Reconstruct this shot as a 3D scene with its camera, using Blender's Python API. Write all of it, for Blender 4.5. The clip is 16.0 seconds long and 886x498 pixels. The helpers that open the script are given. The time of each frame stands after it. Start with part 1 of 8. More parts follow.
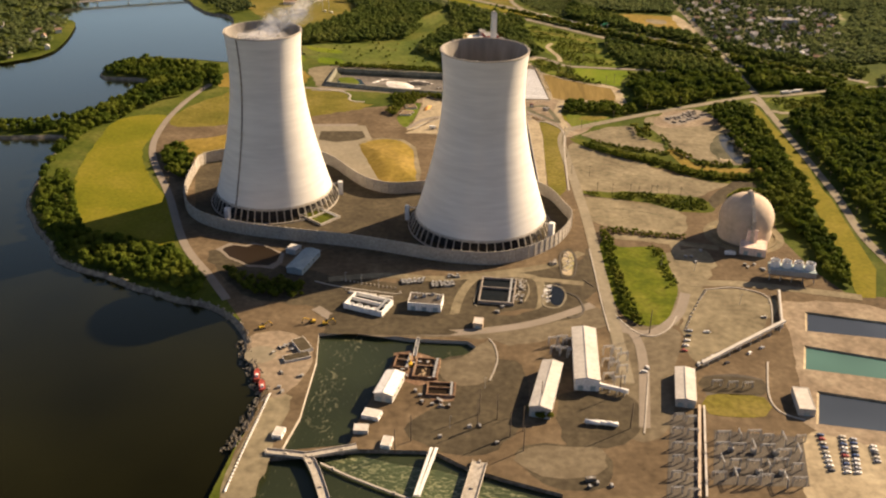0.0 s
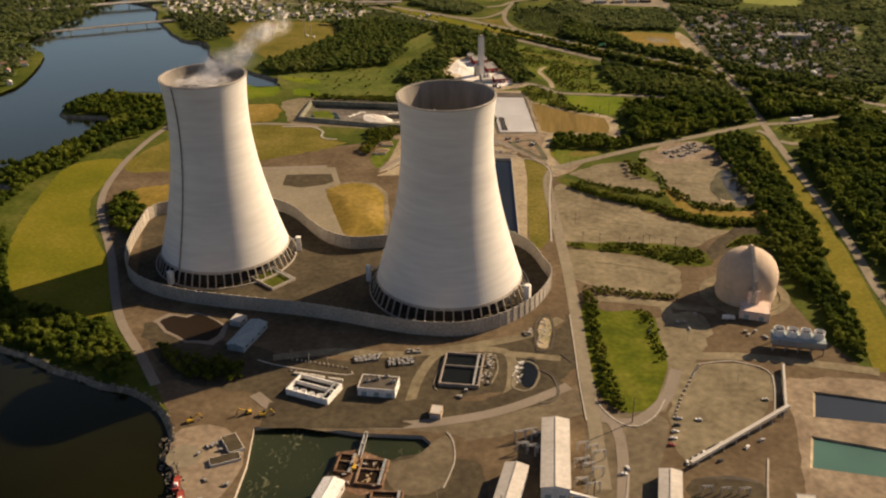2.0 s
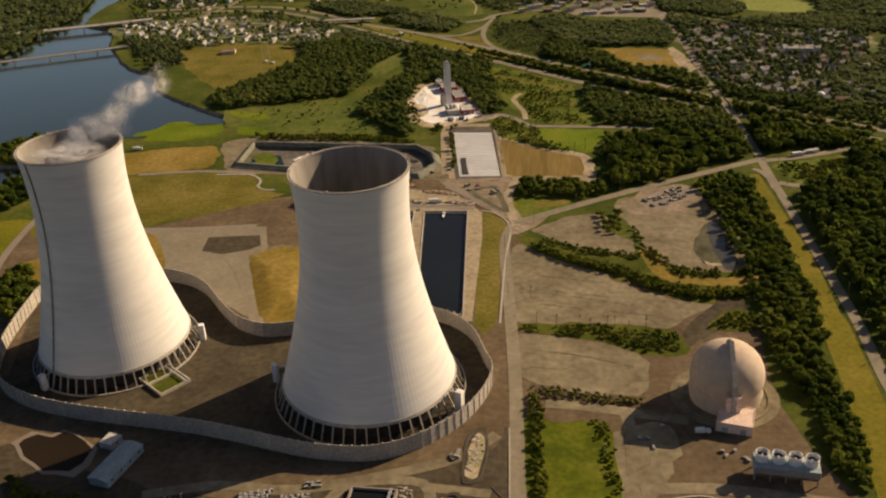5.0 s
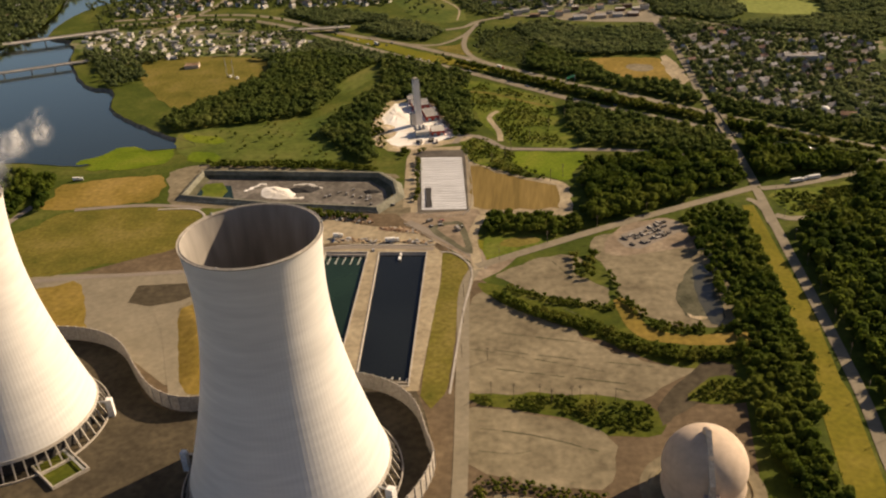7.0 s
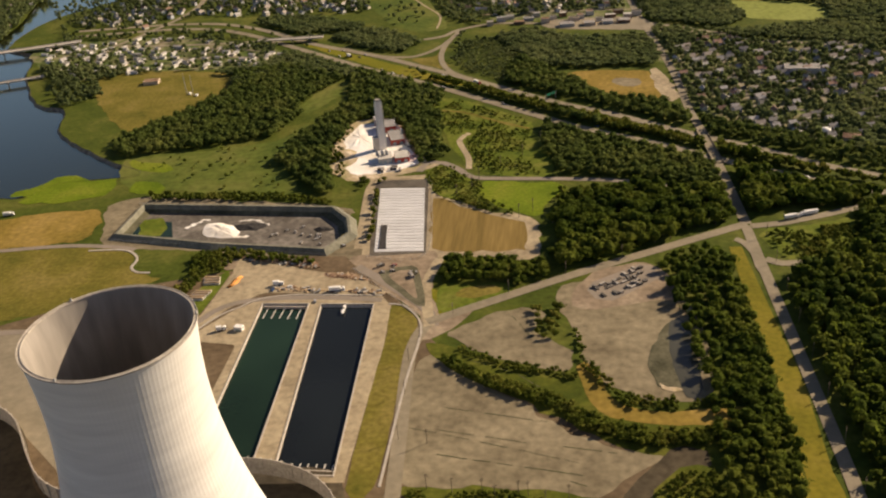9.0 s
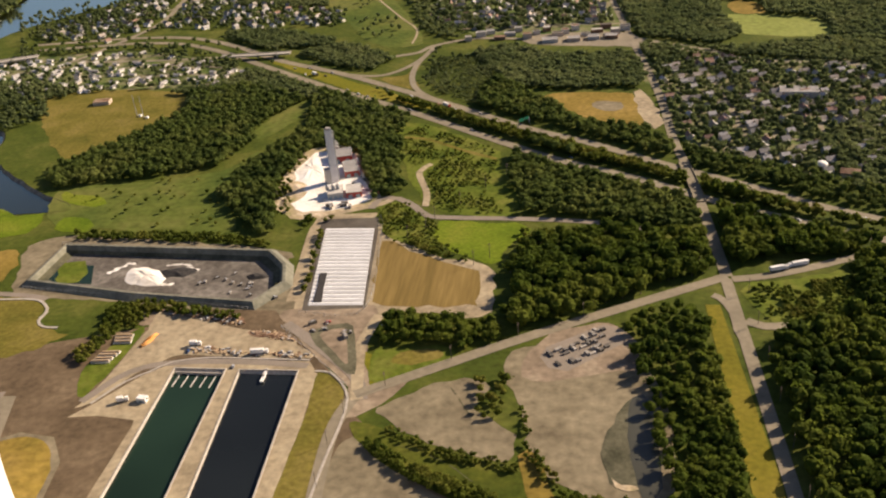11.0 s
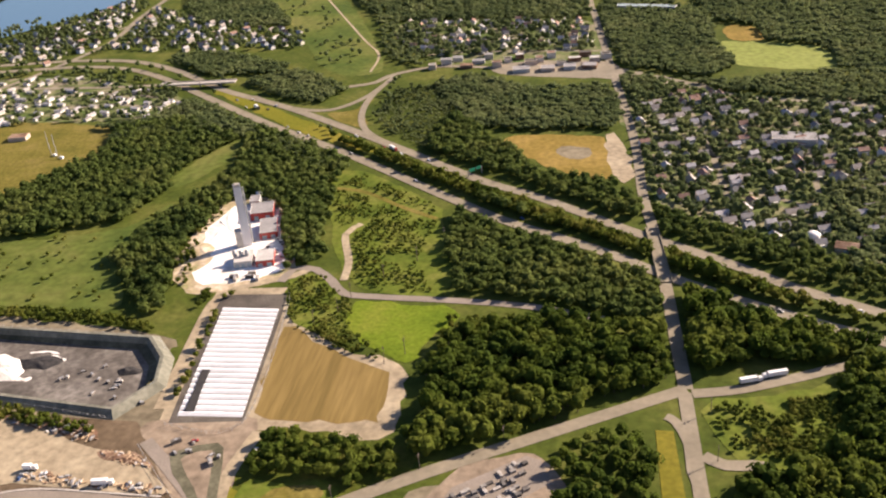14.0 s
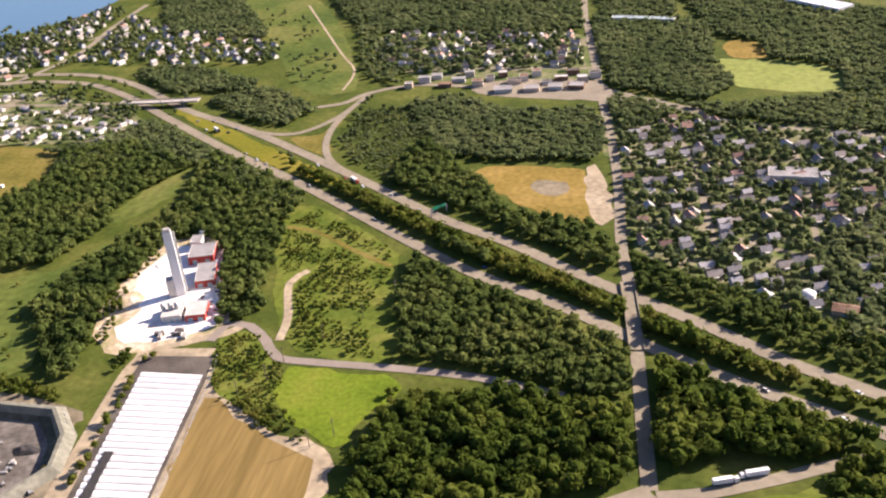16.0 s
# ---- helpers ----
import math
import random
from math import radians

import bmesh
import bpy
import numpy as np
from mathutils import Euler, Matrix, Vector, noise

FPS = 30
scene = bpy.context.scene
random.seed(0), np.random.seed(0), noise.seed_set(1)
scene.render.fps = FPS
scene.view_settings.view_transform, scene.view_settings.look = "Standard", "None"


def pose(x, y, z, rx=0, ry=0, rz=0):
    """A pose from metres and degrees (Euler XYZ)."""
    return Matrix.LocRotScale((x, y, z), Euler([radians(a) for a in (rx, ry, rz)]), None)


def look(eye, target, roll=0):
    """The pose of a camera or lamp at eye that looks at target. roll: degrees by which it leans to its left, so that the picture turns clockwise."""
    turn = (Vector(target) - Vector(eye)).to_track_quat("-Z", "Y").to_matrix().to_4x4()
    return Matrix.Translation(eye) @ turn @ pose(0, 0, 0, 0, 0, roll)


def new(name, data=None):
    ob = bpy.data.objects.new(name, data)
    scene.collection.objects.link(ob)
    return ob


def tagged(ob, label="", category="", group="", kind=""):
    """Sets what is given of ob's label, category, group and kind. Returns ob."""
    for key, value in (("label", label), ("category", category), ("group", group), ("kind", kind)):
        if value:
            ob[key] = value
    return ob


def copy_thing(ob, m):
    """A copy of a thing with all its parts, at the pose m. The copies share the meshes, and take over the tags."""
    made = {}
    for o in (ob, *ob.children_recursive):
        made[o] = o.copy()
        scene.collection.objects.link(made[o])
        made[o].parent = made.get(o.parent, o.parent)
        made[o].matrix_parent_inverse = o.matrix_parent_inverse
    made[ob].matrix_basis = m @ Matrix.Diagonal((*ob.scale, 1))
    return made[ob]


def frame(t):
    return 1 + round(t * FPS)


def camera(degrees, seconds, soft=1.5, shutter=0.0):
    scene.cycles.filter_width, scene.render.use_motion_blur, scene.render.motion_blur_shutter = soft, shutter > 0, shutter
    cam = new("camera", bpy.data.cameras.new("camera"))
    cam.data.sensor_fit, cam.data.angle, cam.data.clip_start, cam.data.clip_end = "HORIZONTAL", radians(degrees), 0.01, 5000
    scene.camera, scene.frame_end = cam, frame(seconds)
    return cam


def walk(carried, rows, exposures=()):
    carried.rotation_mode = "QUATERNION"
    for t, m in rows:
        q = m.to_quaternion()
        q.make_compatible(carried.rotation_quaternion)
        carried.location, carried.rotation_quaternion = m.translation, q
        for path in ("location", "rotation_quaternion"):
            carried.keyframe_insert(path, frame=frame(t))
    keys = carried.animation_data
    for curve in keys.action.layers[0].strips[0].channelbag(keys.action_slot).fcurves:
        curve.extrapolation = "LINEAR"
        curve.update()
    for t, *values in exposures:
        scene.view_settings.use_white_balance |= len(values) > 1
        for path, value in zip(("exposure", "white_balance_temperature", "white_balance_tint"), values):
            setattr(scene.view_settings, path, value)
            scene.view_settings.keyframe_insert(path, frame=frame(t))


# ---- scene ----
PLAN = 0.70      # metres of the model for one of the plan
cam = camera(50.08, 16.0, soft=2.2)
ROWS = [
    (0, 41.30, -231.21, 371.64, 3.470, -27.614, -0.517),
    (0.5, 51.40, -206.68, 371.31, 3.694, -27.472, -0.145),
    (1, 60.76, -181.38, 372.11, 3.841, -27.405, 0.248),
    (1.5, 70.74, -155.35, 373.31, 4.025, -27.368, 0.557),
    (2, 81.09, -130.63, 374.36, 4.220, -27.351, 0.918),
    (2.5, 90.80, -105.32, 374.52, 4.433, -27.367, 1.226),
    (3, 101.70, -81.09, 374.60, 4.599, -27.393, 1.531),
    (3.5, 112.75, -56.69, 374.43, 4.764, -27.428, 1.787),
    (4, 123.31, -32.68, 374.56, 4.896, -27.501, 2.066),
    (6.5, 173.49, 93.03, 370.73, 5.499, -27.996, 3.538),
    (7, 182.83, 118.72, 368.85, 5.641, -28.097, 3.677),
    (7.5, 192.95, 144.16, 367.50, 5.830, -28.212, 3.835),
    (8, 203.19, 168.72, 366.84, 5.981, -28.350, 4.039),
    (8.5, 212.41, 192.71, 365.96, 6.139, -28.450, 4.222),
    (9, 222.04, 216.98, 364.88, 6.271, -28.528, 4.394),
    (11.5, 271.73, 339.27, 350.73, 7.283, -28.300, 4.596),
    (12, 280.88, 364.02, 348.64, 7.444, -28.259, 4.651),
    (12.5, 290.22, 388.47, 347.12, 7.674, -28.247, 4.623),
    (13, 298.97, 412.93, 345.51, 7.902, -28.251, 4.616),
    (13.5, 307.82, 436.09, 344.07, 8.153, -28.244, 4.645),
    (14, 316.14, 459.07, 342.53, 8.434, -28.224, 4.611),
    (14.5, 324.17, 482.38, 341.53, 8.719, -28.224, 4.607),
    (15, 331.78, 505.00, 341.61, 8.941, -28.339, 4.614),
    (15.5, 340.02, 527.71, 340.77, 9.232, -28.416, 4.668),
    (16, 348.67, 551.27, 339.24, 9.548, -28.447, 4.780),
]
EXPOSURES = [(0, 1.14, 6950, 18), (1, 0.80, 6950, 18), (2, 0.58, 6950, 18), (3, 0.45, 6900, 18), (3.5, 0.31, 6900, 18), (4.2, 0.28, 6900, 17), (6.5, 0.54, 6700, 17), (9, 0.66, 6400, 17), (12, 1.07, 5900, 20), (14, 1.38, 5650, 23), (16, 1.62, 5400, 26)]
walk(cam, [(t, pose(PLAN * x, PLAN * y, PLAN * z, 90 + pitch, roll, yaw)) for t, x, y, z, yaw, pitch, roll in ROWS], EXPOSURES)

# ---- light ----
SUN_AZ = radians(55.0)      # clockwise from +y
SUN_EL = radians(28.0)
world = bpy.data.worlds.new("world")
scene.world = world
world.use_nodes = True
wn = world.node_tree.nodes
sky = wn.new("ShaderNodeTexSky")
sky.sky_type = 'NISHITA'
sky.sun_disc = False
sky.sun_elevation = SUN_EL
sky.sun_rotation = SUN_AZ
sky.air_density, sky.dust_density, sky.ozone_density = 0.7, 1.4, 1.0
wn["Background"].inputs["Strength"].default_value = 0.05
world.node_tree.links.new(sky.outputs[0], wn["Background"].inputs["Color"])
sun_data = bpy.data.lights.new("sun", 'SUN')
sun_data.energy, sun_data.angle, sun_data.color = 5.0, radians(0.6), (1.0, 0.80, 0.53)
sun = new("sun", sun_data)
sun_way = Vector((math.sin(SUN_AZ) * math.cos(SUN_EL), math.cos(SUN_AZ) * math.cos(SUN_EL), math.sin(SUN_EL)))
sun.matrix_world = look(sun_way * 2000, (0, 0, 0))


# ---- materials ----
def mat(name, colors, scale=0.05, rough=0.9, fine=1.5, spread=0.35, bump=0.0, metal=0.0, spec=0.3, per_object=0.0, per_island=0.0, stretch=None, contrast=0.28):
    """A surface whose colours follow a broad noise and a finer one over it (scales per metre)."""
    m = bpy.data.materials.new(name)
    m.use_nodes = True
    nt, n = m.node_tree, m.node_tree.nodes
    bsdf = n["Principled BSDF"]
    bsdf.inputs["Roughness"].default_value = rough
    bsdf.inputs["Metallic"].default_value = metal
    bsdf.inputs["Specular IOR Level"].default_value = spec
    geo = n.new("ShaderNodeNewGeometry")
    place = geo.outputs["Position"]
    if stretch:
        mp = n.new("ShaderNodeMapping")
        mp.inputs["Scale"].default_value = stretch
        nt.links.new(place, mp.inputs["Vector"])
        place = mp.outputs[0]
    broad = n.new("ShaderNodeTexNoise")
    broad.inputs["Scale"].default_value, broad.inputs["Detail"].default_value = scale, 5
    broad.inputs["Roughness"].default_value = 0.62
    small = n.new("ShaderNodeTexNoise")
    small.inputs["Scale"].default_value, small.inputs["Detail"].default_value = fine, 3
    nt.links.new(place, broad.inputs["Vector"])
    nt.links.new(place, small.inputs["Vector"])
    ramp = n.new("ShaderNodeValToRGB")
    el = ramp.color_ramp.elements
    lo, hi = 0.5 - spread / 2, 0.5 + spread / 2
    for i, c in enumerate(colors):
        p = lo + (hi - lo) * i / max(1, len(colors) - 1)
        e = el[i] if i < 2 else el.new(p)
        e.position, e.color = p, (*c, 1)
    nt.links.new(broad.outputs["Fac"], ramp.inputs[0])
    mul = n.new("ShaderNodeMapRange")
    mul.inputs["From Min"].default_value, mul.inputs["From Max"].default_value = 0.25, 0.75
    mul.inputs["To Min"].default_value, mul.inputs["To Max"].default_value = 1 - contrast, 1 + contrast
    nt.links.new(small.outputs["Fac"], mul.inputs["Value"])
    mix = n.new("ShaderNodeVectorMath")
    mix.operation = 'SCALE'
    nt.links.new(ramp.outputs[0], mix.inputs[0])
    nt.links.new(mul.outputs[0], mix.inputs["Scale"])
    out = mix.outputs[0]
    if per_object or per_island:
        src = n.new("ShaderNodeObjectInfo").outputs["Random"] if per_object else geo.outputs["Random Per Island"]
        k = per_object or per_island
        mr = n.new("ShaderNodeMapRange")
        mr.inputs["To Min"].default_value, mr.inputs["To Max"].default_value = 1 - k, 1 + k
        nt.links.new(src, mr.inputs["Value"])
        m2 = n.new("ShaderNodeVectorMath")
        m2.operation = 'SCALE'
        nt.links.new(out, m2.inputs[0])
        nt.links.new(mr.outputs[0], m2.inputs["Scale"])
        out = m2.outputs[0]
    nt.links.new(out, bsdf.inputs["Base Color"])
    if bump:
        b = n.new("ShaderNodeBump")
        b.inputs["Strength"].default_value, b.inputs["Distance"].default_value = 0.6, bump
        nt.links.new(small.outputs["Fac"], b.inputs["Height"])
        nt.links.new(b.outputs[0], bsdf.inputs["Normal"])
    return m


M_SCRUB = mat("scrub_ground", [(0.040, 0.058, 0.008), (0.066, 0.084, 0.012), (0.112, 0.116, 0.024)], 0.025, fine=0.3, spec=0.06)
M_LAWN = mat("lawn_grass", [(0.108, 0.118, 0.008), (0.152, 0.145, 0.012), (0.205, 0.172, 0.024)], 0.015, fine=0.4, contrast=0.2, spec=0.06)
M_BRIGHT = mat("meadow_grass", [(0.078, 0.120, 0.006), (0.120, 0.164, 0.009), (0.166, 0.186, 0.019)], 0.03, fine=0.5, spec=0.06)
M_DRY = mat("dry_grass", [(0.14, 0.110, 0.020), (0.215, 0.152, 0.032), (0.28, 0.195, 0.055)], 0.02, fine=0.3, spec=0.06)
M_MARSH = mat("marsh_grass", [(0.058, 0.086, 0.015), (0.094, 0.116, 0.021), (0.142, 0.142, 0.038)], 0.015, fine=0.2, spec=0.06)
M_YARD = mat("gravel_yard", [(0.088, 0.064, 0.038), (0.127, 0.093, 0.056), (0.172, 0.129, 0.079)], 0.045, fine=0.3, spread=0.4, contrast=0.26, spec=0.06)
M_GRIT = mat("grey_grit", [(0.110, 0.089, 0.058), (0.142, 0.116, 0.076), (0.178, 0.147, 0.098)], 0.05, fine=0.3, contrast=0.24, spec=0.06)
M_LOT = mat("worn_asphalt", [(0.142, 0.118, 0.074), (0.198, 0.167, 0.106), (0.256, 0.217, 0.140)], 0.04, fine=0.25, contrast=0.28, spec=0.06)
M_ROAD = mat("road_surface", [(0.190, 0.162, 0.108), (0.245, 0.210, 0.144)], 0.05, fine=0.3, contrast=0.15)
M_DIRT = mat("bare_dirt", [(0.235, 0.188, 0.115), (0.315, 0.256, 0.160), (0.385, 0.320, 0.205)], 0.05, fine=0.3)
M_LIME = mat("lime_dust", [(0.62, 0.56, 0.46), (0.80, 0.76, 0.68), (0.85, 0.83, 0.78)], 0.06)
M_DARKFLOOR = mat("ash_floor", [(0.045, 0.038, 0.03), (0.085, 0.072, 0.056), (0.12, 0.105, 0.08)], 0.05)
M_CONC = mat("concrete", [(0.34, 0.31, 0.26), (0.42, 0.38, 0.32)], 0.08, fine=0.8)
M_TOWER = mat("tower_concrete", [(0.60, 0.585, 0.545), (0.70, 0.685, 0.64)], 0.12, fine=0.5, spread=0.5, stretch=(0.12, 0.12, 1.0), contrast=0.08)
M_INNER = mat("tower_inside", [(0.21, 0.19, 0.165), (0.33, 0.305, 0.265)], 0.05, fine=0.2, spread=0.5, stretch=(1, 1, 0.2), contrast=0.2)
M_TAN = mat("tan_coating", [(0.46, 0.36, 0.26), (0.56, 0.45, 0.34)], 0.05, fine=0.3, contrast=0.12)
M_WHITE = mat("white_paint", [(0.70, 0.68, 0.63), (0.80, 0.79, 0.75)], 0.3)
M_STEEL = mat("galvanised_steel", [(0.30, 0.30, 0.29), (0.42, 0.42, 0.40)], 0.6, rough=0.5, metal=0.3)
M_DARK = mat("dark_metal", [(0.02, 0.02, 0.02), (0.05, 0.045, 0.04)], 0.5)
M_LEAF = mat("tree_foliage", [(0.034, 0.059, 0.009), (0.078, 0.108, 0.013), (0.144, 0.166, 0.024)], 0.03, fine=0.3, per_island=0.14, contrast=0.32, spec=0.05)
# foliage lightened with distance; the far one has haze put into its colour
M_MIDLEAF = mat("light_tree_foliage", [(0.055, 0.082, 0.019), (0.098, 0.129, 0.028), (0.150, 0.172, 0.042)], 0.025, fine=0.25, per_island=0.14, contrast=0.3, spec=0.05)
M_FARLEAF = mat("hazed_tree_foliage", [(0.083, 0.110, 0.040), (0.123, 0.152, 0.055), (0.166, 0.188, 0.072)], 0.02, fine=0.15, per_island=0.14, spec=0.05)
M_SHRUB = mat("shrub_foliage", [(0.046, 0.068, 0.009), (0.094, 0.116, 0.015), (0.160, 0.156, 0.028)], 0.06, fine=0.4, per_island=0.15, contrast=0.34, spec=0.05)
M_SUBURB = mat("garden_ground", [(0.065, 0.100, 0.022), (0.120, 0.140, 0.045), (0.240, 0.205, 0.135)], 0.05, fine=0.25, spread=0.3, spec=0.06)
M_OLIVE = mat("olive_grass", [(0.092, 0.090, 0.014), (0.146, 0.124, 0.023), (0.190, 0.152, 0.040)], 0.03, fine=0.4, spec=0.06)
M_GOLD = mat("golden_grass", [(0.120, 0.113, 0.010), (0.166, 0.144, 0.015), (0.212, 0.170, 0.028)], 0.02, fine=0.4, contrast=0.22, spec=0.06)
M_BRIGHT2 = mat("shrubby_grass", [(0.064, 0.094, 0.010), (0.104, 0.130, 0.015), (0.152, 0.158, 0.030)], 0.05, fine=0.3, spec=0.06)
M_CROP = mat("crop_field", [(0.17, 0.20, 0.04), (0.22, 0.245, 0.06)], 0.02, fine=0.2, spec=0.06)
M_SAND = mat("lime_strewn_sand", [(0.22, 0.22, 0.08), (0.40, 0.32, 0.20), (0.66, 0.56, 0.42)], 0.07, fine=0.4, spec=0.06)
M_RUST = mat("rusty_dirt", [(0.10, 0.055, 0.032), (0.18, 0.105, 0.06), (0.28, 0.19, 0.125)], 0.15, fine=0.7)
M_STONE = mat("riprap_stone", [(0.10, 0.085, 0.065), (0.20, 0.17, 0.13), (0.30, 0.26, 0.20)], 0.25, fine=1.0, bump=0.4)
M_BASINBANK = mat("basin_slope", [(0.05, 0.05, 0.03), (0.10, 0.095, 0.06), (0.15, 0.14, 0.09)], 0.06, fine=0.5, spec=0.06)
M_GREYROAD = mat("grey_track", [(0.20, 0.17, 0.13), (0.25, 0.21, 0.165)], 0.06, contrast=0.15)
M_APRON = mat("apron_asphalt", [(0.056, 0.046, 0.030), (0.094, 0.077, 0.049)], 0.05, fine=0.3, contrast=0.3, spec=0.06)
M_MOWN = mat("mown_hay", [(0.158, 0.112, 0.034), (0.192, 0.134, 0.042), (0.228, 0.160, 0.054)], 0.03, fine=0.12, stretch=(4.0, 0.3, 1), contrast=0.12, spec=0.06)


def leafy(m, share):
    """Lets a share of the light through the leaves."""
    nt = m.node_tree
    thin, both, main = nt.nodes.new("ShaderNodeBsdfTranslucent"), nt.nodes.new("ShaderNodeMixShader"), nt.nodes["Principled BSDF"]
    both.inputs[0].default_value = share
    nt.links.new(main.inputs["Base Color"].links[0].from_socket, thin.inputs["Color"])
    nt.links.new(main.outputs[0], both.inputs[1])
    nt.links.new(thin.outputs[0], both.inputs[2])
    nt.links.new(both.outputs[0], nt.nodes["Material Output"].inputs["Surface"])


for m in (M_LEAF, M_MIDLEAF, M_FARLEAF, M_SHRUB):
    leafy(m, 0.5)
M_ASHFLOOR = mat("ash_floor_pale", [(0.075, 0.065, 0.052), (0.12, 0.105, 0.085), (0.20, 0.18, 0.15)], 0.05, fine=0.4)
M_LADDER = mat("rusty_ladder", [(0.20, 0.17, 0.14), (0.30, 0.26, 0.22)], 0.3)
M_PLOT = mat("overgrown_plot", [(0.042, 0.058, 0.007), (0.078, 0.090, 0.011), (0.125, 0.120, 0.022)], 0.04, fine=0.35, spec=0.06)
M_RANK = mat("rank_grass", [(0.054, 0.074, 0.005), (0.096, 0.114, 0.008), (0.140, 0.142, 0.018)], 0.05, fine=0.35, spec=0.06)
M_SANDYARD = mat("sandy_ground", [(0.18, 0.14, 0.095), (0.25, 0.195, 0.135), (0.32, 0.26, 0.18)], 0.05, fine=0.3, spec=0.06)
M_SILO = mat("silo_concrete", [(0.60, 0.59, 0.57), (0.70, 0.69, 0.67)], 0.05, fine=0.3, stretch=(1, 1, 0.3), contrast=0.12)
M_BERM = mat("berm_gravel", [(0.120, 0.118, 0.085), (0.170, 0.166, 0.122), (0.225, 0.215, 0.160)], 0.06, fine=0.4)
M_TRUNK = mat("bark", [(0.08, 0.06, 0.04), (0.14, 0.11, 0.08)], 0.8)


def water(name, deep, rough=0.12, ripple=0.15, spec=0.5):
    m = bpy.data.materials.new(name)
    m.use_nodes = True
    nt, n = m.node_tree, m.node_tree.nodes
    b = n["Principled BSDF"]
    geo, tex, big = n.new("ShaderNodeNewGeometry"), n.new("ShaderNodeTexNoise"), n.new("ShaderNodeTexNoise")
    nt.links.new(geo.outputs["Position"], tex.inputs["Vector"])
    nt.links.new(geo.outputs["Position"], big.inputs["Vector"])
    tex.inputs["Scale"].default_value, tex.inputs["Detail"].default_value = 0.35, 4
    big.inputs["Scale"].default_value = 0.012
    ramp = n.new("ShaderNodeValToRGB")
    for e, k, p in zip(ramp.color_ramp.elements, (0.75, 1.3), (0.35, 0.65)):
        e.position, e.color = p, (*[c * k for c in deep], 1)
    nt.links.new(big.outputs["Fac"], ramp.inputs[0])
    nt.links.new(ramp.outputs[0], b.inputs["Base Color"])
    bump = n.new("ShaderNodeBump")
    bump.inputs["Strength"].default_value, bump.inputs["Distance"].default_value = 0.5, ripple
    nt.links.new(tex.outputs["Fac"], bump.inputs["Height"])
    nt.links.new(bump.outputs[0], b.inputs["Normal"])
    b.inputs["Roughness"].default_value = rough
    b.inputs["IOR"].default_value = 1.33
    b.inputs["Specular IOR Level"].default_value = spec
    return m


M_DARKWEED = mat("crack_weeds", [(0.05, 0.05, 0.025), (0.10, 0.10, 0.04)], 0.3)
M_SIGN = mat("green_sign_paint", [(0.01, 0.16, 0.08), (0.015, 0.20, 0.10)], 0.5)


def foamy(name, deep, foam, amount, stretch):
    """Water with drifting foam streaks."""
    m = water(name, deep, 0.25, 0.2)
    nt, n = m.node_tree, m.node_tree.nodes
    b = n["Principled BSDF"]
    mp, tex, ramp, mix = n.new("ShaderNodeMapping"), n.new("ShaderNodeTexNoise"), n.new("ShaderNodeValToRGB"), n.new("ShaderNodeMix")
    mp.inputs["Scale"].default_value = stretch
    nt.links.new(n["Geometry"].outputs["Position"], mp.inputs["Vector"])
    nt.links.new(mp.outputs[0], tex.inputs["Vector"])
    tex.inputs["Scale"].default_value, tex.inputs["Detail"].default_value, tex.inputs["Distortion"].default_value = 1.0, 7, 1.6
    ramp.color_ramp.elements[0].position, ramp.color_ramp.elements[1].position = amount, amount + 0.26
    mix.data_type = 'RGBA'
    nt.links.new(tex.outputs["Fac"], ramp.inputs[0])
    nt.links.new(ramp.outputs[0], mix.inputs["Factor"])
    nt.links.new(b.inputs["Base Color"].links[0].from_socket, mix.inputs["A"])
    mix.inputs["B"].default_value = (*foam, 1)
    nt.links.new(mix.outputs["Result"], b.inputs["Base Color"])
    return m


M_RIVER = water("river_water", (0.0085, 0.0082, 0.0020), 0.5, 0.05, 0.0)
rn = M_RIVER.node_tree
facing, steep, sheen, mixed = rn.nodes.new("ShaderNodeLayerWeight"), rn.nodes.new("ShaderNodeMath"), rn.nodes.new("ShaderNodeBsdfGlossy"), rn.nodes.new("ShaderNodeMixShader")
steep.operation = 'POWER'
steep.inputs[1].default_value = 5.6
lift = rn.nodes.new("ShaderNodeMath")
lift.operation, lift.use_clamp = 'MULTIPLY', True
lift.inputs[1].default_value = 1.30
sheen.inputs["Roughness"].default_value = 0.15
sheen.inputs["Color"].default_value = (1.0, 1.0, 0.78, 1)
rn.links.new(rn.nodes["Bump"].outputs[0], sheen.inputs["Normal"])
rn.links.new(facing.outputs["Facing"], lift.inputs[0])
rn.links.new(lift.outputs[0], steep.inputs[0])
rn.links.new(steep.outputs[0], mixed.inputs[0])
rn.links.new(rn.nodes["Principled BSDF"].outputs[0], mixed.inputs[1])
rn.links.new(sheen.outputs[0], mixed.inputs[2])
rn.links.new(mixed.outputs[0], rn.nodes["Material Output"].inputs["Surface"])
M_FOAM = foamy("canal_foam_water", (0.025, 0.032, 0.014), (0.24, 0.23, 0.13), 0.64, (0.5, 0.22, 1))
M_FOAMBAND = foamy("foam_band_water", (0.025, 0.032, 0.014), (0.24, 0.23, 0.13), 0.55, (0.36, 0.17, 1))
M_RAPID = foamy("rapid_water", (0.05, 0.065, 0.03), (0.34, 0.34, 0.19), 0.50, (0.26, 0.5, 1))
M_GREENPOND = water("green_pond_water", (0.013, 0.028, 0.016), 0.1, 0.05)
M_DARKPOND = water("dark_pond_water", (0.010, 0.0125, 0.0135), 0.1, 0.05)
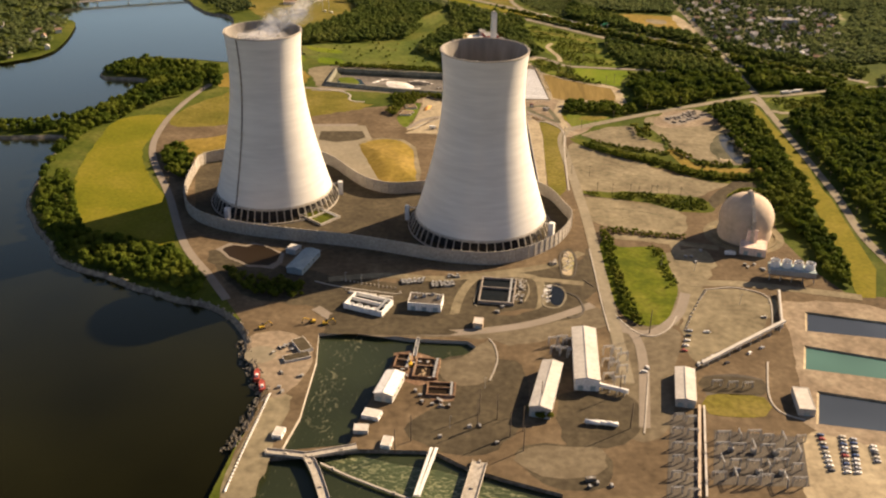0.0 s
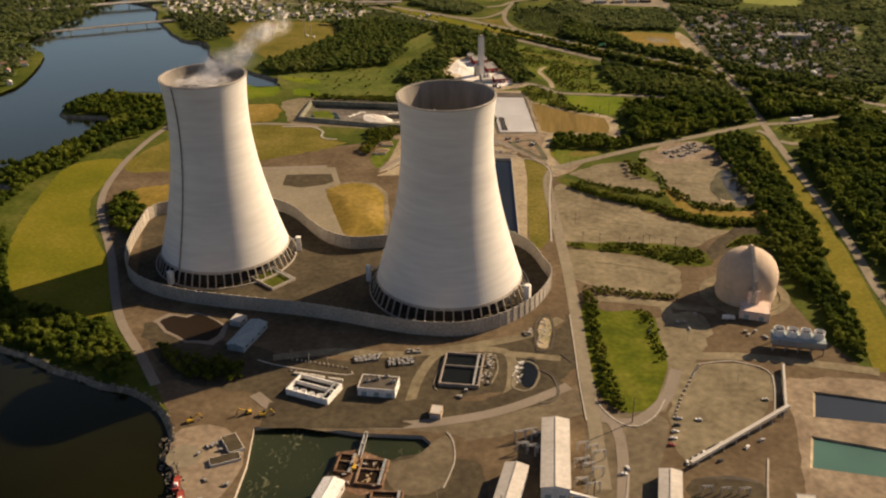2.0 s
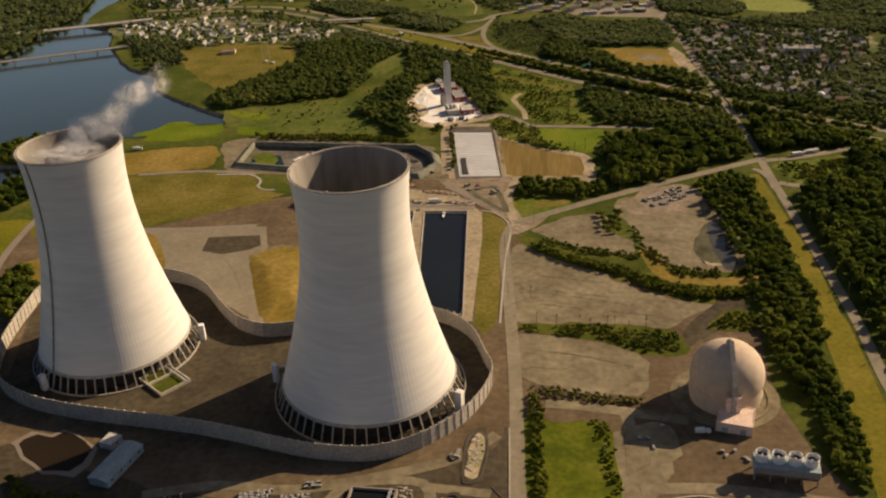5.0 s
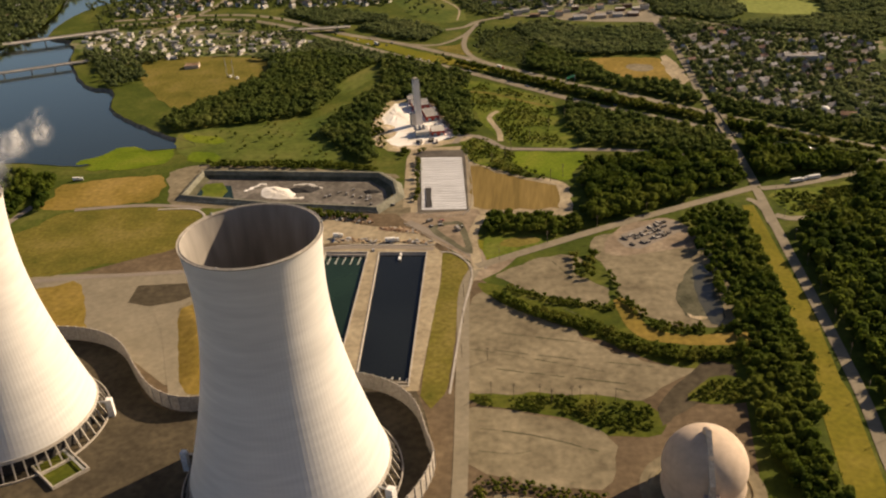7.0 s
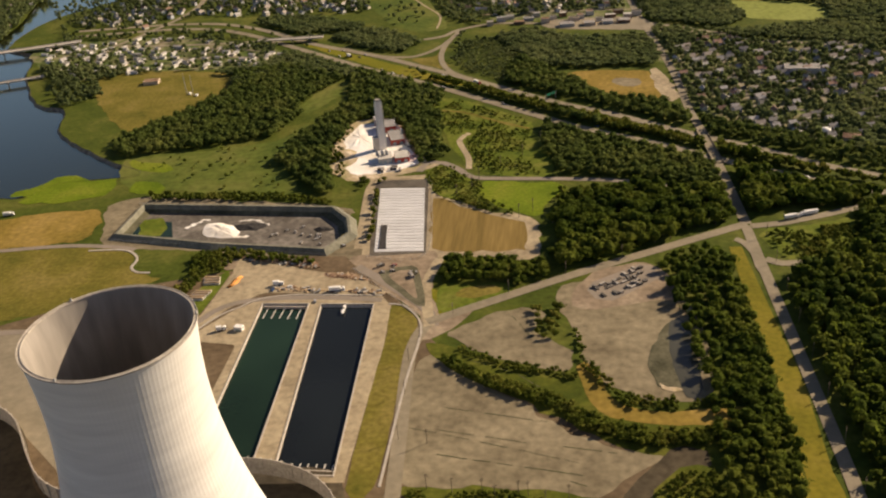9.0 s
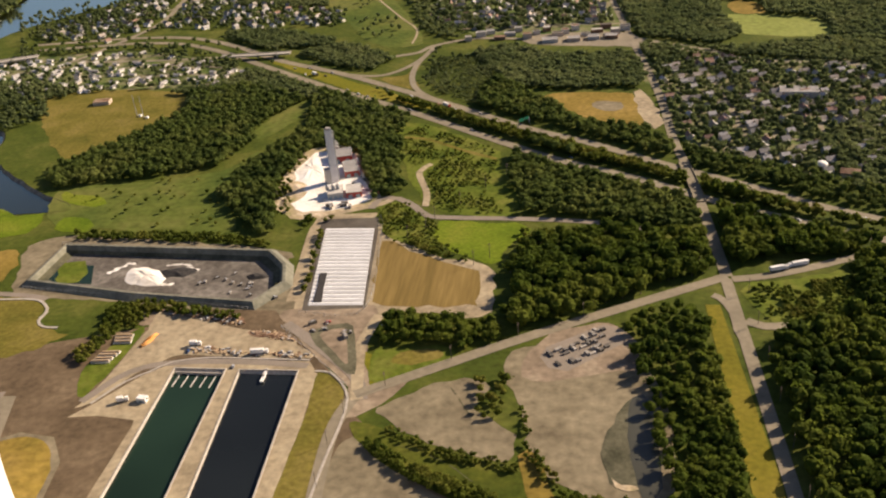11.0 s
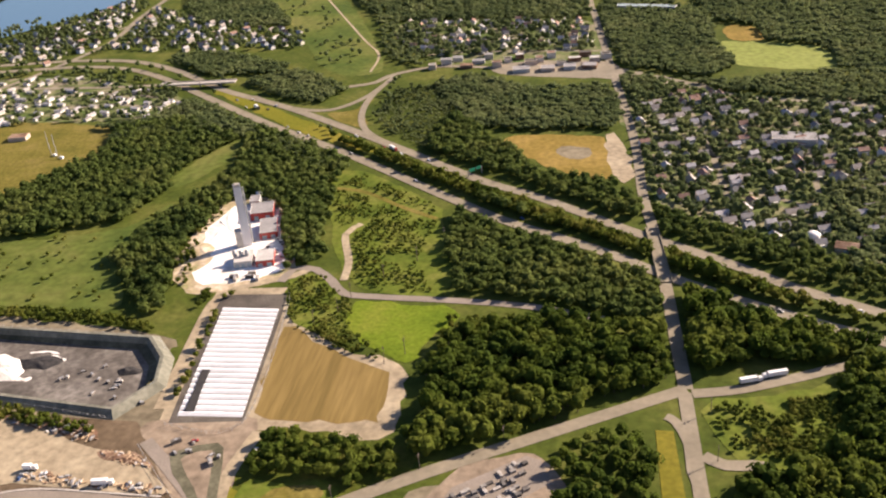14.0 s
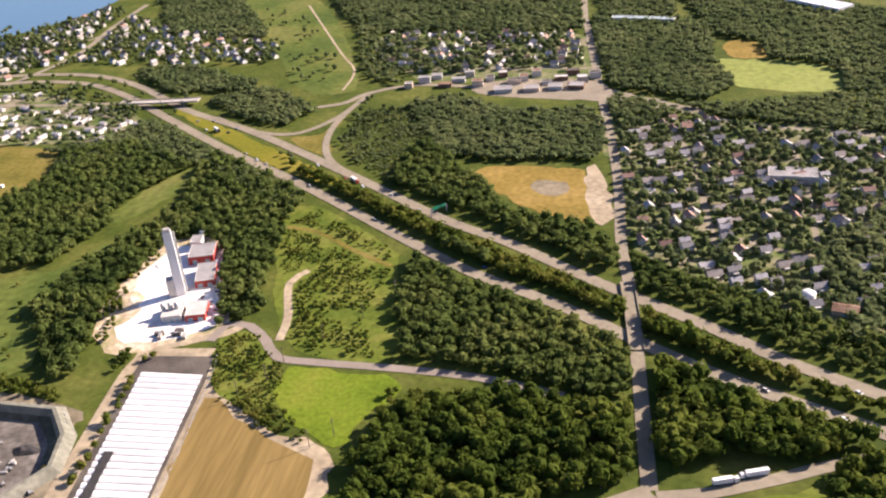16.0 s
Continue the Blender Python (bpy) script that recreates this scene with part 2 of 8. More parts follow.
M_MUDPOND = water("muddy_pond_water", (0.022, 0.015, 0.009), 0.3, 0.05, 0.12)
M_TEAL = water("teal_pond_water", (0.08, 0.17, 0.14), 0.15, 0.05)
M_GREYPOOL = water("grey_pool_water", (0.055, 0.055, 0.042), 0.2, 0.05)
M_BLUEPOND = water("blue_pond_water", (0.05, 0.065, 0.085), 0.15, 0.05)


# ---- building blocks ----
def mesh_of(name, verts, faces, material, smooth=False):
    me = bpy.data.meshes.new(name)
    me.from_pydata([tuple(v) for v in verts], [], faces)
    me.materials.append(material)
    if smooth:
        me.polygons.foreach_set("use_smooth", [True] * len(me.polygons))
    me.update()
    return me


def thing(name, label, category, group="", kind="", at=(0, 0, 0), turn=0):
    ob = new(name)
    ob.matrix_world = pose(*at, 0, 0, turn)
    return tagged(ob, label, category, group, kind)


def part(name, me, parent, label="", m=None):
    ob = new(name, me)
    ob.parent = parent
    if m is not None:
        ob.matrix_local = m
    return tagged(ob, label)


CLEAR, LAID, TRACKS = [], [], []


def flat(name, points, z, material, label, category="ground", smooth=True, holes=(), kind="structure"):
    """A level sheet with the outline points, with holes."""
    from mathutils.geometry import tessellate_polygon
    loops = [list(points), *[list(h) for h in holes]]
    LAID.append((loops[0], loops[1:], z))
    tris = tessellate_polygon([[Vector((x, y, 0)) for x, y in l] for l in loops])
    verts = [(x, y, z) for l in loops for x, y in l]
    faces = []
    for a, b, c in tris:
        ax, ay, _ = verts[a]; bx, by, _ = verts[b]; cx, cy, _ = verts[c]
        faces.append((a, b, c) if (bx - ax) * (cy - ay) - (by - ay) * (cx - ax) > 0 else (a, c, b))
    return tagged(new(name, mesh_of(name, verts, faces, material)), label, category, "", kind)


def curve(points, closed=False, step=6.0):
    """Points of a smooth line through the given ones, about step metres apart."""
    p = [Vector((a[0], a[1], 0)) for a in points]
    n = len(p)
    out = []
    for i in range(n if closed else n - 1):
        if closed:
            a, b, c, d = p[i - 1], p[i], p[(i + 1) % n], p[(i + 2) % n]
        else:
            a, b, c, d = p[max(i - 1, 0)], p[i], p[i + 1], p[min(i + 2, n - 1)]
        k = max(2, int((c - b).length / step))
        for j in range(k):
            t = j / k
            v = 0.5 * (2 * b + (c - a) * t + (2 * a - 5 * b + 4 * c - d) * t * t + (3 * b - a - 3 * c + d) * t ** 3)
            out.append((v.x, v.y))
    if not closed:
        out.append((p[-1].x, p[-1].y))
    return out


def ragged(points, step=8.0, amount=1.5):
    """A closed outline, smoothed and made uneven."""
    out = []
    for x, y in curve(points, True, step):
        out.append((x + amount * noise.noise((x * .08, y * .08, 1.0)) * 2, y + amount * noise.noise((x * .08, y * .08, 7.0)) * 2))
    return out


def ribbon(name, points, width, z, material, label, category="road", step=8.0, clear=4.5):
    c = curve(points, False, step)
    CLEAR.append((np.array(c), width / 2 + clear))
    TRACKS.append((np.array(c), width / 2, z))
    verts, faces = [], []
    for i, (x, y) in enumerate(c):
        a, b = c[max(i - 1, 0)], c[min(i + 1, len(c) - 1)]
        d = Vector((b[0] - a[0], b[1] - a[1])).normalized()
        verts += [(x - d.y * width / 2, y + d.x * width / 2, z), (x + d.y * width / 2, y - d.x * width / 2, z)]
        if i:
            k = 2 * i
            faces.append((k - 2, k - 1, k + 1, k))
    if category == "kerb":
        n = len(verts)
        verts = [(x, y, z + 0.25) for x, y, z in verts] + [(x, y, 0.05) for x, y, z in verts]
        for i in range(1, len(c)):
            k = 2 * i
            faces += [(k - 2, k, n + k, n + k - 2), (k + 1, k - 1, n + k - 1, n + k + 1)]
    return tagged(new(name, mesh_of(name, verts, faces, material)), label, category, "", "structure")


def box_data(sx, sy, sz, bevel=0.0):
    """Verts and faces of a box standing on z = 0, its upper edges cut back by bevel."""
    x, y, b = sx / 2, sy / 2, bevel
    v = [(-x, -y, 0), (x, -y, 0), (x, y, 0), (-x, y, 0)]
    if not b:
        v += [(-x, -y, sz), (x, -y, sz), (x, y, sz), (-x, y, sz)]
        f = [(0, 3, 2, 1), (4, 5, 6, 7)] + [(i, (i + 1) % 4, 4 + (i + 1) % 4, 4 + i) for i in range(4)]
        return v, f
    v += [(-x, -y, sz - b), (x, -y, sz - b), (x, y, sz - b), (-x, y, sz - b), (-x + b, -y + b, sz), (x - b, -y + b, sz), (x - b, y - b, sz), (-x + b, y - b, sz)]
    f = [(0, 3, 2, 1), (8, 9, 10, 11)] + [(i + 4 * k, (i + 1) % 4 + 4 * k, 4 + 4 * k + (i + 1) % 4, 4 + 4 * k + i) for k in (0, 1) for i in range(4)]
    return v, f


def box_mesh(name, sx, sy, sz, material, bevel=0.0):
    return mesh_of(name, *box_data(sx, sy, sz, bevel), material)


def lathe(name, profile, n, material, smooth=True, cap=False, ribs=0.0):
    verts, faces = [], []
    for r, z in profile:
        verts += [((r + ribs * (i % 2)) * math.cos(2 * math.pi * i / n), (r + ribs * (i % 2)) * math.sin(2 * math.pi * i / n), z) for i in range(n)]
    for k in range(len(profile) - 1):
        for i in range(n):
            a, b = k * n + i, k * n + (i + 1) % n
            faces.append((a, b, b + n, a + n))
    if cap:
        faces.append(tuple((len(profile) - 1) * n + i for i in range(n)))
    return mesh_of(name, verts, faces, material, smooth)


# ---- ground, water ----
SHORE = [(-426.5, 2660.4), (-470.5, 2018.9), (-499.8, 1891.3), (-563.7, 1784.9), (-621, 1676.2), (-609.8, 1535.5), (-543.5, 1485), (-511.2, 1400.3), (-467, 1325.5), (-425.5, 1269.5), (-382.5, 1246.6),
         (-354.3, 1178.6), (-315.5, 1136.2), (-258.4, 1089), (-204.2, 1047.6), (-279.2, 1031.2), (-305.5, 1000), (-345.3, 1000), (-382.2, 1008.4), (-444.5, 1005.5), (-468, 959.4), (-464.2, 923.7), (-397.7, 908.2),
         (-415.6, 795), (-453.1, 758.6), (-506.9, 734.7), (-694.3, 710.1), (-693.8, 693.1), (-494.6, 704.9), (-423.3, 710.7), (-412, 653.4), (-394.2, 575.4), (-377.2, 526), (-330.4, 462.3), (-311.1, 438.2), (-257, 409.1)]
SHORE += [(-204.1, 386.7), (-165.1, 373.6), (-136.8, 347.9), (-126.4, 322.4), (-102.8, 270.7), (-103.4, 241), (-109, 208)]
SHORE = [(x + 3 * noise.noise((x * .05, y * .05, 0)), y + 3 * noise.noise((x * .05, y * .05, 9))) for x, y in curve(SHORE, False, 8.0)]
SHORE = [(-300, 5000), *SHORE, (-111.3, 167.5), (-140, 0), (-200, -3000)]
CANAL = [(-79.8, 340.5), (-57.8, 346.5), (-12.5, 338.3), (27.8, 337.9), (33.9, 331.1), (33, 320.1), (1.8, 310.8), (-22.4, 319.9), (-24.2, 302.8), (-36.7, 245.6), (-39.5, 218.7), (-88.1, 207.8), (-79.3, 213.2), (-74.6, 243.1), (-75.3, 304.7)]
CHANNEL = [(-87, 202.8), (-58.3, 208.9), (-32.4, 214.9), (11.6, 216.5), (32.9, 203), (55.1, 194.5), (87.5, 184.2), (86.6, 175), (-69.5, 164), (-89.5, 168.3)]
POND_GREEN = [(-7.1, 801.9), (28.9, 801), (36.7, 622.7), (-1, 621.8)]
POND_DARK = [(38.2, 800.5), (78.4, 799.9), (87.1, 616.1), (51.1, 617.3)]
RIGHT_PONDS = [[(280.6, 397.6), (356.8, 382.5), (356.7, 360), (273.3, 369.8)],
               [(267, 350.3), (344.9, 331.1), (339.5, 307.5), (258.6, 320.6)],
               [(260.5, 295.3), (331.9, 280.9), (326.4, 250.5), (250.1, 259.7)]]
BASIN = [(-166.1, 968.1), (11.9, 954.1), (28.7, 933.2), (35.4, 908.4), (21.3, 883.3), (-75.3, 896.5), (-168, 914.9)]
HOLES = [CANAL, CHANNEL, POND_GREEN, POND_DARK, *RIGHT_PONDS, BASIN]
OUTLINE = [*SHORE, (5000, -3000), (5000, 5000)]
flat("ground", OUTLINE, 0, M_SCRUB, "rough green grass and scrub on level land", "ground", holes=HOLES)
flat("water", [(-6000, -4000), (6000, -4000), (6000, 7000), (-6000, 7000)], -3.0, M_RIVER, "dark calm tidal river water", "water")
FAR_BANK = [(-618, 969.1), (-574.8, 1028.8), (-605.1, 1180.5), (-662.7, 1245.4), (-661.4, 1468.4), (-654.4, 1581.9), (-670.9, 1689.9), (-719.9, 1867), (-791.6, 2377.7)]
flat("far_shore_ground", [*curve(FAR_BANK, False, 15), (-900, 5000), (-5000, 5000), (-5000, 900)], -0.5, M_SCRUB, "green bank across the river", "ground")


def bank(name, loop, bottom, spread, material, label, top=0.0):
    """The sloping sides of a sunken basin or of a shore."""
    n = len(loop)
    cx, cy = sum(p[0] for p in loop) / n, sum(p[1] for p in loop) / n
    verts = [(x, y, top) for x, y in loop]
    for x, y in loop:
        d = Vector((cx - x, cy - y)).normalized() * spread
        verts.append((x + d.x, y + d.y, bottom))
    faces = [(i, (i + 1) % n, n + (i + 1) % n, n + i) for i in range(n)]
    return tagged(new(name, mesh_of(name, verts, faces, material)), label, "bank", "", "structure")


def strip_bank(name, line, material, label, bottom=-3.6, out=4.0):
    """A stony slope from the land's edge into the water, which lies to the right of the line."""
    verts, faces = [], []
    for i, (x, y) in enumerate(line):
        p, q = line[max(i - 1, 0)], line[min(i + 1, len(line) - 1)]
        d = Vector((q[0] - p[0], q[1] - p[1])).normalized()
        k = out * (1 + 0.5 * noise.noise((x * .3, y * .3, 3)))
        verts += [(x - d.y * -0.5, y + d.x * -0.5, 0.35), (x + d.y * k, y - d.x * k, bottom)]
        if i:
            faces.append((2 * i - 2, 2 * i - 1, 2 * i + 1, 2 * i))
    tagged(new(name, mesh_of(name, verts, faces, material)), label, "shore", "", "structure")


strip_bank("shore_bank", SHORE[2:-3], M_STONE, "narrow stony river bank")
bank("canal_wall", CANAL, -4.0, 0.3, M_CONC, "stained concrete canal wall")
bank("channel_wall", CHANNEL, -4.0, 0.3, M_STONE, "rough stone channel bank")
for name, loop, m in (("green_pond_bank", POND_GREEN, M_GREENPOND), ("dark_pond_bank", POND_DARK, M_DARKPOND)):
    bank(name, loop, -3.5, 5, M_CONC, "sloping concrete pond lining")
    flat(name.replace("bank", "water"), loop, -1.6, m, "still dark pond water", "water")
for loop, m in zip(RIGHT_PONDS, (M_BLUEPOND, M_TEAL, M_BLUEPOND)):
    bank("settling_pond_bank", loop, -3.5, 5, M_DIRT, "sandy settling pond bank")
    flat("settling_pond_water", loop, -1.2, m, "still settling pond water", "water")
bank("basin_bank", BASIN, -2.75, 7, M_BASINBANK, "grassy dark bank of an ash basin")
def offset(loop, d):
    """The loop moved outwards by d."""
    n = len(loop)
    area = sum(loop[i][0] * loop[(i + 1) % n][1] - loop[(i + 1) % n][0] * loop[i][1] for i in range(n))
    out = []
    for i in range(n):
        a, b, c = Vector(loop[i - 1]), Vector(loop[i]), Vector(loop[(i + 1) % n])
        u, v = (b - a).normalized(), (c - b).normalized()
        k = 1 if area > 0 else -1
        m = (Vector((u.y, -u.x)) + Vector((v.y, -v.x))).normalized() * k
        out.append((b.x + m.x * d, b.y + m.y * d))
    return out


def berm(name, loop, height, material, label):
    loops = [(offset(loop, 11), 0.0), (offset(loop, 5), height), (offset(loop, 2.5), height), (loop, -0.1)]
    n = len(loop)
    verts = [(x, y, z) for l, z in loops for x, y in l]
    faces = [(k * n + i, k * n + (i + 1) % n, (k + 1) * n + (i + 1) % n, (k + 1) * n + i) for k in range(3) for i in range(n)]
    tagged(new(name, mesh_of(name, verts, faces, material)), label, "bank", "", "structure")


berm("basin_berm", BASIN, 4.2, M_BERM, "grey gravel berm round the ash basin")
flat("basin_pool", [(-166.2, 926.4), (-162.6, 947.5), (-133.2, 945.6), (-121.4, 916.2), (-151.9, 918.1)], -2.35, M_GREENPOND, "shallow green pool in the basin", "water")
flat("basin_floor", BASIN, -2.5, M_ASHFLOOR, "grey ash covered basin floor", "ground")

# ---- sheets on the ground ----
flat("yard_pavement", [*[(-325.8, 765.3), (-318.7, 678.8), (-260.3, 561.2), (-216.6, 471.6), (-174.6, 407.3), (-137.8, 349.9), (-126.4, 322.4), (-103.8, 270.7), (-103.4, 241), (-107, 208), (-105.3, 167.8)], (-100, -200), (500, -200), *[(350.8, 423.5), (321.4, 426.7), (305.8, 462.2), (293.3, 522.8)], *[(299.5, 609.6), (294.1, 639.7), (263.6, 645.6), (208.9, 673.2), (148.9, 726.5), (121.5, 760.6), (115, 778), (83.3, 823.3), (42.1, 873.1), (-14.5, 875.6), (-26.5, 858)], (-110.5, 830.5), *[(-224.9, 759.8)], (-300.3, 781.5)], 0.08, M_YARD,
     "brown grey gravel and worn asphalt yard", "pavement", holes=[CANAL, CHANNEL, POND_GREEN, POND_DARK, *RIGHT_PONDS])


def sheet(name, points, material, label, z=0.16, category="grass", uneven=2.5, holes=()):
    flat(name, ragged(points, 8.0, uneven), z, material, label, category, holes=holes)


sheet("point_lawn", [(-382.3, 768.6), (-330.1, 779.4), (-327.8, 685.4), (-296.3, 611.9), (-256.1, 549.3), (-233, 491.9), (-234.4, 465.6), (-308.3, 490.7), (-354.5, 565.7), (-370.7, 619.5), (-383.7, 705.2)], M_LAWN, "mown yellow green lawn", uneven=1)
sheet("west_field", [*[(-313.4, 748.7), (-322.7, 801.5), (-292.2, 860.3)], *[(-268.9, 886.8), (-208.9, 894.2), (-145.2, 887.4), (-135.4, 856.9), (-110.8, 845), (-106.5, 831.8), (-207.2, 776.4)]], M_OLIVE, "olive brown dry grass field")
sheet("tower_field", [*[(-303.2, 696.2), (-254.1, 726)], *[(-222.7, 748.6), (-198.6, 750.2), (-167.1, 683.2), (-175.1, 683.7)], *[(-264.6, 659.8)]], M_DRY, "dry golden grass field")
sheet("basin_field", [(-310.3, 948.9), (-215.6, 968.6), (-199.3, 917.8), (-219.1, 903.9), (-301.9, 890.6), (-303.7, 922.5)], M_DRY, "dry grass field beside the basin")
sheet("brown_field_edge", [(98.5, 982.5), (129.1, 966.7), (157.7, 948.6), (188.3, 937.9), (195.9, 923.6), (198.6, 871.7), (182.9, 864.4), (143, 870.3), (109.6, 871.3), (107.1, 900.6)], M_DIRT, "bare dirt track round a field", 0.14, "ground")
sheet("brown_field", [(102.8, 976.5), (128.1, 960.3), (156.7, 942.1), (181, 932.1), (186.4, 921.9), (186.8, 884.7), (180.6, 879), (116.7, 880.2), (110.2, 900.8)], M_MOWN, "tan mown field with mowing stripes", 0.2)
sheet("pond_strip", [*[(94.7, 747.5), (93.3, 771.5), (91.9, 797.6), (99.2, 797), (109.7, 785), (115.1, 771.7), (116.4, 748.8)], (112.8, 703.6), (111.9, 608), (96.4, 606.2)], M_OLIVE, "grass strip beside the ponds", 0.2, uneven=0.5)
ribbon("pond_kerb", [*[(89.8, 799.6), (100.2, 798.1), (110.7, 786.2), (117.2, 771.9), (118.5, 748.9)], (115.9, 703.8), (115, 608.1)], 1.6, 0.24, M_CONC, "pale concrete kerb round a grass strip", "kerb")
STRIP = [*[(344.2, 879.7), (353.8, 879.3)], *[(363, 706.2), (360.9, 625.9)], *[(363, 611.3), (359.7, 536.8), (357.4, 469.2), (341.3, 422.2), (327.7, 421.7), (337.5, 521.4), (343.9, 638.8)], *[(346, 612.6), (347, 693.8)]]
flat("bank_strip", STRIP, 0.2, M_GOLD, "long yellow green grass strip", "grass", smooth=False)
sheet("lime_edge", [(-11.7, 1170.9), (31.8, 1176.8), (65.2, 1110.5), (83.9, 1051.5), (64.4, 1033), (23.1, 1018.2), (-5.2, 1040.3), (-17.3, 1083.7), (-14.9, 1120.9)], M_SAND, "pale sandy ground strewn with lime", 0.16, "ground", 3)
sheet("lime_yard", [(-3.2, 1161.1), (31.9, 1169.4), (60, 1111.2), (76.5, 1059.4), (59, 1042.1), (23.9, 1033.1), (8.1, 1047.7), (14.9, 1073.6), (-6.4, 1108.9)], M_LIME, "ground white with lime dust", 0.22, "ground", 3)
flat("liner_border", [(36.5, 1026.6), (93.6, 1029.9), (102.6, 993.4), (112.8, 867.2), (56.8, 864.6), (37, 996)], 0.12, M_DIRT, "pale dirt track round the lined cell", "ground")
flat("liner_edge", [(42.8, 1018.6), (90.7, 1020.1), (95.3, 992.9), (107.4, 876.4), (61.8, 872.3), (44.2, 996.5)], 0.18, M_DARKFLOOR, "dark gravel round the lined cell", "ground")
sheet("laydown_yard", [(-43.7, 845.4), (-47.2, 871.3), (-16.4, 865), (25, 848.9), (61.3, 840.8), (70.7, 829.8), (83.3, 818), (82.4, 813.8), (11.2, 815.6), (-13.4, 815), (-35.5, 788.6), (-46.3, 766.1), (-56.3, 757.2), (-51.5, 774.1), (-45.7, 843.2)], M_DIRT, "pale bare dirt laydown yard", 0.22, "ground", 1)
flat("pond_surround", [*[(-57.2, 748.8), (-45.2, 764.1), (-26.3, 793.3), (-11.2, 806.8), (12.3, 811.4), (83.4, 810.7), (91.9, 796.5), (93.3, 771.5), (94.7, 747.5)], (94.3, 611.2), (-11, 605.8), *[(-11.1, 741.2), (-12.3, 747.4), (-37.8, 751)]], 0.17, M_DIRT, "pale bare ground round two ponds", "ground", smooth=False, holes=[POND_GREEN, POND_DARK])
sheet("stack_grass", [(-55.5, 769.7), (-46.7, 845.2), (-54.9, 846.7), (-65.6, 820), (-71.2, 794.6)], M_BRIGHT2, "grass beside timber stacks", 0.18, uneven=1)
sheet("pink_pad", [(-62.5, 870.2), (-48.2, 872.2), (-44.8, 853.7), (-57.1, 854.9)], M_SANDYARD, "pinkish gravel pad", 0.3, "ground", 1)
ribbon("yard_kerb", [(-48.2, 762.8), (-35.4, 785.5), (-23.3, 796.7), (-11.3, 807.9), (12.2, 813.5), (49.3, 812.8), (83.4, 811.8)], 1.4, 0.3, M_CONC, "pale kerb between ponds and yard", "kerb")
sheet("basin_surround", [(-190.8, 990.2), (12.7, 966.8), (33.8, 940.9), (51, 900), (65.1, 863.1), (23.7, 866.6), (-69.9, 884.3), (-166.6, 895.2), (-188.4, 924.8)], M_LOT, "grey brown ground round the ash basin", 0.05, "ground", holes=[BASIN])
MEADOW = [(-392.5, 1354.5), (-299.5, 1386.7), (-198.2, 1351.9), (-187.1, 1296.3), (-214.1, 1228.8), (-231.6, 1197.9), (-269.1, 1165.3)]
GAP = [(-84.5, 1210), (-75.3, 1270), (-44.6, 1338.6), (-36.7, 1301.2), (-56.1, 1230.5), (-73.1, 1206.8)]
sheet("dry_meadow", MEADOW, M_OLIVE, "dry olive meadow among trees")
sheet("marsh", [*[(-233.3, 1090.1), (-155.8, 1104.9), (-85.9, 1126.6), (-62.2, 1171.8), (-59.2, 1068.7), (-31.2, 1001.4), (-83.2, 989.1), (-150.8, 1009)], (-205.5, 1016.2)], M_MARSH, "flat green salt marsh", 0.14)
sheet("marsh_gap", GAP, M_MARSH, "narrow grassy gap in the woods", 0.14)
sheet("marsh_edge", [(-320.5, 1003), (-306, 1021.7), (-277.6, 1051), (-220.4, 1004.6), (-246.3, 996.3)], M_BRIGHT, "bright green reed edge", 0.2)
for pts in ([(-305.3, 992.8), (-279.9, 1019.7), (-244.2, 1034), (-227.2, 1040.5), (-217.5, 1010), (-253.2, 987.5), (-297.2, 986.1)], [(-229.2, 1083.1), (-177.4, 1068.6), (-180, 1051.6), (-212.5, 1060.5)], [(-203.8, 1028.9), (-170.3, 1024.2), (-166.8, 1002.5), (-196.3, 1007.5)]):
    sheet("reed_bed", pts, M_BRIGHT, "bright green reeds at the water", 0.24)
sheet("wetland", [(-270.1, 1982), (-110.9, 1952.5), (43.1, 1589.9), (39.9, 1522.2), (-23.2, 1555.5), (-132, 1773.5)], M_MARSH, "pale green wetland meadow", 0.14)
sheet("bright_meadow", [(143.2, 1009.2), (179, 1008.6), (216.1, 1001.7), (216.3, 985.7), (203.8, 963.5), (194.6, 938.4), (174.4, 950.8), (152.2, 965.2)], M_BRIGHT, "bright green meadow grass", 0.2)
sheet("scrub_meadow", [(71.7, 1221.9), (96.7, 1238), (176.9, 1164.7), (186.8, 1138.7), (207.3, 1023.5), (159.8, 1022.1), (129, 1046.4), (96.3, 1128)], M_BRIGHT2, "green meadow with rows of shrubs", 0.16)
sheet("shrub_meadow", [(86.1, 1044.2), (110.1, 1046), (137.9, 1008.8), (151.1, 970.4), (115.3, 978.5), (101.6, 989.1)], M_BRIGHT2, "grass with low shrubs", 0.16)
sheet("east_scrub", [(372, 905.1), (411, 913.9), (450.2, 920.7), (439.3, 858.6), (405.7, 848), (381.9, 860.6), (373.2, 888)], M_BRIGHT2, "green scrub beside the spur road", 0.16)
sheet("highway_median", [(-137.3, 1476.1), (-113.7, 1470.2), (13, 1366.7), (116, 1279.4), (82.2, 1289.1), (3, 1344.4)], M_LAWN, "grassy highway median", 0.2)
sheet("ramp_grass", [(23, 1391.2), (50.1, 1400.3), (64.1, 1446.7), (64.8, 1396.5), (74, 1347.1)], M_OLIVE, "grass between highway ramps", 0.16)
sheet("school_field", [(224, 1313.2), (300.6, 1314), (318.1, 1297.1), (324.3, 1210.6), (283.1, 1227.7), (247.1, 1264.5)], M_DRY, "dry sports field", 0.2)
